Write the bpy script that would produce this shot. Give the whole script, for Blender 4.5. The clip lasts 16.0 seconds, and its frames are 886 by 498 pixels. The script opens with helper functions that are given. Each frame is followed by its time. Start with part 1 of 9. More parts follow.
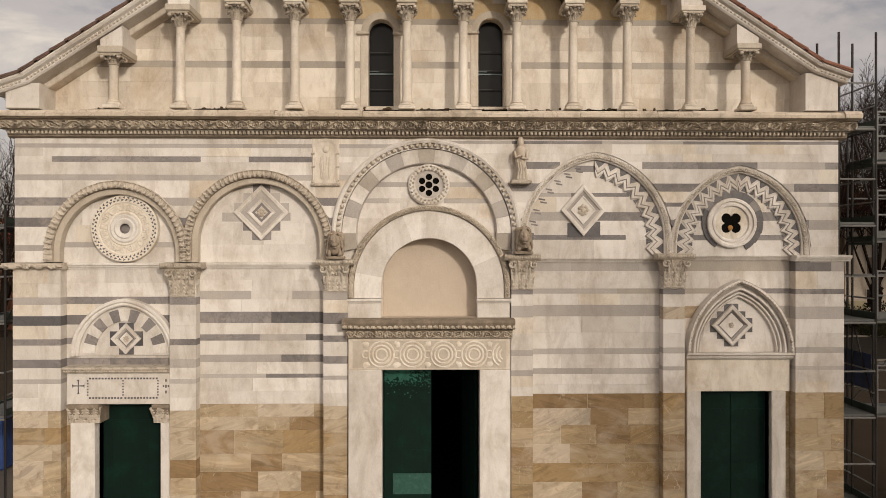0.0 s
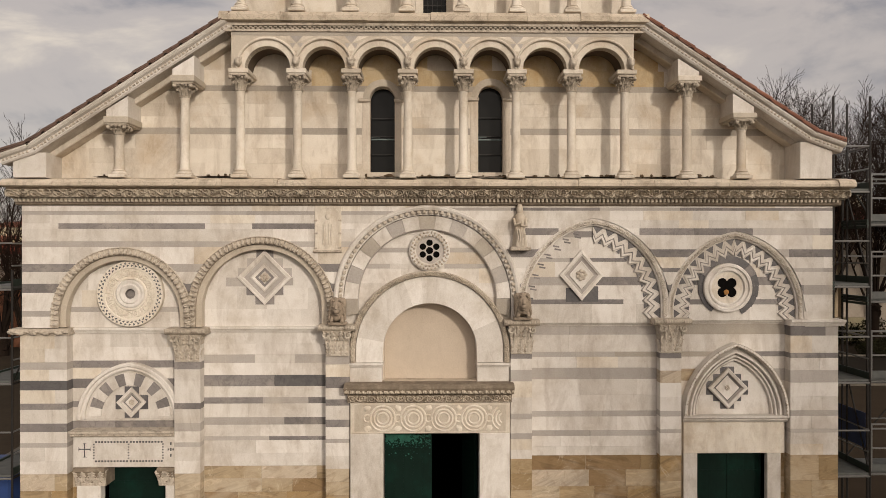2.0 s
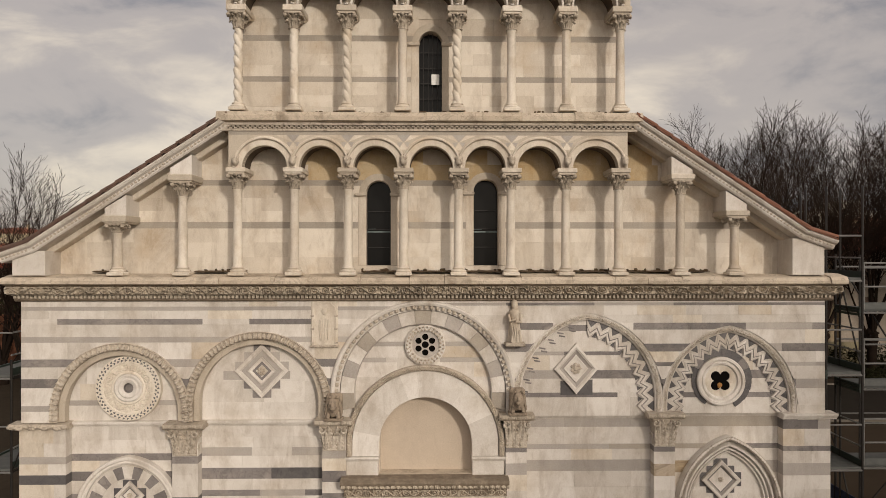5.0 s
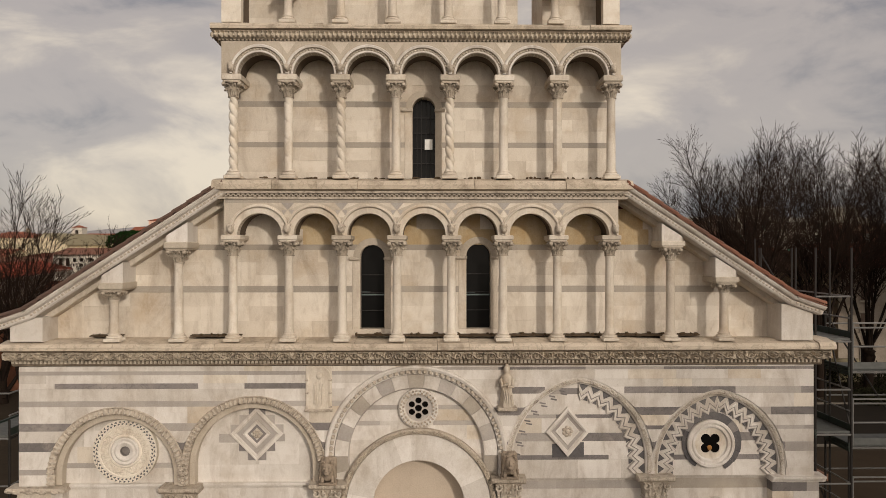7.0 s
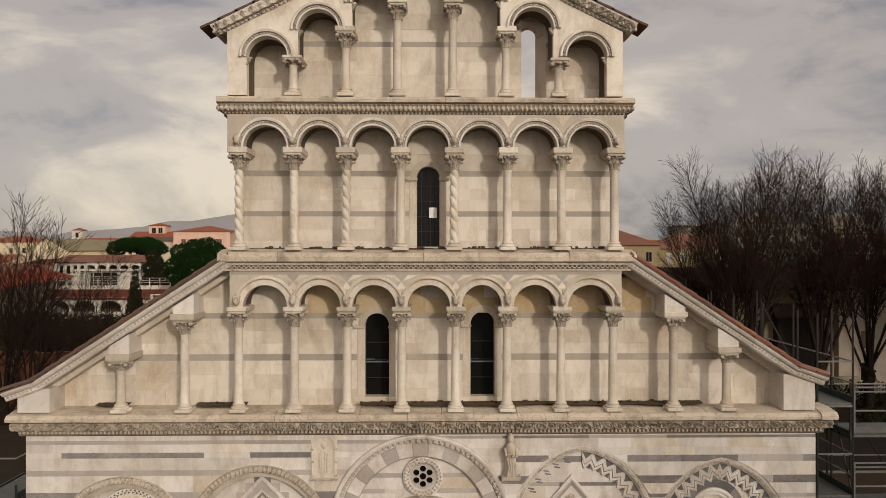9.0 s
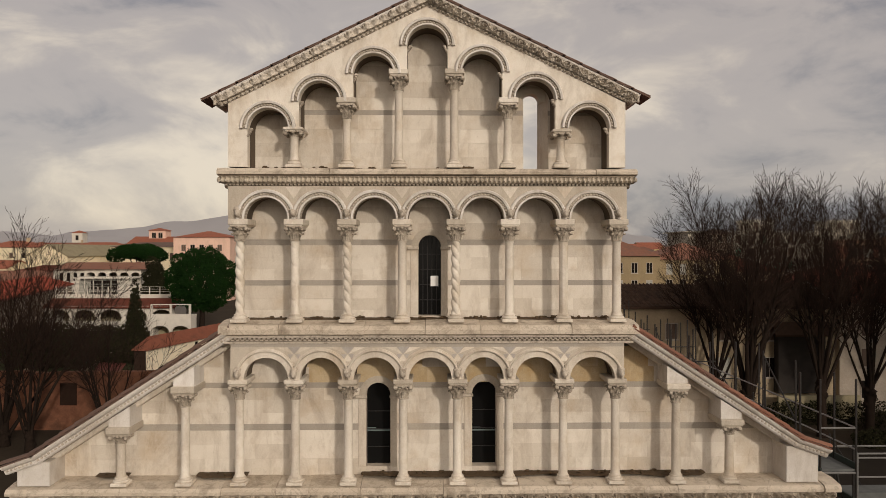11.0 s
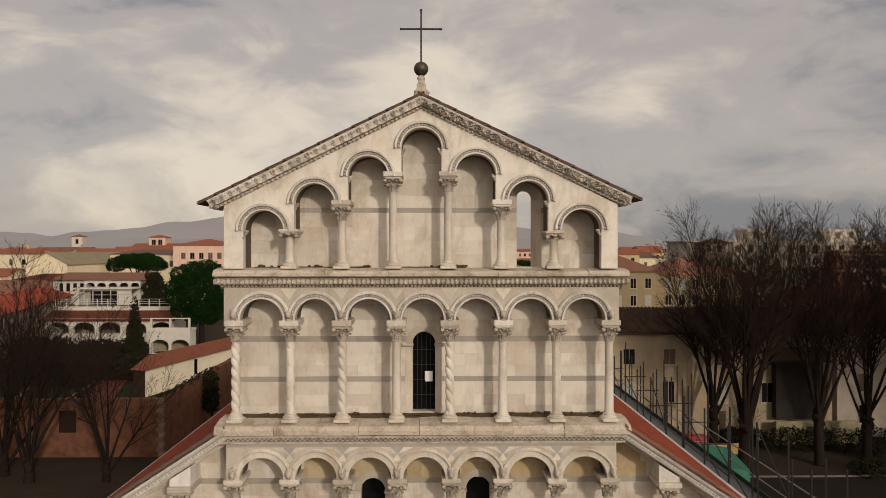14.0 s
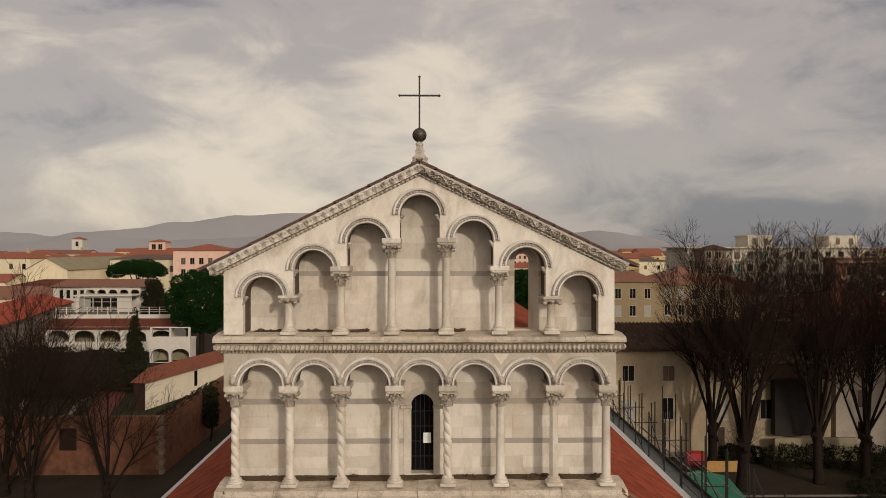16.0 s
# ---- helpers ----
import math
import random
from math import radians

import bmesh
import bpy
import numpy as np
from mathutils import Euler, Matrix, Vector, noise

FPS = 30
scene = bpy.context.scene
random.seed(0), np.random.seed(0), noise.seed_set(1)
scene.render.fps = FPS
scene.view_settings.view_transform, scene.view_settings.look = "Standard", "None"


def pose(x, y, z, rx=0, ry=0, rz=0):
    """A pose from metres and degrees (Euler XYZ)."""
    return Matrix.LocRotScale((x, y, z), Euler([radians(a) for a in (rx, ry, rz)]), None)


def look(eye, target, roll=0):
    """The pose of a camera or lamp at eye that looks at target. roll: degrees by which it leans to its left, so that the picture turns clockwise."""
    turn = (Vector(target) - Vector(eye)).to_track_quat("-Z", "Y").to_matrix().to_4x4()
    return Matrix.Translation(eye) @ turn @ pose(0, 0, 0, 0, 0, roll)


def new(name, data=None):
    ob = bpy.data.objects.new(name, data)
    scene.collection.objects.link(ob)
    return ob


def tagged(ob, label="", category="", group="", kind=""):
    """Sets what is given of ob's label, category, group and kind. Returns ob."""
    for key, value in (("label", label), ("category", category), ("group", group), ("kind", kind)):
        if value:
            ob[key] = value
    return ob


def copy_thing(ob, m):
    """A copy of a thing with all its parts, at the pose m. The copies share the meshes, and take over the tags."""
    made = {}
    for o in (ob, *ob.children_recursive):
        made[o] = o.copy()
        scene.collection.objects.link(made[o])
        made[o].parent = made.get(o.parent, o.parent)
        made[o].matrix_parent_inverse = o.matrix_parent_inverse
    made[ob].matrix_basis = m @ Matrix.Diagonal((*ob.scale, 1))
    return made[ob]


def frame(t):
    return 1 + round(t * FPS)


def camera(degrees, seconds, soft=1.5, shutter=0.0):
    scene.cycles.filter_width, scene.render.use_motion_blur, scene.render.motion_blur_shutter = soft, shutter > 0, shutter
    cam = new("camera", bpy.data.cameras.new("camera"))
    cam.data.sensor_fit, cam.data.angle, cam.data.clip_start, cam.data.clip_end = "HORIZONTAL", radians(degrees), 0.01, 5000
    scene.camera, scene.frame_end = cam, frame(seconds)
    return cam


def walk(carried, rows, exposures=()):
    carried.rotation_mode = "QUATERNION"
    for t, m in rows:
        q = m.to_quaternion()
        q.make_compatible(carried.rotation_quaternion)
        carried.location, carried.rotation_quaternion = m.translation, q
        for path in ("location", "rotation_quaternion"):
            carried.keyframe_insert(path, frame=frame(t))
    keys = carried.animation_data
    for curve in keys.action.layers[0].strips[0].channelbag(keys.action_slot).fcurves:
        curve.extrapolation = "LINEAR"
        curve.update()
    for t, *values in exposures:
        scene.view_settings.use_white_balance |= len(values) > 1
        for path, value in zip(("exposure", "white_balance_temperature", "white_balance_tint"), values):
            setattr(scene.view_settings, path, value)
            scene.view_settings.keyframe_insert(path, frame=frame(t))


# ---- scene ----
cam = camera(62.7, 16.0, soft=0.65)
PATH = [
    (0.0, 0.094, -15.165, 6.107),
    (0.5, 0.091, -15.192, 6.413),
    (1.0, 0.089, -15.259, 6.769),
    (1.5, 0.09, -15.336, 7.107),
    (2.0, 0.081, -15.405, 7.473),
    (2.5, 0.093, -15.43, 7.811),
    (3.0, 0.116, -15.416, 8.172),
    (3.5, 0.136, -15.388, 8.485),
    (4.0, 0.15, -15.401, 8.815),
    (6.5, 0.275, -15.72, 10.508),
    (7.0, 0.32, -15.717, 10.868),
    (7.5, 0.311, -15.729, 11.207),
    (8.0, 0.32, -15.779, 11.58),
    (8.5, 0.3, -15.827, 11.945),
    (9.0, 0.225, -15.816, 12.369),
    (9.5, 0.155, -15.759, 12.742),
    (10.0, 0.148, -15.73, 13.145),
    (12.5, 0.296, -15.82, 14.917),
    (13.0, 0.305, -15.843, 15.286),
    (13.5, 0.31, -15.871, 15.639),
    (14.0, 0.318, -15.893, 16.014),
    (14.5, 0.317, -15.913, 16.344),
    (15.0, 0.328, -15.955, 16.704),
    (15.5, 0.337, -15.979, 17.042),
    (16.0, 0.355, -16.011, 17.418),
]
walk(cam, [(t, pose(x, y, z, 90, 0, -1.0)) for t, x, y, z in PATH], exposures=[(0.0, 0.24), (3.0, 0.16), (7.0, 0.03), (12.0, 0.0), (16.0, -0.06)])

# ---- world, sun ----
SUN_FROM = Vector((0.47, -1.0, 0.335)).normalized()
SUN_EL = math.asin(SUN_FROM.z)
SUN_AZ = math.atan2(SUN_FROM.x, SUN_FROM.y)


def build_world():
    world = bpy.data.worlds.new("overcast_sky")
    scene.world = world
    world.use_nodes = True
    nt = world.node_tree
    nt.nodes.clear()
    N, L = nt.nodes.new, nt.links.new
    out, bg = N("ShaderNodeOutputWorld"), N("ShaderNodeBackground")
    sky = N("ShaderNodeTexSky")
    sky.sky_type, sky.sun_disc = "NISHITA", False
    sky.sun_elevation, sky.sun_rotation = SUN_EL, SUN_AZ
    co = N("ShaderNodeTexCoord")

    def clouds(scale, stretch, shift, detail, rough):
        mp, no = N("ShaderNodeMapping"), N("ShaderNodeTexNoise")
        mp.inputs["Scale"].default_value, mp.inputs["Location"].default_value = (1, 1, stretch), shift
        mp.inputs["Rotation"].default_value = (0, radians(9), 0)
        L(co.outputs["Generated"], mp.inputs["Vector"])
        no.inputs["Scale"].default_value, no.inputs["Detail"].default_value = scale, detail
        no.inputs["Roughness"].default_value, no.inputs["Distortion"].default_value = rough, 0.5
        L(mp.outputs["Vector"], no.inputs["Vector"])
        return no.outputs["Fac"]

    def calc(op, x, y):
        m = N("ShaderNodeMath")
        m.operation = op
        for i, v in enumerate((x, y)):
            if isinstance(v, (int, float)):
                m.inputs[i].default_value = v
            else:
                L(v, m.inputs[i])
        return m.outputs[0]

    # broad brightening where the cloud thins, low over the hills
    dot = N("ShaderNodeVectorMath")
    dot.operation = "DOT_PRODUCT"
    dot.inputs[1].default_value = Vector((-0.25, 1.0, 0.14)).normalized()
    L(co.outputs["Generated"], dot.inputs[0])
    thin = calc("POWER", calc("MAXIMUM", dot.outputs["Value"], 0.0), 30.0)
    fac = calc("ADD", calc("MULTIPLY", clouds(2.3, 2.4, (1.3, 0.4, 0.2), 5, 0.45), 0.62), calc("MULTIPLY", clouds(6.5, 2.0, (2.3, 0.7, 0.1), 8, 0.58), 0.44))
    fac = calc("ADD", calc("ADD", fac, -0.012), calc("MULTIPLY", thin, 0.10))
    # heavier cloud low to the east
    dot3 = N("ShaderNodeVectorMath")
    dot3.operation = "DOT_PRODUCT"
    dot3.inputs[1].default_value = Vector((0.48, 1.0, 0.09)).normalized()
    L(co.outputs["Generated"], dot3.inputs[0])
    thick = calc("POWER", calc("MAXIMUM", dot3.outputs["Value"], 0.0), 45.0)
    fac = calc("SUBTRACT", fac, calc("MULTIPLY", thick, 0.08))
    # paler cloud high above it
    dot4 = N("ShaderNodeVectorMath")
    dot4.operation = "DOT_PRODUCT"
    dot4.inputs[1].default_value = Vector((0.40, 1.0, 0.38)).normalized()
    L(co.outputs["Generated"], dot4.inputs[0])
    fac = calc("ADD", fac, calc("MULTIPLY", calc("POWER", calc("MAXIMUM", dot4.outputs["Value"], 0.0), 26.0), 0.055))
    # greyer distance towards the horizon
    axes = N("ShaderNodeSeparateXYZ")
    L(co.outputs["Generated"], axes.inputs[0])
    haze = calc("MAXIMUM", calc("SUBTRACT", 1.0, calc("MULTIPLY", calc("ABSOLUTE", axes.outputs["Z"], 0.0), 8.0)), 0.0)
    fac = calc("SUBTRACT", fac, calc("MULTIPLY", haze, 0.075))
    ramp = N("ShaderNodeValToRGB")
    ramp.color_ramp.interpolation = "EASE"
    e = ramp.color_ramp.elements
    e[0].position, e[0].color = 0.36, (0.218, 0.211, 0.230, 1)
    e[1].position, e[1].color = 0.70, (0.80, 0.685, 0.545, 1)
    m = e.new(0.52)
    m.color = (0.46, 0.404, 0.372, 1)
    L(fac, ramp.inputs["Fac"])
    mul = N("ShaderNodeMixRGB")
    mul.blend_type, mul.inputs["Fac"].default_value = "MULTIPLY", 1.0
    mul.inputs["Color2"].default_value = (0.1, 0.1, 0.1, 1)
    L(sky.outputs["Color"], mul.inputs["Color1"])
    mix = N("ShaderNodeMixRGB")
    mix.inputs["Fac"].default_value = 0.90
    L(mul.outputs["Color"], mix.inputs["Color1"])
    L(ramp.outputs["Color"], mix.inputs["Color2"])
    # added unseen sky glow round the sun, filling shadows from behind the camera
    dot2 = N("ShaderNodeVectorMath")
    dot2.operation = "DOT_PRODUCT"
    dot2.inputs[1].default_value = SUN_FROM
    L(co.outputs["Generated"], dot2.inputs[0])
    fill_glow = calc("POWER", calc("MAXIMUM", dot2.outputs["Value"], 0.0), 5.0)
    add = N("ShaderNodeMixRGB")
    add.blend_type = "ADD"
    add.inputs["Color2"].default_value = (1.42, 1.24, 1.03, 1)
    L(fill_glow, add.inputs["Fac"])
    L(mix.outputs["Color"], add.inputs["Color1"])
    L(add.outputs["Color"], bg.inputs["Color"])
    bg.inputs["Strength"].default_value = 1.0
    L(bg.outputs["Background"], out.inputs["Surface"])
    lamp = bpy.data.lights.new("sun", "SUN")
    lamp.energy, lamp.angle, lamp.color = 1.5, radians(3.0), (1.0, 0.885, 0.758)
    ob = new("sun", lamp)
    ob.matrix_world = look((0, 0, 60), Vector((0, 0, 60)) - SUN_FROM)


build_world()


# ---- mesh helpers ----
class M:
    """A growing mesh: vertices and faces."""

    def __init__(self):
        self.v, self.f, self.weld = [], [], False

    def add(self, vs, fs):
        n = len(self.v)
        self.v += vs
        self.f += [tuple(i + n for i in f) for f in fs]
        return self

    def merge(self, other, m):
        return self.add([tuple(m @ Vector(p)) for p in other.v], other.f)

    def box(self, x0, x1, y0, y1, z0, z1):
        return self.add([(x0, y0, z0), (x1, y0, z0), (x1, y1, z0), (x0, y1, z0), (x0, y0, z1), (x1, y0, z1), (x1, y1, z1), (x0, y1, z1)],
                        [(0, 1, 5, 4), (1, 2, 6, 5), (2, 3, 7, 6), (3, 0, 4, 7), (4, 5, 6, 7), (3, 2, 1, 0)])

    def block(self, x0, x1, y0, y1, z0, z1, b=0.01):
        """A box with worn, chamfered edges to the front (y0)."""
        return self.add([(x0, y0 + b, z0), (x1, y0 + b, z0), (x1, y0 + b, z1), (x0, y0 + b, z1),
                         (x0 + b, y0, z0 + b), (x1 - b, y0, z0 + b), (x1 - b, y0, z1 - b), (x0 + b, y0, z1 - b),
                         (x0, y1, z0), (x1, y1, z0), (x1, y1, z1), (x0, y1, z1)],
                        [(4, 5, 6, 7), (0, 1, 5, 4), (1, 2, 6, 5), (2, 3, 7, 6), (3, 0, 4, 7),
                         (8, 9, 1, 0), (9, 10, 2, 1), (10, 11, 3, 2), (11, 8, 0, 3), (11, 10, 9, 8)])

    def rbox(self, x0, x1, y0, y1, z0, z1, b=0.012):
        """A box with all edges chamfered."""
        vs = []
        for x, sx in ((x0, 1), (x1, -1)):
            for y, sy in ((y0, 1), (y1, -1)):
                for z, sz in ((z0, 1), (z1, -1)):
                    vs += [(x, y + sy * b, z + sz * b), (x + sx * b, y, z + sz * b), (x + sx * b, y + sy * b, z)]
        ix = lambda i, j, k, a: (i * 4 + j * 2 + k) * 3 + a
        fs = []
        for i in (0, 1):
            q = [ix(i, 0, 0, 0), ix(i, 1, 0, 0), ix(i, 1, 1, 0), ix(i, 0, 1, 0)]
            fs.append(tuple(q[::-1] if i == 0 else q))
            q = [ix(0, i, 0, 1), ix(1, i, 0, 1), ix(1, i, 1, 1), ix(0, i, 1, 1)]
            fs.append(tuple(q if i == 0 else q[::-1]))
            q = [ix(0, 0, i, 2), ix(1, 0, i, 2), ix(1, 1, i, 2), ix(0, 1, i, 2)]
            fs.append(tuple(q[::-1] if i == 0 else q))
        for i in (0, 1):
            for j in (0, 1):
                fs.append((ix(i, j, 0, 0), ix(i, j, 0, 1), ix(i, j, 1, 1), ix(i, j, 1, 0)))
                fs.append((ix(i, 0, j, 0), ix(i, 0, j, 2), ix(i, 1, j, 2), ix(i, 1, j, 0)))
                fs.append((ix(0, i, j, 1), ix(0, i, j, 2), ix(1, i, j, 2), ix(1, i, j, 1)))
                for k in (0, 1):
                    fs.append((ix(i, j, k, 0), ix(i, j, k, 1), ix(i, j, k, 2)))
        return self.add(vs, fs)

    def prism(self, poly, y0, y1):
        """A polygon in x, z, seen from the front, pulled from y0 back to y1."""
        n = len(poly)
        return self.add([(x, y0, z) for x, z in poly] + [(x, y1, z) for x, z in poly],
                        [tuple(range(n)), tuple(range(2 * n - 1, n - 1, -1))] + [((i + 1) % n, i, i + n, (i + 1) % n + n) for i in range(n)])

    def plate(self, segs, y0, y1):
        """Upright strips (xa, xb, lo_a, lo_b, hi_a, hi_b) side by side."""
        last, self.weld = None, True
        for xa, xb, la, lb, ha, hb in segs:
            self.add([(xa, y0, la), (xb, y0, lb), (xb, y0, hb), (xa, y0, ha), (xa, y1, la), (xb, y1, lb), (xb, y1, hb), (xa, y1, ha)],
                     [(0, 1, 2, 3), (5, 4, 7, 6), (4, 5, 1, 0), (3, 2, 6, 7)])
            if last is None or abs(last[0] - xa) > 1e-5:
                if last:
                    self.add([(last[0], y0, last[1]), (last[0], y1, last[1]), (last[0], y1, last[2]), (last[0], y0, last[2])], [(0, 1, 2, 3)])
                self.add([(xa, y0, la), (xa, y1, la), (xa, y1, ha), (xa, y0, ha)], [(3, 2, 1, 0)])
            elif abs(last[1] - la) > 1e-4:
                self.add([(xa, y0, last[1]), (xa, y1, last[1]), (xa, y1, la), (xa, y0, la)], [(0, 1, 2, 3)])
            last = (xb, lb, hb)
        self.add([(last[0], y0, last[1]), (last[0], y1, last[1]), (last[0], y1, last[2]), (last[0], y0, last[2])], [(0, 1, 2, 3)])
        return self

    def lathe(self, prof, n=16, cx=0.0, cy=0.0, a=0.0):
        vs, fs = [], []
        for r, z in prof:
            vs += [(cx + r * math.cos(a + math.tau * i / n), cy + r * math.sin(a + math.tau * i / n), z) for i in range(n)]
        for k in range(len(prof) - 1):
            fs += [(k * n + i, k * n + (i + 1) % n, (k + 1) * n + (i + 1) % n, (k + 1) * n + i) for i in range(n)]
        fs += [tuple(range(n - 1, -1, -1)), tuple(range((len(prof) - 1) * n, len(prof) * n))]
        return self.add(vs, fs)

    def disc(self, prof, n=32, cx=0.0, cz=0.0):
        """A turned disc facing the front: profile of radius and y, from the rim to the middle."""
        vs, fs = [], []
        for r, y in prof:
            vs += [(cx + r * math.sin(math.tau * i / n), y, cz + r * math.cos(math.tau * i / n)) for i in range(n)]
        for k in range(len(prof) - 1):
            fs += [(k * n + i, (k + 1) * n + i, (k + 1) * n + (i + 1) % n, k * n + (i + 1) % n) for i in range(n)]
        return self.add(vs, fs)

    def sweep(self, path, prof, caps=True):
        """A profile of (outward, y) swept along a path of (x, z, nx, nz)."""
        n, vs, fs = len(prof), [], []
        for x, z, nx, nz in path:
            vs += [(x + nx * d, y, z + nz * d) for d, y in prof]
        for k in range(len(path) - 1):
            fs += [(k * n + i, k * n + i + 1, (k + 1) * n + i + 1, (k + 1) * n + i) for i in range(n - 1)]
        if caps:
            fs += [tuple(range(n - 1, -1, -1)), tuple(range((len(path) - 1) * n, len(path) * n))]
        return self.add(vs, fs)

    def run(self, x0, x1, prof, caps=True):
        """A moulding along x: profile of (y, z) from below to above."""
        n = len(prof)
        return self.add([(x0, y, z) for y, z in prof] + [(x1, y, z) for y, z in prof],
                        [(i, i + n, i + n + 1, i + 1) for i in range(n - 1)] + ([tuple(range(n)), tuple(range(2 * n - 1, n - 1, -1))] if caps else []))

    def tube(self, pts, r, n=6, r1=None):
        pts = [Vector(p) for p in pts]
        vs, fs = [], []
        r1 = r if r1 is None else r1
        for k, p in enumerate(pts):
            d = (pts[min(k + 1, len(pts) - 1)] - pts[max(k - 1, 0)]).normalized()
            u = d.cross(Vector((0.31, 0.95, 0.07)) if abs(d.y) < 0.9 else Vector((1, 0, 0))).normalized()
            w = d.cross(u)
            rr = r + (r1 - r) * k / (len(pts) - 1)
            vs += [tuple(p + rr * (math.cos(math.tau * i / n) * u + math.sin(math.tau * i / n) * w)) for i in range(n)]
        for k in range(len(pts) - 1):
            fs += [(k * n + i, k * n + (i + 1) % n, (k + 1) * n + (i + 1) % n, (k + 1) * n + i) for i in range(n)]
        fs += [tuple(range(n - 1, -1, -1)), tuple(range((len(pts) - 1) * n, len(pts) * n))]
        return self.add(vs, fs)

    def blob(self, c, r, n=8, rough=0.0, seed=0):
        """A lump with half-axes r."""
        m, vs, fs = n // 2 + 1, [], []
        for j in range(1, m):
            for i in range(n):
                a, b = math.tau * i / n, math.pi * j / m
                d = Vector((math.sin(b) * math.cos(a), math.sin(b) * math.sin(a), math.cos(b)))
                k = 1 + rough * noise.noise(d * 2.3 + Vector((seed * 3.7, seed, 0)))
                vs.append((c[0] + r[0] * d.x * k, c[1] + r[1] * d.y * k, c[2] + r[2] * d.z * k))
        vs += [(c[0], c[1], c[2] + r[2]), (c[0], c[1], c[2] - r[2])]
        t = len(vs) - 2
        for j in range(m - 2):
            fs += [(j * n + i, (j + 1) * n + i, (j + 1) * n + (i + 1) % n, j * n + (i + 1) % n) for i in range(n)]
        fs += [(t, i, (i + 1) % n) for i in range(n)] + [(t + 1, (m - 2) * n + (i + 1) % n, (m - 2) * n + i) for i in range(n)]
        return self.add(vs, fs)

    def mesh(self, name, mat, smooth=0):
        me = bpy.data.meshes.new(name)
        me.from_pydata(self.v, [], self.f)
        for m in (mat if isinstance(mat, (list, tuple)) else [mat]):
            me.materials.append(m)
        if len(self.f) > 60 and self.weld:
            bm = bmesh.new()
            bm.from_mesh(me)
            bmesh.ops.remove_doubles(bm, verts=bm.verts, dist=0.0002)
            bm.to_mesh(me)
            bm.free()
        if smooth:
            me.shade_smooth()
            me.set_sharp_from_angle(angle=radians(smooth))
        return me


def part(name, m, mat, parent=None, label="", smooth=0, at=None):
    """Links a mesh as one object, under a thing or a part."""
    me = m.mesh(name, mat, smooth) if isinstance(m, M) else m
    ob = new(name, me)
    ob.parent = parent
    if at is not None:
        ob.location = at
    return tagged(ob, label)


def thing(name, label, category, group="", at=(0, 0, 0)):
    """An Empty that carries a thing's parts."""
    ob = new(name)
    ob.empty_display_size = 0.2
    ob.location = at
    return tagged(ob, label, category, group)


def arch_path(cx, cz, a, h=None, n=28, legs=0.0):
    """A round or pointed arch from left to right: points with outward normals."""
    h = h or a
    d = (h * h - a * a) / (2 * a)
    R = a + d
    top = math.acos(max(-1, min(1, d / R)))
    pts = [(cx - a, cz - legs, -1.0, 0.0)] if legs else []
    for i in range(n // 2 + 1):
        t = top * i / (n // 2)
        pts.append((cx + d - R * math.cos(t), cz + R * math.sin(t), -math.cos(t), math.sin(t)))
    right = [(2 * cx - x, z, -nx, nz) for x, z, nx, nz in pts[::-1]]
    return pts + (right[1:] if d < 1e-6 else right)


def arch_z(cx, cz, a, h=None):
    """The height of an arch's line over x, or None outside."""
    h = h or a
    d = (h * h - a * a) / (2 * a)
    R = a + d

    def z(x):
        u = abs(x - cx)
        return None if u >= a else cz + math.sqrt(max(0.0, R * R - (u + d) ** 2))
    return z


# ---- materials ----
def node_mat(name):
    mat = bpy.data.materials.new(name)
    mat.use_nodes = True
    nt = mat.node_tree
    return mat, nt, nt.nodes["Principled BSDF"]


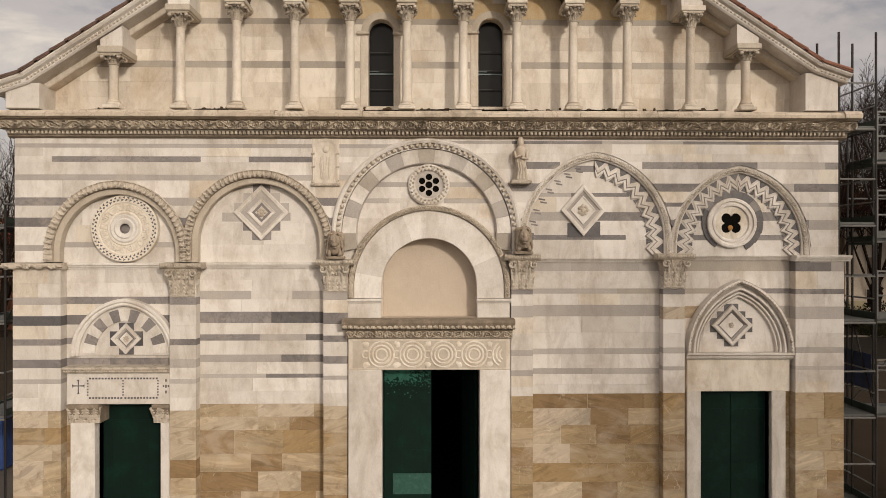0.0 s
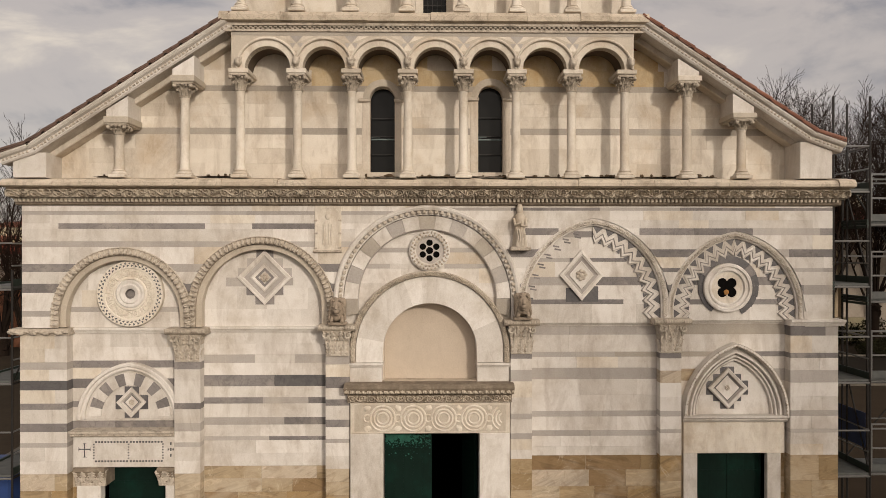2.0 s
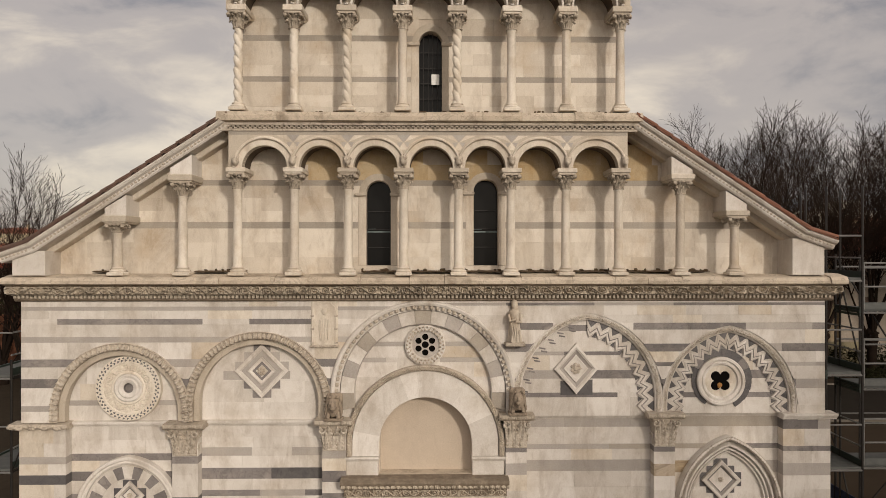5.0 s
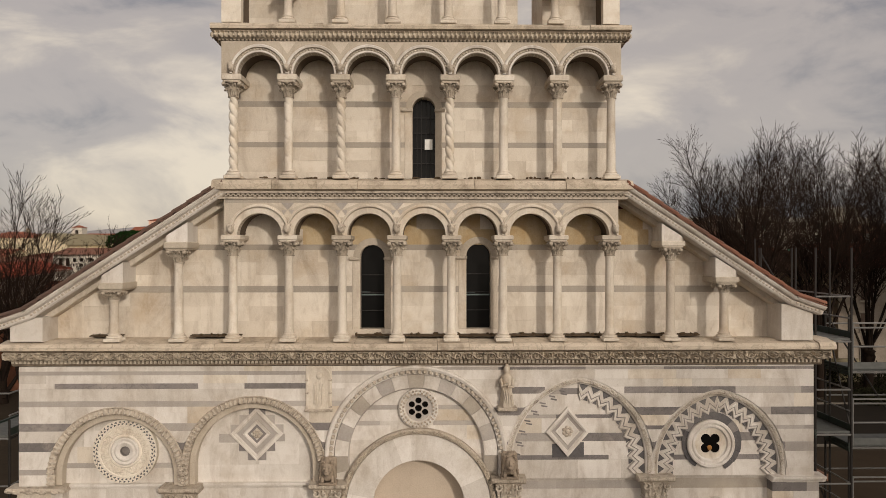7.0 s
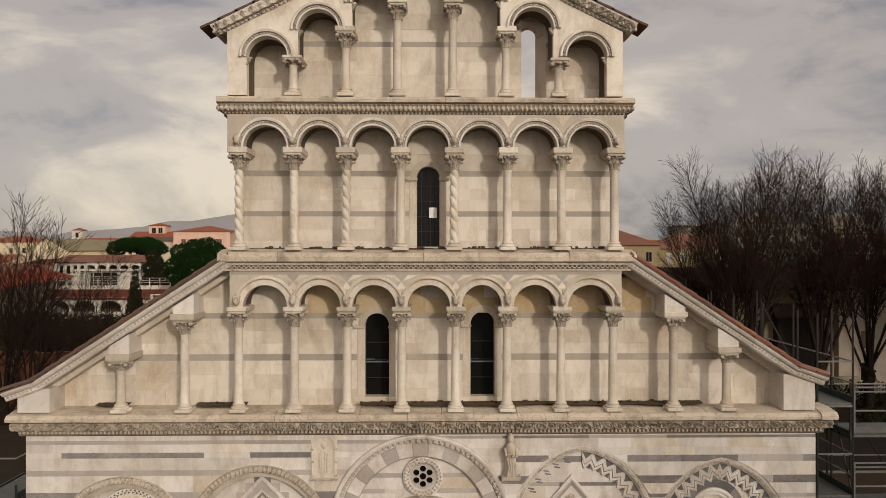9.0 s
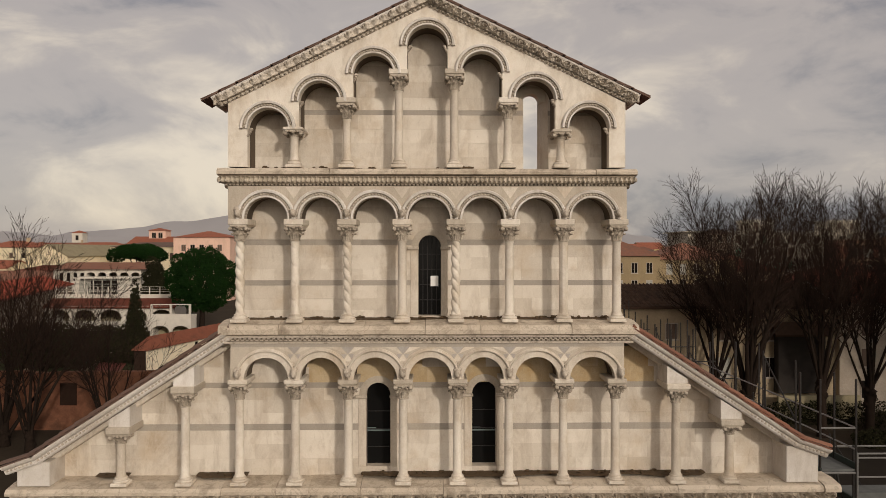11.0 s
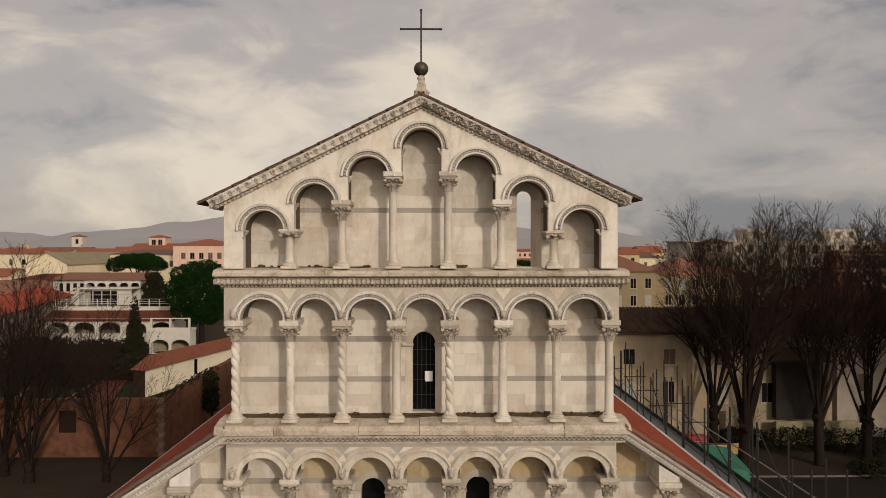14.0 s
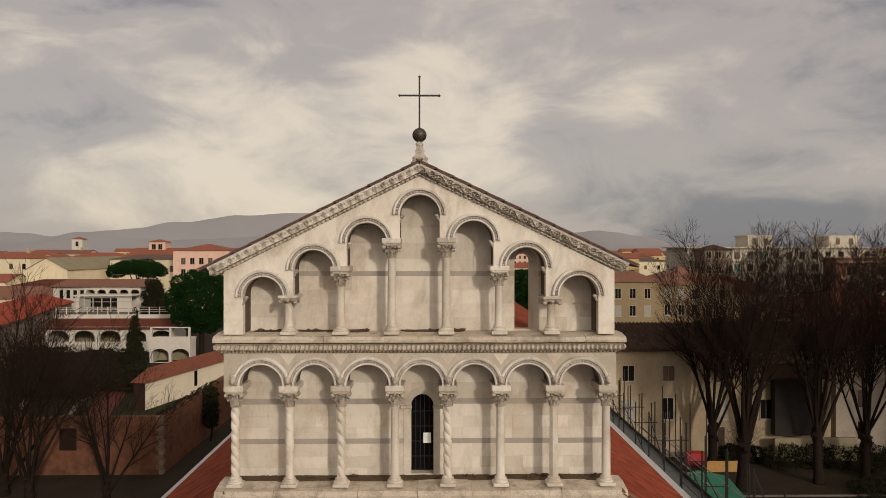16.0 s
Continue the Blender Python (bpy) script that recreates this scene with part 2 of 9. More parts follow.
def stone(name, dark, light, stain=None, rough=0.75, amount=0.5, spread=0.5, grain=40.0, bump=0.12, vein=0.0, patch=1.1, streak=0.0, island=False, grime=0.0, spec=0.4, pale=None):
    """Stone, plaster or tile: a tone for each piece, clouds, stains, fine grain and relief."""
    mat, nt, bs = node_mat(name)
    N, L = nt.nodes.new, nt.links.new
    geo, info = N("ShaderNodeNewGeometry"), N("ShaderNodeObjectInfo")
    tone = geo.outputs["Random Per Island"] if island else info.outputs["Random"]
    n1, n2 = N("ShaderNodeTexNoise"), N("ShaderNodeTexNoise")
    n1.inputs["Scale"].default_value, n1.inputs["Detail"].default_value, n1.inputs["Roughness"].default_value = patch * 2.2, 6, 0.62
    n2.inputs["Scale"].default_value, n2.inputs["Detail"].default_value = grain, 4
    L(geo.outputs["Position"], n1.inputs["Vector"])
    L(geo.outputs["Position"], n2.inputs["Vector"])
    a = N("ShaderNodeMath")
    a.operation = "MULTIPLY_ADD"
    a.inputs[1].default_value = spread
    L(tone, a.inputs[0])
    b = N("ShaderNodeMath")
    b.operation = "MULTIPLY_ADD"
    b.inputs[1].default_value, b.inputs[2].default_value = 1.3 - spread, -0.15
    L(n1.outputs["Fac"], b.inputs[0])
    L(b.outputs[0], a.inputs[2])
    base = N("ShaderNodeMixRGB")
    base.inputs["Color1"].default_value, base.inputs["Color2"].default_value = (*dark, 1), (*light, 1)
    L(a.outputs[0], base.inputs["Fac"])
    col = base.outputs["Color"]
    fine = N("ShaderNodeMixRGB")
    fine.blend_type, fine.inputs["Fac"].default_value = "OVERLAY", 0.22
    L(col, fine.inputs["Color1"])
    L(n2.outputs["Fac"], fine.inputs["Color2"])
    col = fine.outputs["Color"]
    if stain:
        n3, r3 = N("ShaderNodeTexNoise"), N("ShaderNodeValToRGB")
        n3.inputs["Scale"].default_value, n3.inputs["Detail"].default_value, n3.inputs["Roughness"].default_value = patch, 9, 0.68
        mp = N("ShaderNodeMapping")
        mp.inputs["Location"].default_value = (3.1, 7.7, 1.9)
        mp.inputs["Scale"].default_value = (1.0 + streak, 1.0 + streak, 1.0 - 0.6 * min(1, streak))
        L(geo.outputs["Position"], mp.inputs["Vector"])
        L(mp.outputs["Vector"], n3.inputs["Vector"])
        r3.color_ramp.elements[0].position, r3.color_ramp.elements[1].position = 0.50, 0.74
        L(n3.outputs["Fac"], r3.inputs["Fac"])
        k = N("ShaderNodeMath")
        k.operation = "MULTIPLY"
        k.inputs[1].default_value = amount
        L(r3.outputs["Color"], k.inputs[0])
        st = N("ShaderNodeMixRGB")
        st.inputs["Color2"].default_value = (*stain, 1)
        L(k.outputs[0], st.inputs["Fac"])
        L(col, st.inputs["Color1"])
        col = st.outputs["Color"]
    if vein:
        w, rw = N("ShaderNodeTexNoise"), N("ShaderNodeValToRGB")
        w.inputs["Scale"].default_value, w.inputs["Detail"].default_value, w.inputs["Distortion"].default_value = 2.4, 5, 1.6
        L(geo.outputs["Position"], w.inputs["Vector"])
        el = rw.color_ramp.elements
        el[0].position, el[0].color = 0.475, (0, 0, 0, 1)
        el[1].position, el[1].color = 0.525, (0, 0, 0, 1)
        el.new(0.5).color = (1, 1, 1, 1)
        L(w.outputs["Fac"], rw.inputs["Fac"])
        k = N("ShaderNodeMath")
        k.operation = "MULTIPLY"
        k.inputs[1].default_value = vein
        L(rw.outputs["Color"], k.inputs[0])
        st = N("ShaderNodeMixRGB")
        st.inputs["Color2"].default_value = (*(pale or [c * 0.55 for c in dark]), 1)
        L(k.outputs[0], st.inputs["Fac"])
        L(col, st.inputs["Color1"])
        col = st.outputs["Color"]
    if grime:
        # blotches and runs of old dirt, and small worn spots
        for sc, lo, hi, k, zs in ((2.1, 0.47, 0.80, grime, 0.35), (7.0, 0.56, 0.78, grime * 0.6, 0.40), (19.0, 0.61, 0.76, grime * 0.6, 0.8)):
            ng, rg, mg, kg = N("ShaderNodeTexNoise"), N("ShaderNodeValToRGB"), N("ShaderNodeMapping"), N("ShaderNodeMath")
            ng.inputs["Scale"].default_value, ng.inputs["Detail"].default_value, ng.inputs["Roughness"].default_value, ng.inputs["Distortion"].default_value = sc, 10, 0.7, 0.6
            mg.inputs["Scale"].default_value, mg.inputs["Location"].default_value = (1, 1, zs), (5.3, 1.1, sc)
            L(geo.outputs["Position"], mg.inputs["Vector"])
            L(mg.outputs["Vector"], ng.inputs["Vector"])
            rg.color_ramp.elements[0].position, rg.color_ramp.elements[1].position = lo, hi
            L(ng.outputs["Fac"], rg.inputs["Fac"])
            kg.operation = "MULTIPLY"
            kg.inputs[1].default_value = k
            L(rg.outputs["Color"], kg.inputs[0])
            dg = N("ShaderNodeMixRGB")
            dg.blend_type = "MULTIPLY"
            dg.inputs["Color2"].default_value = (0.42, 0.34, 0.26, 1)
            L(kg.outputs[0], dg.inputs["Fac"])
            L(col, dg.inputs["Color1"])
            col = dg.outputs["Color"]
    L(col, bs.inputs["Base Color"])
    bs.inputs["Roughness"].default_value, bs.inputs["Specular IOR Level"].default_value = rough, spec
    bp = N("ShaderNodeBump")
    bp.inputs["Strength"].default_value, bp.inputs["Distance"].default_value = bump, 0.02
    L(n2.outputs["Fac"], bp.inputs["Height"])
    L(bp.outputs["Normal"], bs.inputs["Normal"])
    return mat


def bedded(name):
    """Squared brown limestone: each stone of its own tone, with its own bedding, cloudy pale crust and calcite veins."""
    mat, nt, bs = node_mat(name)
    N, L = nt.nodes.new, nt.links.new
    geo, info = N("ShaderNodeNewGeometry"), N("ShaderNodeObjectInfo")
    own = N("ShaderNodeVectorMath")
    own.operation = "MULTIPLY_ADD"
    own.inputs[1].default_value = (37.0, 11.0, 53.0)
    L(info.outputs["Random"], own.inputs[0])
    L(geo.outputs["Position"], own.inputs[2])
    tilt = N("ShaderNodeMapRange")
    tilt.inputs["To Min"].default_value, tilt.inputs["To Max"].default_value = -0.35, 0.5
    L(info.outputs["Random"], tilt.inputs["Value"])

    def cloud(scale, stretch, detail, distort, rough=0.55, turned=True):
        rot, mp, n = N("ShaderNodeVectorRotate"), N("ShaderNodeMapping"), N("ShaderNodeTexNoise")
        rot.rotation_type = "Y_AXIS"
        if turned:
            L(tilt.outputs["Result"], rot.inputs["Angle"])
        L(own.outputs["Vector"] if turned else geo.outputs["Position"], rot.inputs["Vector"])
        mp.inputs["Scale"].default_value = stretch
        L(rot.outputs["Vector"], mp.inputs["Vector"])
        L(mp.outputs["Vector"], n.inputs["Vector"])
        n.inputs["Scale"].default_value, n.inputs["Detail"].default_value, n.inputs["Distortion"].default_value, n.inputs["Roughness"].default_value = scale, detail, distort, rough
        return n.outputs["Fac"]

    def ramp(fac, stops, mode="LINEAR"):
        r = N("ShaderNodeValToRGB")
        r.color_ramp.interpolation = mode
        el = r.color_ramp.elements
        while len(el) < len(stops):
            el.new(0.5)
        for e, (p, c) in zip(el, stops):
            e.position, e.color = p, (*c, 1) if len(c) == 3 else (c[0],) * 3 + (1,)
        L(fac, r.inputs["Fac"])
        return r.outputs["Color"]

    def mix(kind, fac, a, b):
        x = N("ShaderNodeMixRGB")
        x.blend_type = kind
        for v, k in ((fac, "Fac"), (a, "Color1"), (b, "Color2")):
            if isinstance(v, bpy.types.NodeSocket):
                L(v, x.inputs[k])
            else:
                x.inputs[k].default_value = v
        return x.outputs["Color"]

    col = ramp(info.outputs["Random"], [(0.0, (0.25, 0.165, 0.085)), (0.16, (0.34, 0.25, 0.145)), (0.30, (0.41, 0.315, 0.205)), (0.46, (0.29, 0.205, 0.11)), (0.60, (0.38, 0.295, 0.19)), (0.74, (0.44, 0.36, 0.26)), (0.87, (0.32, 0.22, 0.11)), (0.95, (0.48, 0.40, 0.31))], "CONSTANT")
    beds = ramp(cloud(1.5, (0.55, 1.0, 3.4), 4, 1.3), [(0.36, (0.33,)), (0.48, (0.53,)), (0.56, (0.46,)), (0.68, (0.66,))])
    col = mix("OVERLAY", 0.75, col, beds)
    spots = ramp(cloud(4.5, (1, 1, 1.2), 6, 0.8), [(0.52, (0.0,)), (0.70, (1.0,))])
    col = mix("MIX", mix("MULTIPLY", 1.0, spots, (0.45, 0.45, 0.45, 1)), col, (0.17, 0.10, 0.042, 1))
    crust = ramp(cloud(0.9, (1, 1, 1.6), 7, 0.7, 0.6, False), [(0.50, (0.0,)), (0.66, (1.0,))])
    col = mix("MIX", mix("MULTIPLY", 1.0, crust, (0.45, 0.45, 0.45, 1)), col, (0.53, 0.45, 0.345, 1))
    veins = ramp(cloud(1.1, (1.5, 1, 0.8), 3, 2.2), [(0.488, (0.0,)), (0.5, (1.0,)), (0.512, (0.0,))])
    some = ramp(cloud(1.7, (1, 1, 1), 2, 0.0), [(0.52, (0.0,)), (0.68, (0.6,))])
    col = mix("MIX", mix("MULTIPLY", 1.0, veins, some), col, (0.66, 0.57, 0.44, 1))
    fine = cloud(55.0, (1, 1, 1), 3, 0.0, 0.6, False)
    col = mix("OVERLAY", 0.16, col, fine)
    L(col, bs.inputs["Base Color"])
    bs.inputs["Roughness"].default_value, bs.inputs["Specular IOR Level"].default_value = 0.8, 0.3
    bp = N("ShaderNodeBump")
    bp.inputs["Strength"].default_value, bp.inputs["Distance"].default_value = 0.15, 0.02
    L(fine, bp.inputs["Height"])
    L(bp.outputs["Normal"], bs.inputs["Normal"])
    return mat


def plain(name, color, rough=0.6, metal=0.0, vary=0.25, scale=6.0, bump=0.1):
    """Paint, metal or wood with slight unevenness."""
    mat, nt, bs = node_mat(name)
    N, L = nt.nodes.new, nt.links.new
    geo, n1, mix = N("ShaderNodeNewGeometry"), N("ShaderNodeTexNoise"), N("ShaderNodeMixRGB")
    n1.inputs["Scale"].default_value, n1.inputs["Detail"].default_value = scale, 7
    L(geo.outputs["Position"], n1.inputs["Vector"])
    mix.inputs["Color1"].default_value = (*[c * (1 - vary) for c in color], 1)
    mix.inputs["Color2"].default_value = (*[min(1, c * (1 + vary)) for c in color], 1)
    L(n1.outputs["Fac"], mix.inputs["Fac"])
    L(mix.outputs["Color"], bs.inputs["Base Color"])
    bs.inputs["Roughness"].default_value, bs.inputs["Metallic"].default_value = rough, metal
    bp = N("ShaderNodeBump")
    bp.inputs["Strength"].default_value, bp.inputs["Distance"].default_value = bump, 0.01
    L(n1.outputs["Fac"], bp.inputs["Height"])
    L(bp.outputs["Normal"], bs.inputs["Normal"])
    return mat


WHITE = stone("white_marble", (0.52, 0.477, 0.427), (0.79, 0.75, 0.705), stain=(0.42, 0.35, 0.27), amount=0.65, spread=0.55, rough=0.62, bump=0.16, grime=0.7)
CREAM = stone("cream_marble", (0.52, 0.455, 0.375), (0.78, 0.72, 0.63), stain=(0.45, 0.33, 0.20), amount=0.65, spread=0.6, rough=0.65, bump=0.16, grime=0.7)
GREY = stone("grey_marble", (0.13, 0.117, 0.113), (0.29, 0.263, 0.252), stain=(0.45, 0.40, 0.355), amount=0.6, spread=0.6, rough=0.6, vein=0.35, grime=0.3, patch=1.6)
DARK = stone("dark_marble", (0.06, 0.056, 0.06), (0.15, 0.14, 0.14), stain=(0.33, 0.30, 0.27), amount=0.35, spread=0.6, rough=0.55, vein=0.3)
BROWN = bedded("brown_limestone")
CARVED = stone("weathered_carved_marble", (0.36, 0.30, 0.235), (0.62, 0.555, 0.47), stain=(0.10, 0.078, 0.055), amount=0.85, spread=0.3, patch=7.0, rough=0.8)
# dark crust ground whose colour also carries the shade in carved gaps
CRUST_SHADE = stone("crust_and_gap_shade_marble", (0.095, 0.073, 0.052), (0.28, 0.225, 0.168), stain=(0.46, 0.39, 0.30), amount=0.6, spread=0.3, patch=4.0, rough=0.9)
LEAFM = stone("pale_carved_marble", (0.37, 0.315, 0.25), (0.65, 0.59, 0.51), stain=(0.12, 0.092, 0.065), amount=0.95, spread=0.4, patch=6.0, rough=0.75)
SLAB = stone("lichened_slab", (0.43, 0.355, 0.27), (0.64, 0.56, 0.46), stain=(0.14, 0.105, 0.07), amount=0.9, spread=0.4, patch=2.0, vein=0.5, rough=0.85)
MORTAR = stone("lime_mortar", (0.48, 0.41, 0.33), (0.58, 0.51, 0.43), spread=0.2, rough=0.9)
PLASTER = stone("beige_plaster", (0.46, 0.385, 0.305), (0.56, 0.475, 0.385), stain=(0.30, 0.24, 0.18), amount=0.35, spread=0.2, rough=0.85, bump=0.06, grime=0.2)
DIRT = stone("dark_moss_and_soil", (0.045, 0.029, 0.016), (0.12, 0.078, 0.042), spread=0.3, rough=0.95, bump=0.8)
TILE = stone("terracotta_tile", (0.17, 0.045, 0.022), (0.36, 0.115, 0.06), stain=(0.11, 0.065, 0.045), amount=0.55, spread=0.6, rough=0.85, island=True)
TILE_DARK = stone("old_dark_tile", (0.07, 0.045, 0.035), (0.17, 0.10, 0.075), stain=(0.06, 0.055, 0.05), amount=0.5, spread=0.6, rough=0.9, island=True)
TILE_MID = stone("weathered_terracotta", (0.12, 0.05, 0.032), (0.27, 0.12, 0.075), stain=(0.10, 0.08, 0.065), amount=0.7, spread=0.6, rough=0.9)
DOOR = stone("green_painted_wood", (0.0012, 0.009, 0.006), (0.002, 0.015, 0.010), stain=(0.004, 0.045, 0.03), amount=0.4, spread=0.3, rough=0.7, patch=2.0)
DOOR.node_tree.nodes["Principled BSDF"].inputs["Specular IOR Level"].default_value = 0.15
IRON = plain("dark_iron", (0.03, 0.028, 0.027), 0.6, 0.6)
BRONZE = plain("dark_bronze", (0.075, 0.06, 0.045), 0.5, 0.5)
# flat black colour stands in for the unlit depth behind openings
BLACK = plain("unlit_black", (0.005, 0.0045, 0.004), 0.9)
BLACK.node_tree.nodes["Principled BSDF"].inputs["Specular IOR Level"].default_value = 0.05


def glass(name, color):
    mat, nt, bs = node_mat(name)
    bs.inputs["Base Color"].default_value = (*color, 1)
    bs.inputs["Roughness"].default_value = 0.18
    bs.inputs["Specular IOR Level"].default_value = 0.14
    return mat


GLASS = glass("dark_window_glass", (0.008, 0.008, 0.008))
LGREY = stone("pale_grey_marble", (0.32, 0.29, 0.265), (0.47, 0.43, 0.395), stain=(0.55, 0.49, 0.42), amount=0.5, spread=0.5, rough=0.62, grime=0.35)
BAND = stone("beige_grey_band_marble", (0.30, 0.265, 0.225), (0.42, 0.375, 0.32), stain=(0.5, 0.43, 0.34), amount=0.4, spread=0.5, rough=0.65, grime=0.35)
SPAN = stone("beige_spandrel_marble", (0.42, 0.365, 0.295), (0.56, 0.495, 0.41), stain=(0.33, 0.27, 0.2), amount=0.5, spread=0.3, rough=0.65, grime=0.5)
OCHRE = stone("ochre_stained_marble", (0.42, 0.30, 0.15), (0.62, 0.51, 0.35), stain=(0.45, 0.27, 0.09), amount=0.7, spread=0.4, rough=0.7, patch=1.8, grime=0.5)
KINDS = {"o": OCHRE, "n": BAND, "w": WHITE, "g": GREY, "d": DARK, "b": BROWN, "c": CREAM, "l": LGREY}

# ---- facade: walls of coursed stone ----
rng = random.Random(7)
BLOCKS = {}


def stone_block(parent, kind, x0, x1, z0, z1, y, back):
    """One squared stone; stones of one size share a mesh."""
    w, h = round(x1 - x0, 2), round(z1 - z0, 3)
    key = (kind, w, h, round(back - y, 2))
    g = 0.0012 if kind == "b" else 0.0006
    if key not in BLOCKS:
        BLOCKS[key] = M().block(-w / 2 + g, w / 2 - g, 0, back - y, -h / 2 + g, h / 2 - g, 0.004 if kind == "b" else 0.0012).mesh("stone_block", KINDS[kind])
    ob = new("stone_block", BLOCKS[key])
    ob.parent = parent
    ob.location = ((x0 + x1) / 2, y + (0.006 + rng.uniform(-1, 1) * 0.003 if kind == "b" else rng.uniform(-1, 1) * 0.0008), (z0 + z1) / 2)


def courses(parent, x0, x1, rows, y, back, lo=None, hi=None, w=(0.6, 1.3), holes=()):
    """Courses of stones from x0 to x1; rows of (top, bottom, kind). lo and hi bound them from below and above."""
    for z1, z0, kind in rows:
        x = x0
        while x < x1 - 0.01:
            xe = round(x + rng.uniform(*w) * (1.0 if kind in "wcb" else 1.5), 2)
            if xe > x1 - 0.3 * w[0]:
                xe = x1
            cut = [h for h in holes if h[0] < xe and h[1] > x and h[2] < z1 - 0.02 and h[3] > z0 + 0.02]
            if cut and cut[0][0] <= x + 0.01:
                x = cut[0][1]
                continue
            if cut:
                xe = cut[0][0]
            k = kind
            if kind == "w" and rng.random() < 0.07:
                k = "c"
            if kind == "g" and rng.random() < 0.25:
                k = "l"
            if kind == "d" and rng.random() < (0.75 if x < 0 and z0 < 5.7 else 0.2):
                k = "g"
            if kind == "g" and (x < -7.9 or -3.3 < x < -2.2) and rng.random() < 0.2:
                k = "d"
            if kind in "gd" and z0 > 6.9 and x < 1.0:
                k = rng.choice("lllwg" if x > -7.6 else "dgdl")
            elif kind in "gd" and z0 < 5.7 and 2.0 < x < 7.7:
                k = rng.choice("llgnl")
            elif kind == "l" and z0 > 6.9 and x > 2.4 and rng.random() < 0.5:
                k = "g"
            if kind in "gdl" and rng.random() < 0.05:
                k = "b" if x > 3 and z0 < 5 else "w"
            if kind == "c" and 10.9 < z0 < 11.7 and -4.2 < x < 4.5 and rng.random() < 0.75:
                k = "o"
            n = max(2, int((xe - x) / 0.05))
            xs = [x + (xe - x) * i / n for i in range(n + 1)]
            ls = [max(z0, lo(u)) if lo else z0 for u in xs]
            hs = [min(z1, hi(u)) if hi else z1 for u in xs]
            if max(ls) <= z0 + 1e-6 and min(hs) >= z1 - 1e-6:
                stone_block(parent, k, x, xe, z0, z1, y, back)
            else:
                segs = [(xs[i], xs[i + 1], ls[i], ls[i + 1], max(hs[i], ls[i]), max(hs[i + 1], ls[i + 1])) for i in range(n)
                        if max(hs[i] - ls[i], hs[i + 1] - ls[i + 1]) > 0.004]
                if segs:
                    part("stone_block", M().plate(segs, y, back), KINDS[k], parent)
            x = xe


def structure(name, m, mat, label, smooth=0):
    return tagged(part(name, m, mat, None, label, smooth), category="wall" if name.startswith("wall") else "trim", kind="structure")


def rows_of(levels):
    """Rows (top, bottom, kind) from "z kind z kind ... z", falling."""
    t = levels.split()
    return [(float(t[i]), float(t[i + 2]), t[i + 1]) for i in range(0, len(t) - 2, 2)]


YB, YP = 0.10, -0.15          # recessed bays, pilasters and spandrels
XL, XR = -8.44, 8.72
ROW_L = rows_of("5.70 w 5.40 w 5.113 g 4.963 w 4.732 g 4.535 w 4.258 g 4.131 w 3.842 g 3.669 w 3.438 l 3.345 w 3.06 w 2.79 b 2.44 b 2.1 b 1.77 b 1.4 b 1.05 b 0.7 b 0.35 b -0.1")
ROW_ML = rows_of("5.70 w 5.46 w 5.233 l 5.056 w 4.796 g 4.56 w 4.324 g 4.194 w 3.899 g 3.745 w 3.497 g 3.414 w 3.14 w 2.871 b 2.6 b 2.32 b 1.83 b 1.45 b 1.04 b 0.7 b 0.35 b -0.1")
ROW_MR = rows_of("5.83 l 5.64 w 5.274 g 5.166 w 4.93 l 4.69 w 4.35 w 4.011 l 3.892 w 3.595 l 3.476 w 3.25 w 3.06 b 2.75 b 2.4 b 2.0 b 1.6 b 1.2 b 0.8 b 0.4 b -0.1")
ROW_R = rows_of("5.87 g 5.64 w 5.274 g 5.166 w 4.906 l 4.647 w 4.35 w 4.058 l 3.94 w 3.669 l 3.587 w 3.35 w 3.116 b 2.574 b 2.25 b 1.9 b 1.5 b 1.1 b 0.7 b 0.35 b -0.1")
# the lower part of a wide pale bay runs on behind the portal
PIL = [(-8.44, -7.47), (-5.256, -4.714), (-2.11, -1.61), (1.77, 2.216), (4.93, 5.38), (7.70, 8.72)]
DOORS = {"left": (-6.80, -5.46, 2.92), "middle": (-0.90, 1.11, 3.62), "right": (5.767, 7.262, 3.12)}


def lower_storey():
    back = M()
    edges = [XL] + [v for d in DOORS.values() for v in d[:2]] + [XR]
    for i in range(0, 8, 2):
        back.box(edges[i], edges[i + 1], YB + 0.012, 0.75, -0.3, 8.5)
    for a, b in PIL:
        back.box(a + 0.004, b - 0.004, YP + 0.013, YB + 0.04, -0.3, 2.78)
    for k, (a, b, top) in DOORS.items():
        if k == "middle":
            back.box(a, b, 0.35, 0.75, top, 6.42)
            top = 6.42
        back.box(a, b, YB + 0.012, 0.75, top, 8.5)
    wall = structure("wall_facade_lower", back, MORTAR, "lower facade wall of striped white and grey marble over brown stone")
    bays = [(-7.47, -5.256, ROW_L, [(-6.8, -5.46, -1, 2.9)]), (-4.714, -2.11, ROW_ML, []), (-1.61, 1.77, [r for r in ROW_ML if r[0] < 4.7], [(-1.58, 1.73, -1, 4.7)]),
            (2.216, 4.93, ROW_MR, []), (5.38, 7.70, ROW_R, [(5.767, 7.262, -1, 3.1)])]
    for a, b, rows, holes in bays:
        courses(wall, a, b, rows, YB, YB + 0.05, holes=holes, w=(0.55, 1.25))
    for i, (a, b) in enumerate(PIL):
        rows = (ROW_L, ROW_L, ROW_ML, ROW_MR, ROW_R, ROW_R)[i]
        courses(wall, a, b, rows, YP, YB + 0.05, w=(0.45, 0.8) if i in (0, 5) else (0.6, 0.7))
    return wall


wall_low = lower_storey()

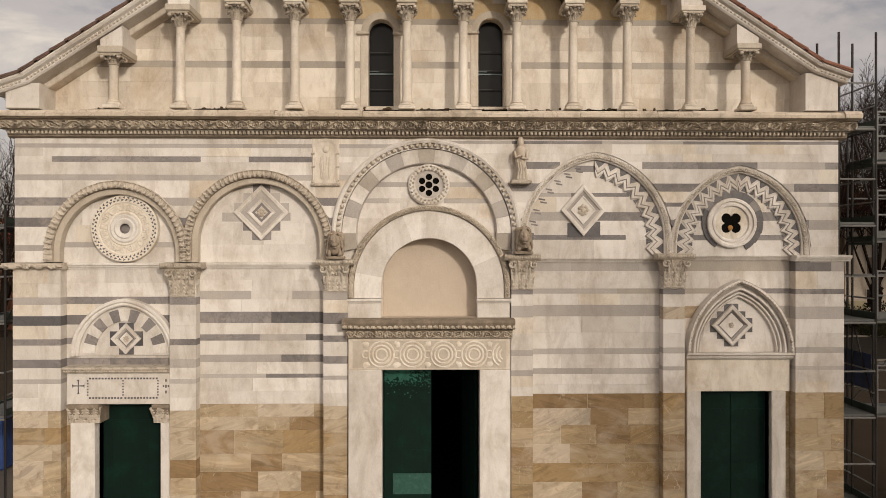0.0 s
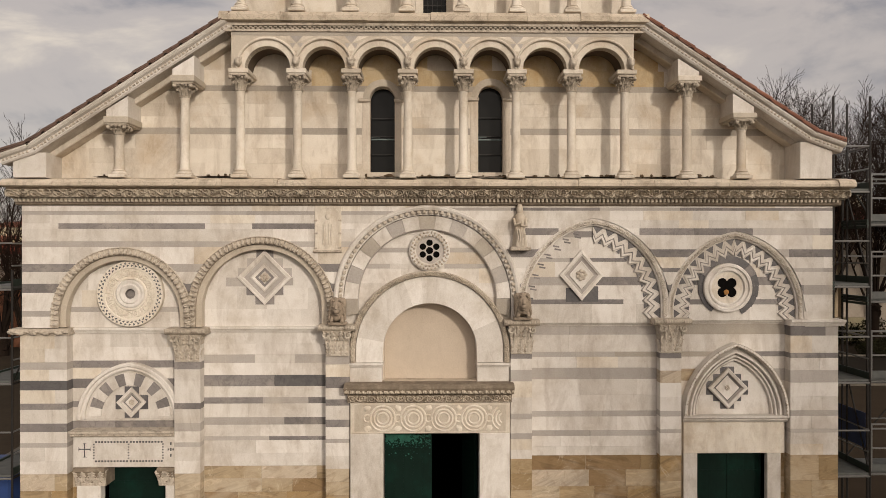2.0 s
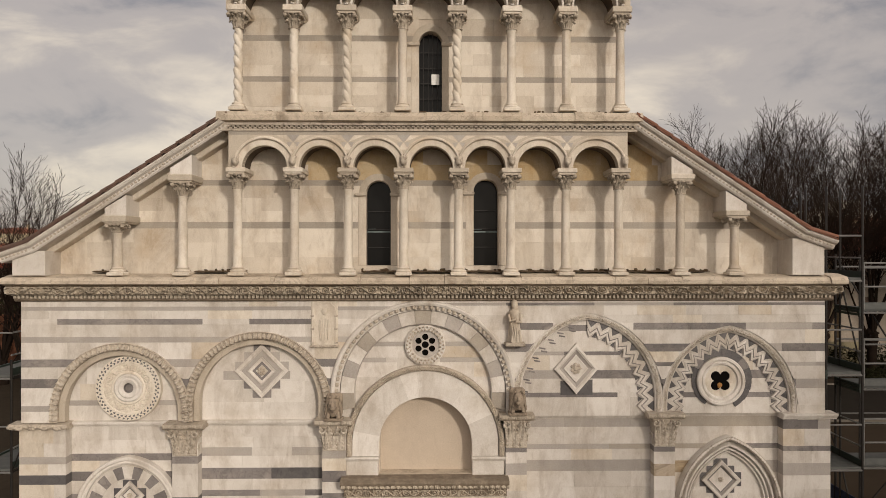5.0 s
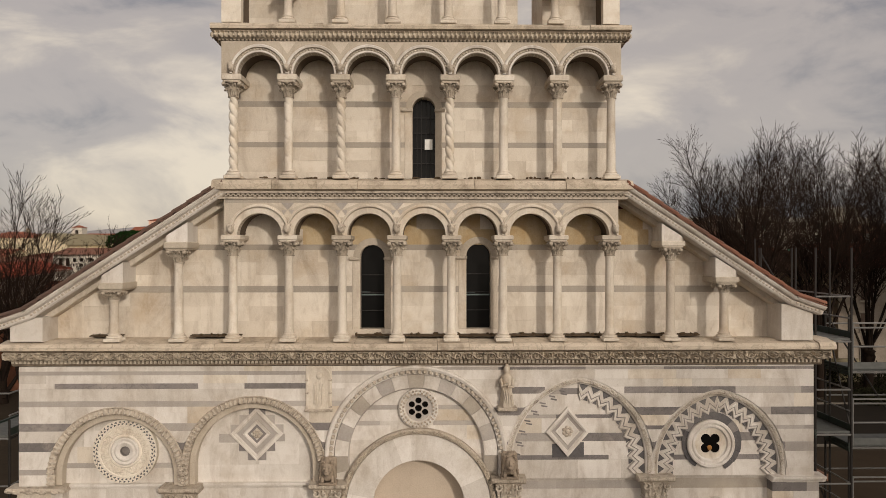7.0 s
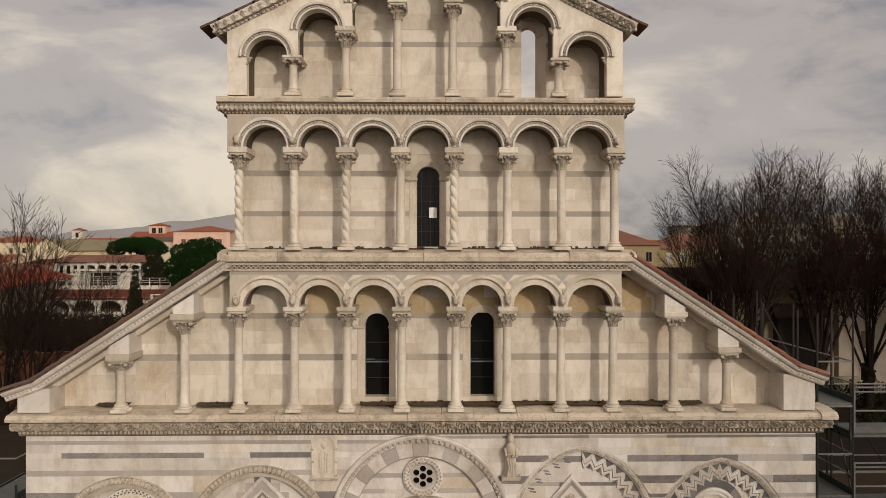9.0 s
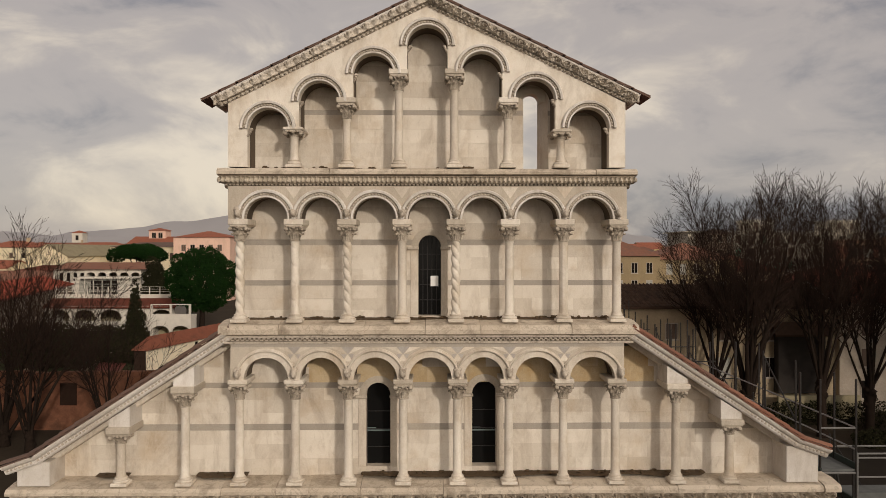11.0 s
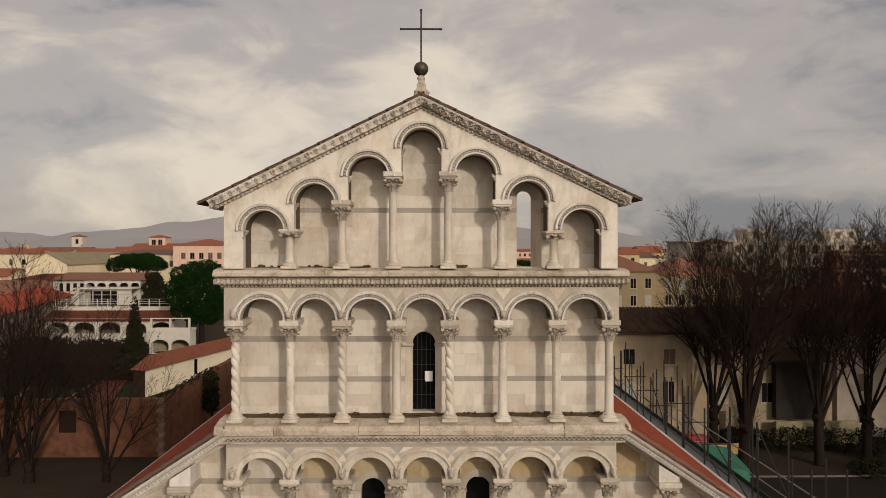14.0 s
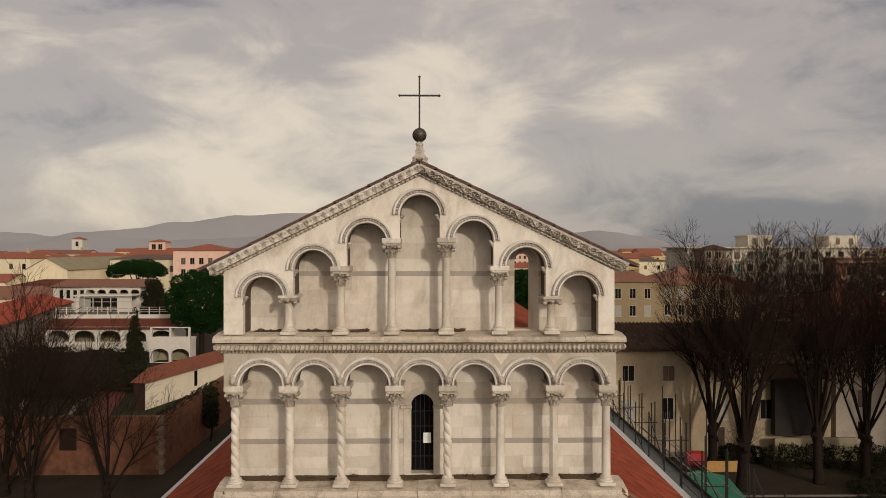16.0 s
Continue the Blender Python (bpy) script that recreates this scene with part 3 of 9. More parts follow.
# blind arches: centre, spring, half width, rise
ARCHES = [(-6.34, 6.04, 1.46, 1.47), (-3.45, 6.21, 1.53, 1.53), (0.02, 6.43, 1.93, 1.93), (3.53, 6.30, 1.59, 1.82), (6.55, 6.15, 1.46, 1.70)]


def spandrel_wall():
    fs = [arch_z(*a) for a in ARCHES]
    foot = 5.83

    def lo(x):
        zs = [f(x) for f in fs]
        zs = [z for z in zs if z is not None]
        return max(zs) if zs else foot

    left = rows_of("8.42 w 8.266 l 8.184 w 8.007 g 7.89 w 7.631 l 7.513 w 7.161 g 6.996 w 6.749 g 6.561 w 6.185 l 6.067 w 5.83")
    right = rows_of("8.42 w 8.34 g 8.28 w 8.08 w 7.909 g 7.765 w 7.466 g 7.298 w 7.071 g 6.987 w 6.712 g 6.508 w 6.15 w 5.83")
    courses(wall_low, -8.40, 0.02, left, YP, YB + 0.05, lo=lo, w=(0.5, 1.2))
    courses(wall_low, 0.02, 8.60, right, YP, YB + 0.05, lo=lo, w=(0.5, 1.2))
    tym = [rows_of("7.3 w 6.95 w 6.6 w 6.25 l 6.14 w 5.80"), rows_of("7.6 w 7.1 w 6.65 w 6.2 w 5.80"),
           rows_of("8.0 w 7.78 w 7.50 l 7.40 w 7.16 l 7.06 w 6.75 w 6.45 w 6.1 w 5.7 w 5.25 w 4.7"),
           rows_of("8.1 w 7.85 l 7.72 w 7.28 l 7.2 w 6.88 g 6.70 w 6.40 g 6.30 w 5.9"), rows_of("7.9 w 7.45 w 7.15 w 6.88 g 6.70 w 6.40 g 6.29 w 5.95")]
    for k, (cx, cz, a, h) in enumerate(ARCHES):
        f = arch_z(cx, cz, a, h)
        courses(wall_low, cx - a + 0.001, cx + a - 0.001, tym[k], YB if k < 2 else YB - 0.1, YB + 0.05 if k < 2 else YB + 0.04,
                lo=(lambda x: 5.34 + math.sqrt(max(0, 0.98 - (x - 0.07) ** 2)) if abs(x - 0.07) < 0.98 else 0) if k == 2 else None,
                hi=lambda x: (f(x) or cz) + 0.02 if abs(x - cx) < a - 0.02 else cz + 0.12, w=(0.5, 1.0), holes=[(-1.5, 1.62, 4.6, 5.2)] if k == 2 else ())


spandrel_wall()


def leaf(m, base, up, out, w, h, curl):
    """A carved leaf: rises along up, bends to out at its tip, with a rib and lobed edges."""
    side = up.cross(out).normalized()
    rows = 8
    for i in range(rows):
        s = i / (rows - 1)
        c = base + up * (h * (s if s < 0.85 else 0.85 - (s - 0.85) * 0.5)) + out * (curl * s ** 2.2 + 0.012)
        ww = w * (0.55 + 0.55 * math.sin(math.pi * min(1, s * 0.95 + 0.1)) - 0.35 * s) * (1.10 if i % 2 else 0.78)
        rows_i = [(-0.5, -0.10 * w), (-0.25, 0.07 * w), (0.0, -0.015 * w), (0.25, 0.07 * w), (0.5, -0.10 * w)]
        m.v += [tuple(c + side * ww * u + out * d) for u, d in rows_i]
    n = len(m.v) - rows * 5
    m.f += [(n + i * 5 + j, n + i * 5 + j + 1, n + i * 5 + j + 6, n + i * 5 + j + 5) for i in range(rows - 1) for j in range(4)]


def along(path, step):
    """Points every step metres along a path: (length, x, z, nx, nz)."""
    out, acc, left = [], 0.0, 0.0
    for a, b in zip(path, path[1:]):
        d = math.hypot(b[0] - a[0], b[1] - a[1])
        while left <= d and d > 0:
            u = left / d
            nx, nz = a[2] + (b[2] - a[2]) * u, a[3] + (b[3] - a[3]) * u
            n = math.hypot(nx, nz) or 1.0
            out.append((acc + left, a[0] + (b[0] - a[0]) * u, a[1] + (b[1] - a[1]) * u, nx / n, nz / n))
            left += step
        left -= d
        acc += d
    return out


def relief(path, r0, r1, y, fn, step=0.011, rows=10):
    """A carved band along a path between two radii: fn(length, 0..1 across) is how far the carving stands proud of y."""
    pts = along(path, step)
    m, k = M(), rows + 3
    for s, x, z, nx, nz in pts:
        for j in range(k):
            v = min(1.0, max(0.0, (j - 1) / rows))
            r = r0 + (r1 - r0) * v
            h = -0.03 if j in (0, k - 1) else fn(s, v)
            m.v.append((x + nx * r, y - h, z + nz * r))
    m.f = [(i * k + j, i * k + j + 1, (i + 1) * k + j + 1, (i + 1) * k + j) for i in range(len(pts) - 1) for j in range(k - 1)]
    return m


def wear(s, v, seed, scale=9.0):
    return noise.noise(Vector((s * scale, v * 2.0 + seed * 3.1, seed * 1.7)))


def scrollwork(period, height, depth, seed=0):
    """A running vine: spirals turned up and down by turns, with leaves between and worn patches."""
    def fn(s, v):
        k = math.floor(s / period)
        flip = 1 if k % 2 else -1
        x, z = (s / period - k - 0.5) * period, (v - 0.5) * flip * height
        r, a = math.hypot(x, z) / (height * 0.52), math.atan2(z, x)
        turn = 0.5 + 0.5 * math.cos(11.5 * r - a - 0.8 + 0.5 * wear(s, v, seed + 4, 4.0))
        h = turn ** 2.0 * max(0.0, min(1.0, (1.08 - r) * 5)) + (0.9 if r < 0.2 else 0.0)
        vine = abs(v - 0.5 - 0.33 * math.sin(math.pi * s / period + 0.6))
        h = max(h, 1.05 - vine * 9.0, (wear(s, v, seed + 9, 26.0) + 0.05) * 1.9 * (1 if r > 0.85 else 0.35))
        h *= 0.78 + 0.5 * wear(s, v, seed, 2.2)
        edge = min(1.0, min(v, 1 - v) * 9)
        return depth * max(0.0, min(1.15, h)) * edge + 0.004 * wear(s, v, seed + 2, 45.0)
    return fn


def leaf_row(period, depth, seed=0, tip=0.0, lobes=3.0, gap=0.44):
    """Leaves side by side whose tips, at one edge of the band, curl outwards over deep gaps."""
    def fn(s, v):
        k = math.floor(s / period)
        q = noise.noise(Vector((k * 0.77 + 0.31, seed * 2.3, 0.5)))
        u, w = s / period - k - 0.5, abs(v - tip)
        half = gap * (0.62 + 0.38 * math.sin(math.pi * min(1.0, w + 0.12))) * (1 + 0.15 * q)
        body = max(0.0, min(1.0, (half - abs(u)) * 7))
        curl = math.exp(-((w - 0.24) / 0.20) ** 2)
        rib = 0.80 + 0.20 * math.cos(math.tau * u * lobes)
        h = body * rib * (0.42 + 0.62 * curl) * (1 + 0.5 * q) + max(0.0, 1 - abs(w - 0.97) * 12) * 0.45
        return depth * max(0.0, h) * min(1.0, w * 12 + 0.15) + 0.004 * wear(s, v, seed + 2, 40.0)
    return fn


def acanthus(period, depth, seed=0, flare=0.0):
    """Two rows of lobed leaves, the upper set between the lower, their tips standing far out over drilled gaps."""
    def fn(s, v):
        h = 0.0
        for row, (v0, v1) in enumerate(((-0.02, 0.56), (0.30, 0.99))):
            t = s / period + 0.5 * row
            k = math.floor(t)
            q = noise.noise(Vector((k * 0.77 + 0.31, seed * 2.3 + row, 0.5)))
            u, w = t - k - 0.5 + 0.08 * q, (v - v0) / (v1 - v0)
            if not 0 <= w <= 1:
                continue
            half = 0.47 * math.sqrt(max(0.0, 1 - w ** 3.0)) * (0.86 + 0.20 * math.cos(w * 25.0))
            body = max(0.0, min(1.0, (half - abs(u)) * 8))
            rib = 0.82 + 0.18 * math.cos(math.tau * u * 3.0) - 0.35 * max(0.0, 1 - abs(u) * 16)
            h = max(h, body * rib * (0.28 + 0.30 * row * (v > 0.6) + 0.75 * w ** 2.2) * (1 + 0.45 * q))
        return flare * v ** 2 + depth * h + 0.005 * wear(s, v, seed + 2, 35.0)
    return fn


def bead_row(period, depth, seed=0):
    """Beads and darts in a sunk channel between two fillets."""
    def fn(s, v):
        k = math.floor(s / period)
        u = (s / period - k - 0.5) * 2
        w = (v - 0.5) * 2
        h = max(0.0, 1 - (u / 0.8) ** 2 - (w / 0.8) ** 2) ** 0.6
        h *= 0.85 + 0.5 * noise.noise(Vector((k * 0.7, seed, 0.2)))
        return depth * max(h, 1.0 if abs(w) > 0.86 else 0.0)
    return fn


def straight(x0, z0, x1, z1):
    """A straight path whose normal points up to the left of its way."""
    d = math.hypot(x1 - x0, z1 - z0)
    nx, nz = -(z1 - z0) / d, (x1 - x0) / d
    return [(x0, z0, nx, nz), (x1, z1, nx, nz)]


def archivolt(k, name, label, rings, carved=None, mat=WHITE):
    """An arch moulding: rings of (inner, outer, y), with carving."""
    cx, cz, a, h = ARCHES[k]
    t = thing(name, label, "archivolt", "blind arches")
    path = arch_path(cx, cz, a, h, 44, cz - 5.84)
    for j, (r0, r1, y) in enumerate(rings):
        m = M().sweep(path, [(r0, YB - 0.01), (r0, y + 0.01), (r0 + 0.01, y), (r1 - 0.012, y), (r1, y + 0.012), (r1, YB - 0.01)])
        part("arch_ring", m, (SPAN, CARVED)[j], t, "", 30)
    if carved:
        tagged(part("leaf_carving", relief(path, -0.155, -0.012, -0.170, leaf_row(carved, 0.10, k, 0.0, 2.0, 0.35), 0.010, 10), LEAFM, t, "weathered curling leaf carving", 60), kind="stuff")
    return t


archivolt(0, "blind_arch", "round blind arch with a leaf-carved white marble moulding", [(-0.28, -0.15, -0.10), (-0.15, 0.0, -0.175)], 0.115)
archivolt(1, "blind_arch", "round blind arch with a leaf-carved white marble moulding", [(-0.28, -0.15, -0.10), (-0.15, 0.0, -0.175)], 0.105)


def giant_arch():
    cx, cz, a, h = ARCHES[2]
    t = thing("blind_arch", "tall central blind arch with striped grey and white voussoirs", "archivolt", "blind arches")
    path = arch_path(cx, cz, a, h, 60, 0.55)
    part("arch_ring", M().sweep(path, [(-0.17, YB), (-0.17, -0.150), (-0.075, -0.152), (-0.07, -0.215), (-0.02, -0.235), (0.015, -0.22), (0.03, -0.19), (0.03, YB)]), WHITE, t, "", 30)
    m = M()
    n = 46
    for i in range(n):
        an = math.pi * (i + 0.5) / n
        m = M().merge(M().rbox(-0.036, 0.036, -0.225, -0.12, -0.035, 0.035, 0.014), Matrix.Translation((cx - (a - 0.108) * math.cos(an), 0, cz + (a - 0.108) * math.sin(an))) @ pose(0, 0, 0, 0, math.degrees(an) - 90, 0))
        part("dentil", m, SPAN, t)
    n = 15
    for i in range(-1, n + 1):
        a0, a1 = math.pi * i / n, math.pi * (i + 1) / n
        ring = []
        for s in range(5):
            an = a0 + (a1 - a0) * (s / 4) * 0.985
            u = (-math.cos(an), math.sin(an))
            ring.append((cx + u[0] * 1.46, cz + u[1] * 1.46, u[0], u[1]))
        part("voussoir", M().sweep(ring, [(0, YB), (0, -0.105), (0.006, -0.11), (0.284, -0.11), (0.29, -0.105), (0.29, YB)]), (LGREY if i % 4 == 1 else BAND) if i % 2 else WHITE, t)
    part("arch_ring", M().sweep(arch_path(cx, cz, 1.45, None, 48, 0.4), [(-0.008, YB), (-0.008, -0.095), (0.012, -0.112), (0.012, YB)]), LGREY, t, "", 30)
    return t


giant_arch()


def pointed_arch(k, half):
    """A pointed blind arch with dark triangles and zigzag inlay."""
    cx, cz, a, h = ARCHES[k]
    t = thing("blind_arch", "pointed blind arch with dark triangles and zigzag marble inlay", "archivolt", "blind arches")
    path = arch_path(cx, cz, a, h, 52, cz - 5.97)
    y = YB - 0.1
    part("arch_ring", M().sweep(path, [(-0.15, YB), (-0.15, -0.075), (-0.135, -0.088), (-0.115, -0.088), (-0.10, -0.115), (-0.03, -0.13), (0.0, -0.12), (0.0, YB)]), WHITE, t, "", 30)
    tagged(part("bead_carving", relief(path, -0.118, -0.012, -0.112, scrollwork(0.085, 0.09, 0.034, k), 0.009, 10), LEAFM, t, "worn leaf carving", 60), kind="stuff")
    # lengths along the arch, to place the teeth
    pts = [(Vector((x, z)), Vector((nx, nz))) for x, z, nx, nz in path]
    acc = [0.0]
    for i in range(1, len(pts)):
        acc.append(acc[-1] + (pts[i][0] - pts[i - 1][0]).length)

    def at(s, r):
        s = max(0, min(acc[-1] - 1e-4, s))
        if abs(s - acc[-1] / 2) < 0.01:
            return Vector((cx, cz + h + r * 1.1))
        i = max(j for j in range(len(acc)) if acc[j] <= s)
        i = min(i, len(pts) - 2)
        u = (s - acc[i]) / max(1e-6, acc[i + 1] - acc[i])
        p, q = pts[i][0].lerp(pts[i + 1][0], u), pts[i][1].lerp(pts[i + 1][1], u).normalized()
        p = p + q * r
        p.x = max(p.x, cx + 0.003) if s > acc[-1] / 2 else min(p.x, cx - 0.003)
        return p
    n = 20
    band, e = M(), 64
    for i in range(e // 2 if half else 0, e):
        p = [at(acc[-1] * u / e, r) for u, r in ((i, -0.148), (i, -0.36), (i + 1, -0.36), (i + 1, -0.148))]
        band.add([(v.x, y - 0.03, v.y) for v in p] + [(p[1].x, YB, p[1].y), (p[2].x, YB, p[2].y)], [(0, 1, 2, 3), (1, 4, 5, 2)])
    band.weld = True
    part("inlay_band", band, WHITE, t)
    for i in range(n):
        s0, s1 = acc[-1] * i / n, acc[-1] * (i + 1) / n
        mid = (s0 + s1) / 2
        if half and i < n // 2:
            if 1 <= i < 9:
                for dx, dz in ((-0.015, 0.03), (0.02, -0.035)):
                    c = at(mid, -0.27)
                    part("inlay", M().merge(M().rbox(-0.068, 0.068, -0.010, 0.03, -0.016, 0.016, 0.003), Matrix.Translation((c.x + dx, y, c.y + dz)) @ pose(0, 0, 0, 0, 10, 0)), GREY, t)
            continue
        tri = [at(s0 + 0.03, -0.158), at(mid, -0.30), at(s1 - 0.03, -0.158)]
        part("inlay", M().prism([(p.x, p.y) for p in tri[::-1]], y - 0.034, YB), DARK, t)
        for r0, r1, dd, yy0, mat in ((-0.205, -0.345, 0.062, y - 0.048, WHITE), (-0.267, -0.407, 0.032, y - 0.033, GREY), (-0.299, -0.439, 0.062, y - 0.044, WHITE), (-0.361, -0.501, 0.022, y - 0.032, LGREY)):
            q = [at(s0, r0), at(mid, r1), at(s1, r0), at(s1, r0 - dd), at(mid, r1 - dd), at(s0, r0 - dd)]
            part("zigzag", M().add([(p.x, yy, p.y) for yy in (yy0, YB) for p in q],
                                   [(5, 4, 1, 0), (4, 3, 2, 1), (0, 1, 7, 6), (1, 2, 8, 7), (4, 5, 11, 10), (3, 4, 10, 9)]), mat, t)
        if i == n // 2:
            continue
        tri = [at(s0 - 0.065, -0.495), at(s0, -0.392), at(s0 + 0.065, -0.495)]
        part("inlay", M().prism([(p.x, p.y) for p in tri], y - 0.012, YB), DARK, t)
    return t


pointed_arch(3, True)
pointed_arch(4, False)


def string_course():
    """The moulding at the foot of the arches, stepping round the pilasters."""
    def prof(z, y):
        return [(YB, z), (y - 0.02, z), (y - 0.03, z + 0.03), (y - 0.05, z + 0.04), (y - 0.06, z + 0.07), (y - 0.09, z + 0.08), (y - 0.095, z + 0.125), (YB, z + 0.135)]
    for a, b, z in ((-7.47, -5.256, 5.69), (-4.714, -2.11, 5.70), (2.216, 4.93, 5.825), (5.38, 7.70, 5.865)):
        tagged(part("string_course", M().run(a, b, prof(z, YB)), WHITE, None, "moulded white marble string course"), category="moulding", kind="structure")
    m = M().run(7.68, 8.84, prof(5.85, YP - 0.01))
    tagged(part("string_course", m, WHITE, None, "moulded white marble string course on the corner pilaster"), category="moulding", kind="structure")
    t = tagged(part("string_course", M().run(-8.62, -7.42, prof(5.69, YP - 0.01)), CARVED, None, "leaf-carved string course on the corner pilaster"), category="moulding", kind="structure")
    q, m = random.Random(3), M()
    for i in range(22):
        m.blob((-8.6 + i * 0.055, YP - 0.09, 5.75 + 0.025 * math.sin(i * 1.3)), (0.06, 0.045, 0.04), 6, 0.5, q.random() * 20)
    part("leaf_carving", m, CARVED, t, "", 60)


string_course()


# ---- carved capitals and columns ----
CAPS = {}
YW = 0.20                     # the wall behind the galleries
CAPM = stone("weathered_capital_marble", (0.24, 0.195, 0.145), (0.58, 0.51, 0.42), stain=(0.045, 0.034, 0.024), amount=0.95, spread=0.3, patch=6.5, rough=0.8)
ARCHCARVE = stone("sooty_arch_carving", (0.36, 0.305, 0.24), (0.66, 0.60, 0.52), stain=(0.09, 0.07, 0.05), amount=0.7, spread=0.3, patch=6.0, rough=0.85)
# dark brown puts the niche tops' shade into vault and ceiling colour
VAULT_SHADE = stone("shade_brown_ceiling", (0.06, 0.042, 0.028), (0.15, 0.11, 0.075), stain=(0.035, 0.026, 0.018), amount=0.6, spread=0.2, rough=0.9)
FRIEZE = stone("brown_weathered_frieze", (0.34, 0.28, 0.21), (0.66, 0.59, 0.49), stain=(0.10, 0.078, 0.055), amount=0.8, spread=0.3, patch=3.2, rough=0.85, bump=0.3)


def capital_mesh(h, r=0.10, top=0.185, rows=2):
    key = (round(h, 2), r, top, rows)
    if key in CAPS:
        return CAPS[key]
    m = M()
    m.lathe([(r + 0.024, 0), (r + 0.026, 0.012), (r + 0.024, 0.024), (r - 0.004, 0.03), (r - 0.004, h * 0.45), (r + 0.015, h * 0.75), (r + 0.05, h * 0.9), (r + 0.05, h)], 12)
    up = Vector((0, 0, 1))
    for k in range(rows):
        for i in range(8):
            a = math.tau * (i + 0.5 * k) / 8
            out = Vector((math.cos(a), math.sin(a), 0))
            foot = out * (r - 0.002 + 0.012 * k) + up * (0.028 + h * 0.30 * k)
            leaf(m, foot, up, out, 0.082, h * 0.52, 0.085 + 0.02 * k)
            tip = foot + up * h * 0.41 + out * (0.085 + 0.02 * k)
            m.blob(tuple(tip), (0.026, 0.026, 0.024), 6, 0.5, i + k * 9)
    for i in range(4):
        a = math.pi / 4 + math.pi / 2 * i
        out = Vector((math.cos(a), math.sin(a), 0))
        c = out * top * 1.22
        m.blob((c.x, c.y, h - 0.055), (0.050, 0.050, 0.046), 8, 0.25, i)
        m.tube([out * (r + 0.02) + up * h * 0.5, out * (top * 0.95) + up * h * 0.72, c + up * (h - 0.03)], 0.02, 5)
        b = math.pi / 2 * i
        m.blob((math.cos(b) * top * 0.98, math.sin(b) * top * 0.98, h - 0.03), (0.034, 0.034, 0.032), 6, 0.3, i + 5)
    # abacus with hollowed sides
    ring = []
    for i in range(4):
        a = math.pi / 4 + math.pi / 2 * i
        for d, k in ((-0.13, 1.30), (0.13, 1.30), (math.pi / 4, 0.98)):
            ring.append((top * k * math.cos(a + d), top * k * math.sin(a + d)))
    n = len(ring)
    m.add([(x, y, h - 0.022) for x, y in ring] + [(x, y, h) for x, y in ring], [tuple(range(n - 1, -1, -1)), tuple(range(n, 2 * n))] + [(i, (i + 1) % n, (i + 1) % n + n, i + n) for i in range(n)])
    CAPS[key] = m.mesh("capital", CAPM, 40)
    return CAPS[key]


def shaft(h, r, style):
    m = M()
    if style in ("twisted", "incised"):
        n, k = 28, 110
        vs, fs = [], []
        for j in range(k + 1):
            z = h * j / k
            for i in range(n):
                a = math.tau * i / n
                if style == "twisted":
                    rr = r * 1.06 - 0.030 * (0.5 - 0.5 * math.cos(2 * a + 27.0 * z)) ** 2.2 + 0.004 * math.cos(6 * a + 81.0 * z)
                else:
                    rr = r * 1.0 - 0.014 * (0.5 - 0.5 * math.cos(a + 17.0 * z)) ** 14
                vs.append((rr * math.cos(a), rr * math.sin(a), z))
        for j in range(k):
            fs += [(j * n + i, j * n + (i + 1) % n, (j + 1) * n + (i + 1) % n, (j + 1) * n + i) for i in range(n)]
        return m.add(vs, fs)
    if style == "octagonal":
        return m.lathe([(r * 1.05, 0), (r, h)], 8, a=math.pi / 8)
    return m.lathe([(r * 1.16, 0), (r * 1.16, 0.02), (r * 1.04, 0.05), (r * 1.03, h * 0.35), (r * 0.94, h - 0.04), (r * 1.06, h - 0.02), (r * 1.06, h)], 20)


def column(x, y, z0, cap0, ab0, ab1, style="plain", r=0.092, abw=0.41, group="", label=""):
    """A slender column: plinth and base, shaft, leaf capital, impost block."""
    t = thing("column", label or "slender white marble column with a leaf capital", "column", group, (x, y, z0))
    b = M().rbox(-0.17, 0.17, -0.17, 0.17, 0, 0.07, 0.012)
    b.lathe([(0.155, 0.07), (0.165, 0.09), (0.155, 0.115), (0.125, 0.125), (0.118, 0.14), (0.132, 0.15), (0.128, 0.168), (r * 1.1, 0.175)], 20)
    part("base", b, CREAM, t, "", 40)
    s = part("shaft", shaft(cap0 - z0 - 0.17, r, style), CREAM, t, "spirally twisted shaft" if style == "twisted" else "", 60 if style != "octagonal" else 0)
    s.location = (0, 0, 0.17)
    part("capital", capital_mesh(ab0 - cap0, r), CARVED, t).location = (0, 0, cap0 - z0)
    h = ab1 - ab0
    a = M().rbox(-abw / 2, abw / 2, -0.20, YW - y - 0.002, ab0 - z0 + min(0.03, h * 0.3), ab1 - z0, 0.012)
    a.rbox(-abw / 2 + 0.03, abw / 2 - 0.03, -0.17, YW - y - 0.004, ab0 - z0, ab0 - z0 + 0.035, 0.008)
    part("impost_block", a, (CREAM, SPAN)[int(abs(x) * 10) % 2], t)
    return t


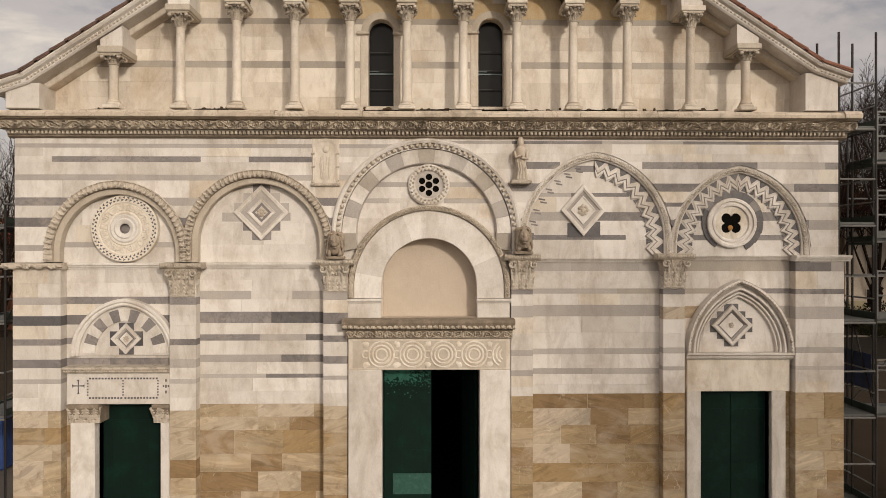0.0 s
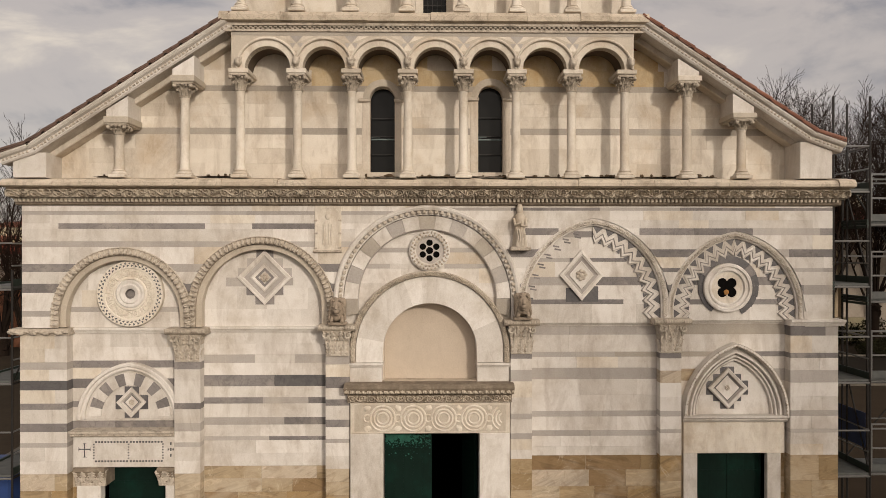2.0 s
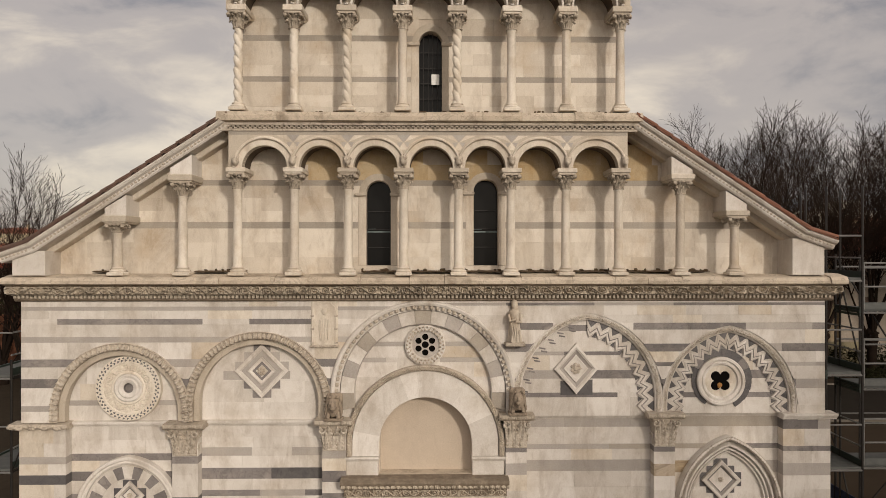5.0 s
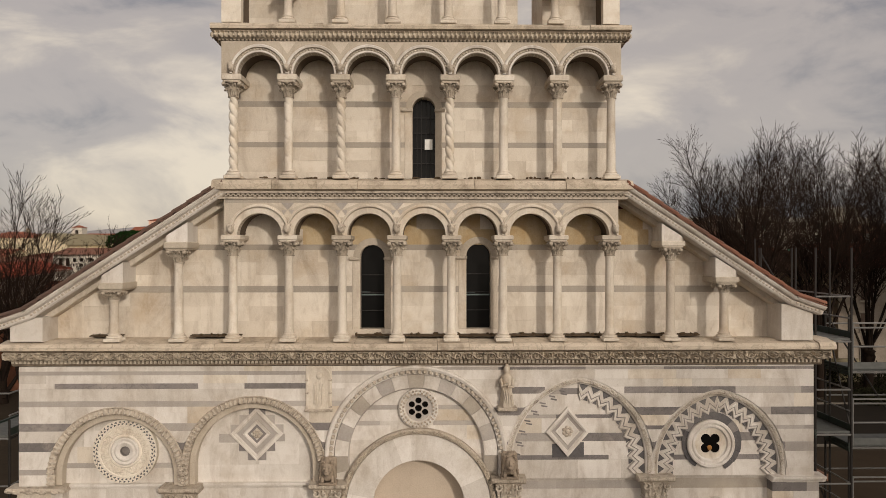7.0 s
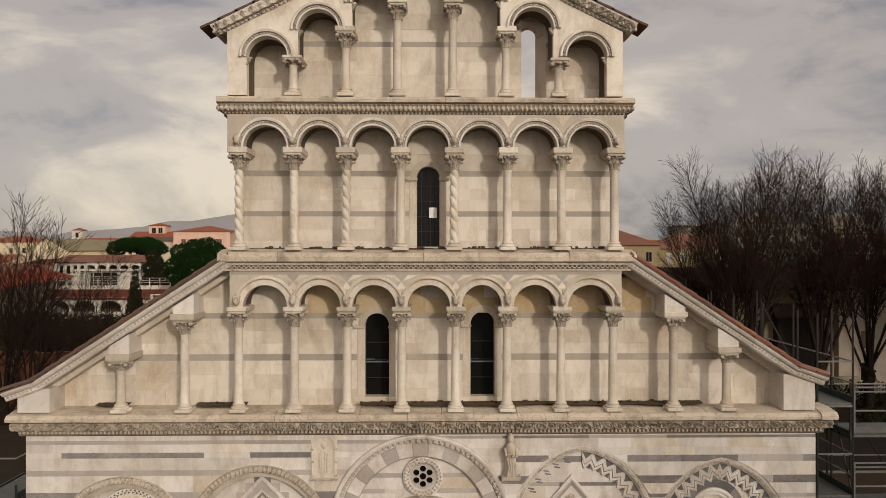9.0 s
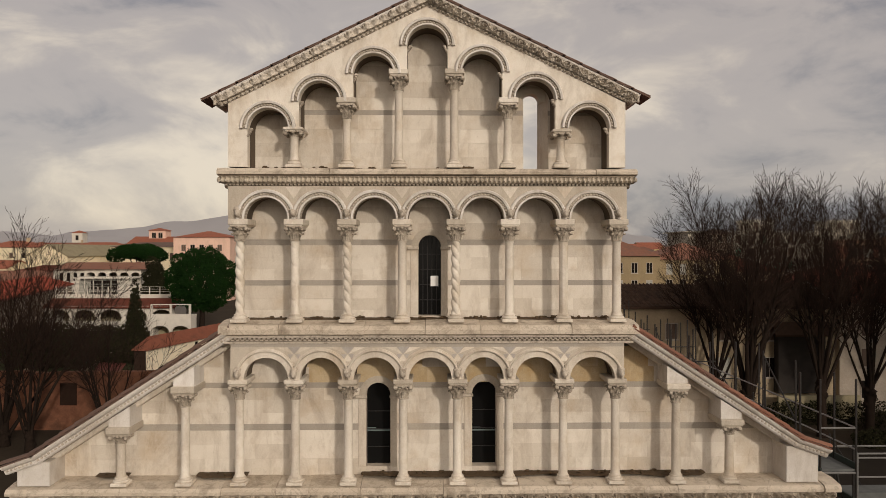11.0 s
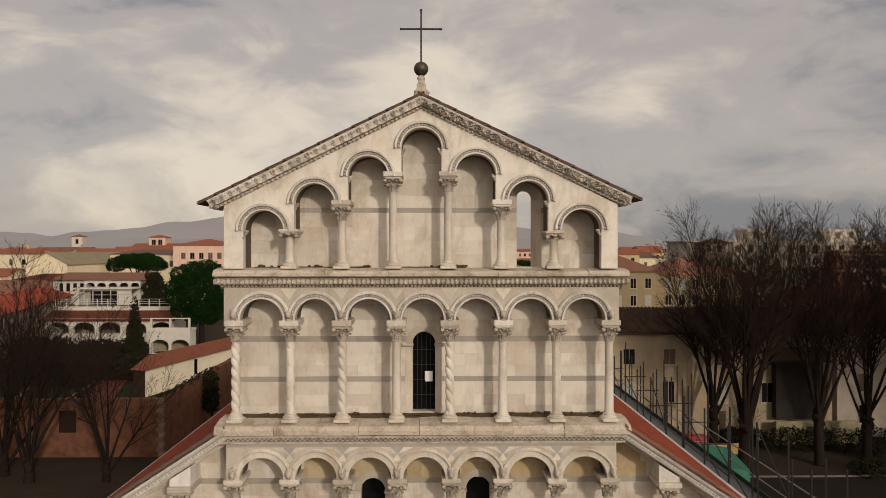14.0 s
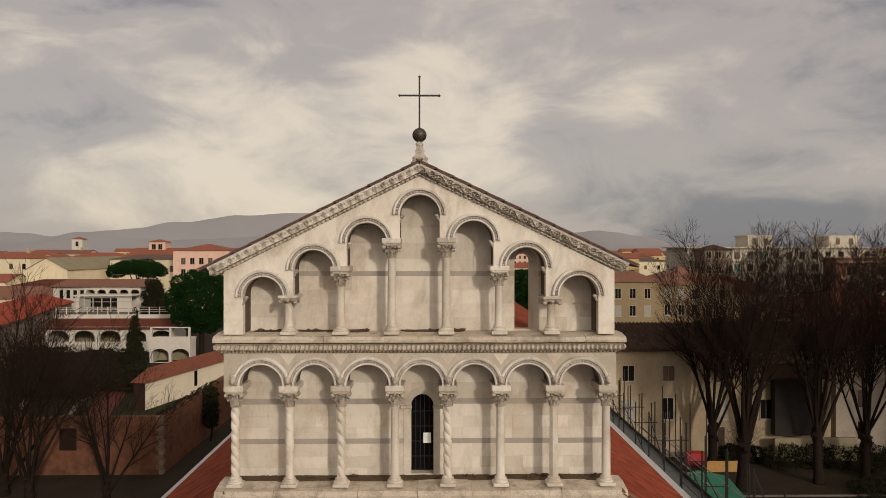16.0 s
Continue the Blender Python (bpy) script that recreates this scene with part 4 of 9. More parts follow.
def gallery(name, label, cols, spring, R, top, y0, y1, edges, cap_h, ab_h, floor, group, twisted=(), oct_=(), incised=(), beads=True):
    """A colonnade of round arches between pairs of columns."""
    ar = [((cols[i] + cols[i + 1]) / 2, (cols[i + 1] - cols[i]) / 2 - 0.125) for i in range(len(cols) - 1)]
    t = thing(name, label, "arcade")
    segs = []
    x = edges[0]
    for cx, r in ar:
        segs.append((x, cx - r, spring, spring, top, top))
        n = 20
        xs = [cx - r * math.cos(math.pi * i / n) for i in range(n + 1)]
        zs = [spring + math.sqrt(max(0, r * r - (u - cx) ** 2)) * R / r for u in xs]
        segs += [(xs[i], xs[i + 1], zs[i], zs[i + 1], top, top) for i in range(n)]
        x = cx + r
    segs.append((x, edges[1], spring, spring, top, top))
    part("spandrel", M().plate(segs, y0, y0 + 0.20), SPAN, t, "pale beige marble between the arches")
    part("vault", M().plate([(a, b, c + 0.02, d + 0.02, e, f) for a, b, c, d, e, f in segs], y0 + 0.20, y1), VAULT_SHADE, t, "vault behind the arches, its shade put into brown colour")
    y1 = y0 + 0.20
    if not beads:
        part("band", M().box(edges[0] + 0.02, edges[1] - 0.02, y0 - 0.004, y0 + 0.02, spring + R + 0.222, top), BAND, t, "darker grey band over the arches")
    for cx, r in ar:
        path = [(px, spring + (pz - spring) * R / r, nx, nz) for px, pz, nx, nz in arch_path(cx, spring, r, None, 28)]
        if not beads:
            part("archivolt", M().sweep(path, [(0.0, y1), (0.0, y0 - 0.012), (0.006, y0 - 0.018), (0.125, y0 - 0.018), (0.128, y0 - 0.05), (0.14, y0 - 0.075), (0.16, y0 - 0.08), (0.175, y0 - 0.06), (0.178, y0 - 0.035), (0.195, y0 - 0.035), (0.20, y0 - 0.002)]), CREAM, t, "plain moulded arch", 30)
            continue
        v = part("archivolt", M().sweep(path, [(0.0, y1), (0.0, y0 - 0.045), (0.01, y0 - 0.052), (0.04, y0 - 0.052), (0.044, y0 - 0.008), (0.10, y0 - 0.008), (0.104, y0 - 0.075),
                                              (0.145, y0 - 0.085), (0.165, y0 - 0.06), (0.17, y0 - 0.002)]), WHITE, t, "", 30)
        tagged(part("bead_carving", relief(path, 0.042, 0.102, y0 - 0.016, bead_row(0.058, 0.040, int(cx * 10)), 0.010, 8), ARCHCARVE, v, "", 60), kind="stuff")
    # pale triangles between the arches, a carved boss over each column
    for i, c in enumerate(cols):
        if 0 < i < len(cols) - 1:
            zt = spring + R + 0.22
            if beads:
                part("inlay", M().prism([(c - 0.17, zt), (c, zt - 0.24), (c + 0.17, zt)], y0 - 0.006, y0 + 0.02), CREAM, t)
            else:
                part("inlay", M().prism([(c - 0.13, zt), (c, zt - 0.15), (c + 0.13, zt)], y0 - 0.005, y0 + 0.02), LGREY, t)
                part("inlay", M().prism([(c, zt - 0.153), (c - 0.10, zt - 0.30), (c + 0.10, zt - 0.30)], y0 - 0.005, y0 + 0.02), CREAM, t)
                for sd in (-1, 1):
                    part("inlay", M().prism([(c + sd * 0.02, zt - 0.15), (c + sd * 0.13, zt - 0.15), (c + sd * 0.085, zt - 0.25)][::-sd], y0 - 0.004, y0 + 0.02), LGREY, t)
                    part("inlay", M().prism([(c + sd * 0.14, zt - 0.006), (c + sd * 0.36, zt - 0.006), (c + sd * 0.025, zt - 0.14)][::-sd], y0 - 0.0045, y0 + 0.02), CREAM, t)
        b = M()
        q = random.Random(i * 7 + int(spring * 10))
        b.blob((c, y0 - 0.06, spring + 0.12), (0.07, 0.09, 0.095), 12, 0.35, q.random() * 30)
        b.blob((c, y0 - 0.13, spring + 0.095), (0.035, 0.035, 0.045), 8, 0.3, q.random() * 30).blob((c, y0 - 0.03, spring + 0.20), (0.085, 0.06, 0.06), 8, 0.5, q.random() * 30)
        part("carved_boss", b, CARVED, t, "worn carved boss", 60)
    for i, c in enumerate(cols):
        cc = min(max(c, edges[0] + 0.15), edges[1] - 0.15)
        column(cc, y0 + 0.14, floor, spring - ab_h - cap_h, spring - ab_h, spring, "twisted" if i in twisted else ("incised" if i in incised else "octagonal" if i in oct_ else "plain"), group=group,
               label="spirally twisted white marble column with a leaf capital" if i in twisted else "")
    return t


COLS1 = [-3.826, -2.654, -1.537, -0.381, 0.765, 1.856, 3.008, 4.2]
COLS2 = [-3.815, -2.661, -1.557, -0.402, 0.732, 1.868, 3.02, 4.151]
gallery("gallery_arcade", "lower gallery of seven round arches on slender columns", COLS1, 11.155, 0.455, 11.92, -0.50, 0.18, (-3.98, 4.27), 0.31, 0.125, 8.93, "lower gallery columns", beads=False)
gallery("gallery_arcade", "upper gallery of seven round arches on slender columns", COLS2, 14.51, 0.45, 15.20, -0.50, 0.18, (-4.03, 4.33), 0.31, 0.155, 12.34, "upper gallery columns", twisted=(0, 2, 4), oct_=(6,), incised=(1,))


def gable_z(x, drop=0.0):
    return 19.24 - 0.492 * abs(x - 0.12) - drop


def gable_arcade():
    t = thing("gable_arcade", "stepped arcade of seven arches rising under the gable", "arcade")
    cols = [(-2.673, 16.43), (-1.569, 17.05), (-0.474, 17.65), (0.70, 17.66), (1.832, 17.06), (2.96, 16.40)]
    arcs = [(-3.20, 16.40), (-2.13, 16.97), (-1.00, 17.55), (0.13, 18.15), (1.28, 17.60), (2.40, 17.03), (3.53, 16.43)]
    R, y0, y1 = 0.425, -0.50, -0.12
    hi = lambda x: gable_z(x, 0.22)
    segs = []

    def flat(a, b, lo):
        xs = sorted({a, b} | ({0.12} if a < 0.12 < b else set()))
        for u, v in zip(xs, xs[1:]):
            segs.append((u, v, lo, lo, hi(u), hi(v)))
    x = -4.03
    for i, (cx, cz) in enumerate(arcs):
        flat(x, cx - R, 15.60 if i == 0 else cols[i - 1][1])
        n = 20
        xs = sorted([cx - R * math.cos(math.pi * k / n) for k in range(n + 1)] + ([0.12] if cx - R < 0.12 < cx + R else []))
        zs = [cz + math.sqrt(max(0, R * R - (u - cx) ** 2)) for u in xs]
        segs.extend((xs[k], xs[k + 1], zs[k], zs[k + 1], hi(xs[k]), hi(xs[k + 1])) for k in range(len(xs) - 1))
        x = cx + R
    flat(x, 4.30, 15.60)
    part("spandrel", M().plate(segs, y0, y0 + 0.20), CREAM, t, "smooth cream marble over the arches")
    part("vault", M().plate([(a, b, c + 0.02, d + 0.02, e - 0.02, f - 0.02) for a, b, c, d, e, f in segs], y0 + 0.20, 0.18), VAULT_SHADE, t, "vault behind the arches, its shade put into brown colour")
    y1 = y0 + 0.20
    for cx, cz in arcs:
        path = arch_path(cx, cz, R, None, 28)
        v = part("archivolt", M().sweep(path, [(0.0, y1), (0.0, y0 - 0.045), (0.01, y0 - 0.052), (0.036, y0 - 0.052), (0.04, y0 - 0.008), (0.094, y0 - 0.008), (0.098, y0 - 0.07),
                                              (0.135, y0 - 0.08), (0.155, y0 - 0.055), (0.16, y0 - 0.002)]), WHITE, t, "", 30)
        tagged(part("bead_carving", relief(path, 0.038, 0.096, y0 - 0.016, bead_row(0.058, 0.040, int(cx * 10)), 0.010, 8), ARCHCARVE, v, "", 60), kind="stuff")
    q = random.Random(5)
    for i, (cx, cz) in enumerate(arcs):
        for s in (-1, 1):
            xx = cx + s * (R - 0.03)
            foot = (15.6, *[c[1] for c in cols], 15.6)[i if s < 0 else i + 1]
            if cz - foot > 0.12:
                b = M()
                for k in range(4):
                    b.blob((xx - s * (0.035 - 0.02 * k), -0.46 + q.uniform(-0.02, 0.02), cz - 0.02 - 0.04 * k), (0.045 - 0.007 * k, 0.05, 0.034), 8, 0.6, q.random() * 20)
                part("bracket", b, CARVED, t, "carved leaf bracket at the springing", 60)
    for i, (cx, ab1) in enumerate(cols):
        short = ab1 < 16.6
        column(cx, -0.36, 15.59, ab1 - (0.085 if short else 0.14) - (0.10 if short else 0.29), ab1 - (0.085 if short else 0.14), ab1, r=0.088, abw=0.41, group="gable columns",
               label="short white marble column with a plain capital" if short else "")
    return t


gable_arcade()


# ---- upper walls behind the galleries ----
WIN = [(-1.212, -0.682, 9.12, 10.955), (1.11, 1.642, 9.12, 10.985), (-0.071, 0.426, 12.42, 14.185)]


def rake_l(x):
    return 12.15 + 0.622 * (x + 4.12)


def rake_r(x):
    return 12.15 - 0.626 * (x - 4.56)


def upper_walls():
    w1 = M()
    top = lambda x: min(rake_l(x), rake_r(x), 12.0) - 0.25
    xs = [-8.2, -4.3, -1.212, -0.682, 1.11, 1.642, 4.7, 8.4]
    for a, b in zip(xs, xs[1:]):
        hole = [w for w in WIN[:2] if abs(w[0] - a) < 1e-6]
        if hole:
            w1.plate([(a, b, hole[0][3], hole[0][3], 11.75, 11.75)], YW + 0.012, 0.75)
            w1.plate([(a, b, 8.5, 8.5, hole[0][2], hole[0][2])], YW + 0.012, 0.75)
        else:
            w1.plate([(a, b, 8.5, 8.5, max(8.6, top(a)), max(8.6, top(b)))], YW + 0.012, 0.75)
    a1 = structure("wall_gallery_lower", w1, MORTAR, "cream marble wall with one grey band behind the lower gallery")
    rows = rows_of("12.0 c 11.65 c 11.3 c 10.965 n 10.845 c 10.58 c 10.30 c 10.062 n 9.922 c 9.62 c 9.3 c 8.9")
    courses(a1, -8.15, 8.35, rows, YW, YW + 0.05, hi=top, w=(0.55, 1.2), holes=[(w[0], w[1], w[2], w[3]) for w in WIN[:2]])
    w2 = M().box(-4.0, WIN[2][0], YW + 0.012, 0.75, 11.7, 15.4).box(WIN[2][1], 4.30, YW + 0.012, 0.75, 11.7, 15.4)
    w2.box(WIN[2][0], WIN[2][1], YW + 0.012, 0.75, WIN[2][3], 15.4).box(WIN[2][0], WIN[2][1], YW + 0.012, 0.75, 11.7, WIN[2][2])
    a2 = structure("wall_gallery_upper", w2, MORTAR, "cream marble wall with two grey bands behind the upper gallery")
    rows = rows_of("15.2 c 14.8 c 14.45 c 14.09 n 13.965 c 13.7 c 13.45 c 13.20 n 13.085 c 12.8 c 12.55 c 12.25")
    courses(a2, -3.95, 4.25, rows, YW, YW + 0.05, w=(0.55, 1.2), holes=[WIN[2]])
    w3 = M()
    op = (2.234, 2.775, 15.62, 17.55)
    for a, b, lo in ((-4.0, 0.12, 15.3), (0.12, op[0], 15.3), (op[0], op[1], op[3]), (op[1], 4.28, 15.3)):
        w3.plate([(a, b, lo, lo, gable_z(a, 0.25), gable_z(b, 0.25))], YW + 0.012, 0.60)
    w3.plate([(op[0], op[1], 15.3, 15.3, op[2], op[2])], YW + 0.012, 0.60)
    a3 = structure("wall_gable", w3, MORTAR, "cream marble gable wall pierced by one open arched window")
    rows = rows_of("19.0 c 18.6 c 18.25 c 17.9 c 17.55 c 17.2 c 16.925 n 16.815 c 16.5 c 16.2 c 15.9 c 15.55")
    courses(a3, -3.95, 4.22, rows, YW, YW + 0.05, hi=lambda x: gable_z(x, 0.25), w=(0.55, 1.1), holes=[op])
    # arched, splayed reveal of the open window
    part("jamb", M().add([(2.775, YW, 15.62), (2.775, YW, 17.55), (2.60, 0.62, 15.62), (2.60, 0.62, 17.55), (2.80, 0.62, 15.62), (2.80, 0.62, 17.55)], [(0, 1, 3, 2), (2, 3, 5, 4)]), CREAM, a3, "splayed jamb")
    segs, n = [], 16
    head = lambda u: 17.13 + 0.19 * math.sqrt(max(0.0, 1 - ((u - 2.42) / 0.187) ** 2))
    for i in range(n):
        u, v = 2.234 + 0.372 * i / n, 2.234 + 0.372 * (i + 1) / n
        segs.append((u, v, head(u), head(v), 17.56, 17.56))
    segs.append((2.606, 2.775, 17.13, 17.13, 17.56, 17.56))
    part("window_head", M().plate(segs, YW + 0.10, 0.60), CREAM, a3, "round window head")
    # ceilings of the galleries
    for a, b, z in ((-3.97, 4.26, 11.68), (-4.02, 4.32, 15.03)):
        tagged(part("ceiling", M().box(a, b, -0.13, YW + 0.1, z, z + 0.1), VAULT_SHADE, None, "gallery ceiling with shade put into its brown colour"), category="ceiling", kind="structure")


upper_walls()


def window(k, barred):
    """A narrow round-headed window with its moulded marble surround."""
    x0, x1, z0, z1 = WIN[k]
    cx, r = (x0 + x1) / 2, (x1 - x0) / 2
    t = tagged(thing("window_%d" % (k + 1), "narrow round-headed window with dark leaded glass", "window"), kind="structure")
    zs = z1 - r
    segs = []
    for i in range(16):
        a, b = cx - r * math.cos(math.pi * i / 16), cx - r * math.cos(math.pi * (i + 1) / 16)
        f = lambda u: zs + math.sqrt(max(0, r * r - (u - cx) ** 2))
        segs.append((a, b, f(a), f(b), z1 + 0.01, z1 + 0.01))
    part("window_head", M().plate(segs, YW + 0.02, 0.6), CREAM, t)
    part("window_frame", M().sweep(arch_path(cx, zs, r, None, 24), [(0.0, 0.5), (0.0, YW - 0.008), (0.01, YW - 0.016), (0.13, YW - 0.016), (0.15, YW - 0.008), (0.15, YW + 0.03)]), SPAN, t, "", 30)
    for s in (-1, 1):
        e = cx + s * r
        part("jamb", M().block(min(e, e + s * 0.17), max(e, e + s * 0.15), YW - 0.012, YW + 0.03, z0, zs - 0.06, 0.006), SPAN if s > 0 else CREAM, t)
        part("impost", M().rbox(min(e - s * 0.015, e + s * 0.24), max(e - s * 0.015, e + s * 0.22), YW - 0.07, YW + 0.05, zs - 0.07, zs, 0.015), CARVED, t)
    part("pane", M().prism([(px, pz) for px, pz, _, _ in arch_path(cx, zs, r + 0.01, None, 20, zs - z0)][::-1], 0.46, 0.48), GLASS, t)
    b = M()
    if barred:
        for i in range(1, 5):
            xx = x0 + (x1 - x0) * i / 5
            b.tube([(xx, 0.36, z0 + 0.02), (xx, 0.36, zs + math.sqrt(max(0.01, r * r - (xx - cx) ** 2)) - 0.01)], 0.008, 5)
    for i in range(1, 5 if barred else 4):
        z = z0 + (zs - z0) * i / (4.5 if barred else 4)
        b.box(x0, x1, 0.365, 0.375, z - 0.008, z + 0.008)
    part("grille", b, IRON, t, "thin iron bars")
    if barred:
        part("paper", M().box(cx + 0.02, cx + 0.19, 0.34, 0.345, 13.06, 13.29), plain("white_paper", (0.75, 0.75, 0.73), 0.7, vary=0.05), t, "small white sheet behind the bars")
    else:
        z = z0 + 0.72
        part("inner_rail", M().box(x0, x1, 0.43, 0.45, z, z + 0.03).box(x0, x0 + 0.2, 0.43, 0.45, z + 0.06, z + 0.08), plain("grey_green_metal", (0.12, 0.16, 0.16), 0.5), t)


for k in range(3):
    window(k, k == 2)


# ---- cornices ----
def cornice(name, label, x0, x1, z, dent, frieze, slab, y, step=0.1, slabs=(0.6, 1.2), bed=None):
    """A projecting cornice: dentils, a carved frieze if any, and coping slabs. z rises from the foot."""
    t = tagged(thing(name, label, "cornice"), kind="structure")
    yd, yf, ys = y
    z1, z2 = z + dent, z + dent + frieze
    part("bed_moulding", M().run(x0 + 0.12, x1 - 0.12, [(0.3, z - 0.03), (yd + 0.12, z - 0.03), (yd + 0.07, z), (yd + 0.06, z1), (0.3, z1)]), bed or CRUST_SHADE, t)
    m, n = M(), int((x1 - x0 - 0.24) / step)
    for i in range(n):
        xx = x0 + 0.14 + i * step
        if bed:
            m.rbox(xx, xx + step * 0.58, yd, yd + 0.08, z + dent * 0.28, z + dent * 0.46, 0.006)
            m.rbox(xx + step * 0.5, xx + step * 1.08, yd, yd + 0.08, z + dent * 0.49, z + dent * 0.67, 0.006)
        else:
            m.rbox(xx, xx + step * 0.6, yd, yd + 0.08, z + dent * 0.30, z1 - dent * 0.16, 0.008)
    lip = z1 - dent * (0.29 if bed else 0.16)
    m.run(x0 + 0.1, x1 - 0.1, [(0.2, lip), (yd - 0.015, lip), (yd - 0.02, z1), (0.2, z1)])
    if bed:
        m.run(x0 + 0.1, x1 - 0.1, [(0.2, z), (yd - 0.01, z), (yd - 0.015, z + dent * 0.24), (0.2, z + dent * 0.24)])
    tagged(part("dentils", m, FRIEZE if frieze else CARVED, t, "row of small carved dentils"), kind="stuff")
    if frieze:
        part("frieze", M().run(x0 + 0.05, x1 - 0.05, [(0.2, z1), (yf + 0.06, z1), (yf + 0.015, z1 + 0.02), (yf + 0.02, z2 - 0.04), (yf - 0.03, z2 - 0.02), (yf - 0.03, z2), (0.2, z2)]), CRUST_SHADE, t)
        path = straight(x0 + 0.05, z1, x1 - 0.05, z1)
        carve = scrollwork(frieze * 1.2, frieze - 0.03, 0.12, int(z)) if frieze > 0.17 else leaf_row(0.098, 0.12, int(z), 0.0, 2.0, 0.36)
        tagged(part("leaf_carving", relief(path, 0.006, frieze - 0.022, yf + 0.012, carve, 0.010, 16), FRIEZE, t, "weathered carved leaf scrolls", 60), kind="stuff")
        for xe, sg in ((x0 + 0.05, -1), (x1 - 0.05, 1)):
            m = M()
            for i in range(6):
                m.blob((xe + sg * 0.012, yf + 0.04 + 0.085 * i, z1 + frieze * 0.5), (0.05, 0.045, frieze * 0.42), 8, 0.8, i)
            tagged(part("leaf_carving", m, FRIEZE, t, "carved leaves on the return", 60), kind="stuff")
    q, x = random.Random(int(z * 10)), x0
    while x < x1 - 0.01:
        xe = min(x1, x + q.uniform(*slabs))
        xe = x1 if xe > x1 - 0.3 else xe
        d, e = q.uniform(-0.02, 0.015), q.uniform(-0.012, 0.012)
        part("coping_slab", M().run(x + 0.003, xe - 0.003, [(0.2, z2), (ys + 0.10 + d, z2), (ys + d, z2 + 0.03), (ys - 0.005 + d, z2 + slab * 0.45 + e), (ys + 0.05 + d, z2 + slab * 0.75 + e), (-0.2, z2 + slab + e), (0.21, z2 + slab + e)]), SLAB, t)
        x = xe
    return t


cornice("cornice_1", "broad cornice with carved leaf scrolls and worn coping slabs", -8.62, 8.86, 8.41, 0.12, 0.20, 0.22, (-0.30, -0.40, -0.57), 0.085)
cornice("cornice_2", "cornice with a chain of staggered billets under worn slabs", -4.20, 4.56, 11.91, 0.17, 0.0, 0.28, (-0.53, -0.53, -0.64), 0.10, (0.5, 1.3), bed=CRUST_SHADE)
cornice("cornice_3", "cornice with leaf carving under marble coping slabs", -4.24, 4.53, 15.19, 0.07, 0.15, 0.19, (-0.50, -0.55, -0.62), 0.08, (0.7, 1.4))


def moss():
    """Soil and moss lying on the gallery floors behind the columns."""
    q = random.Random(11)
    for x0, x1, z, k in ((-7.0, 6.6, 9.0, 0.05), (-3.9, 4.2, 12.37, 0.25), (-3.5, 3.8, 15.61, 0.25)):
        m, n, r = M(), int((x1 - x0) / 0.05), 6
        cover = [noise.noise(Vector((x0 + i * 0.05, z, 0)) * 0.8) + k for i in range(n + 1)]
        for i in range(n):
            if cover[i] < 0 or cover[i + 1] < 0:
                continue
            vs = []
            for c in (i, i + 1):
                x = x0 + c * 0.05
                front = 0.02 - 0.16 * min(1, cover[c] * 4) + 0.03 * noise.noise(Vector((x * 6, 2, z)))
                for j in range(r):
                    y = front + (YW - front) * j / (r - 1)
                    hgt = -0.008 if j == 0 else 0.006 + 0.014 * j / r + 0.012 * noise.noise(Vector((x * 9, y * 9, z)))
                    vs.append((x, y, z + hgt))
            m.add(vs, [(j, r + j, r + j + 1, j + 1) for j in range(r - 1)])
        for _ in range(60):
            x = q.uniform(x0, x1)
            if noise.noise(Vector((x, z, 0)) * 0.8) + k > 0:
                m.blob((x, q.uniform(-0.05, YW - 0.05), z + 0.03), (q.uniform(0.02, 0.07), 0.03, q.uniform(0.015, 0.04)), 6, 0.7, x * 5)
        tagged(part("moss", m, DIRT, None, "dark moss and soil along the gallery floor", 60), category="moss", kind="stuff")


moss()


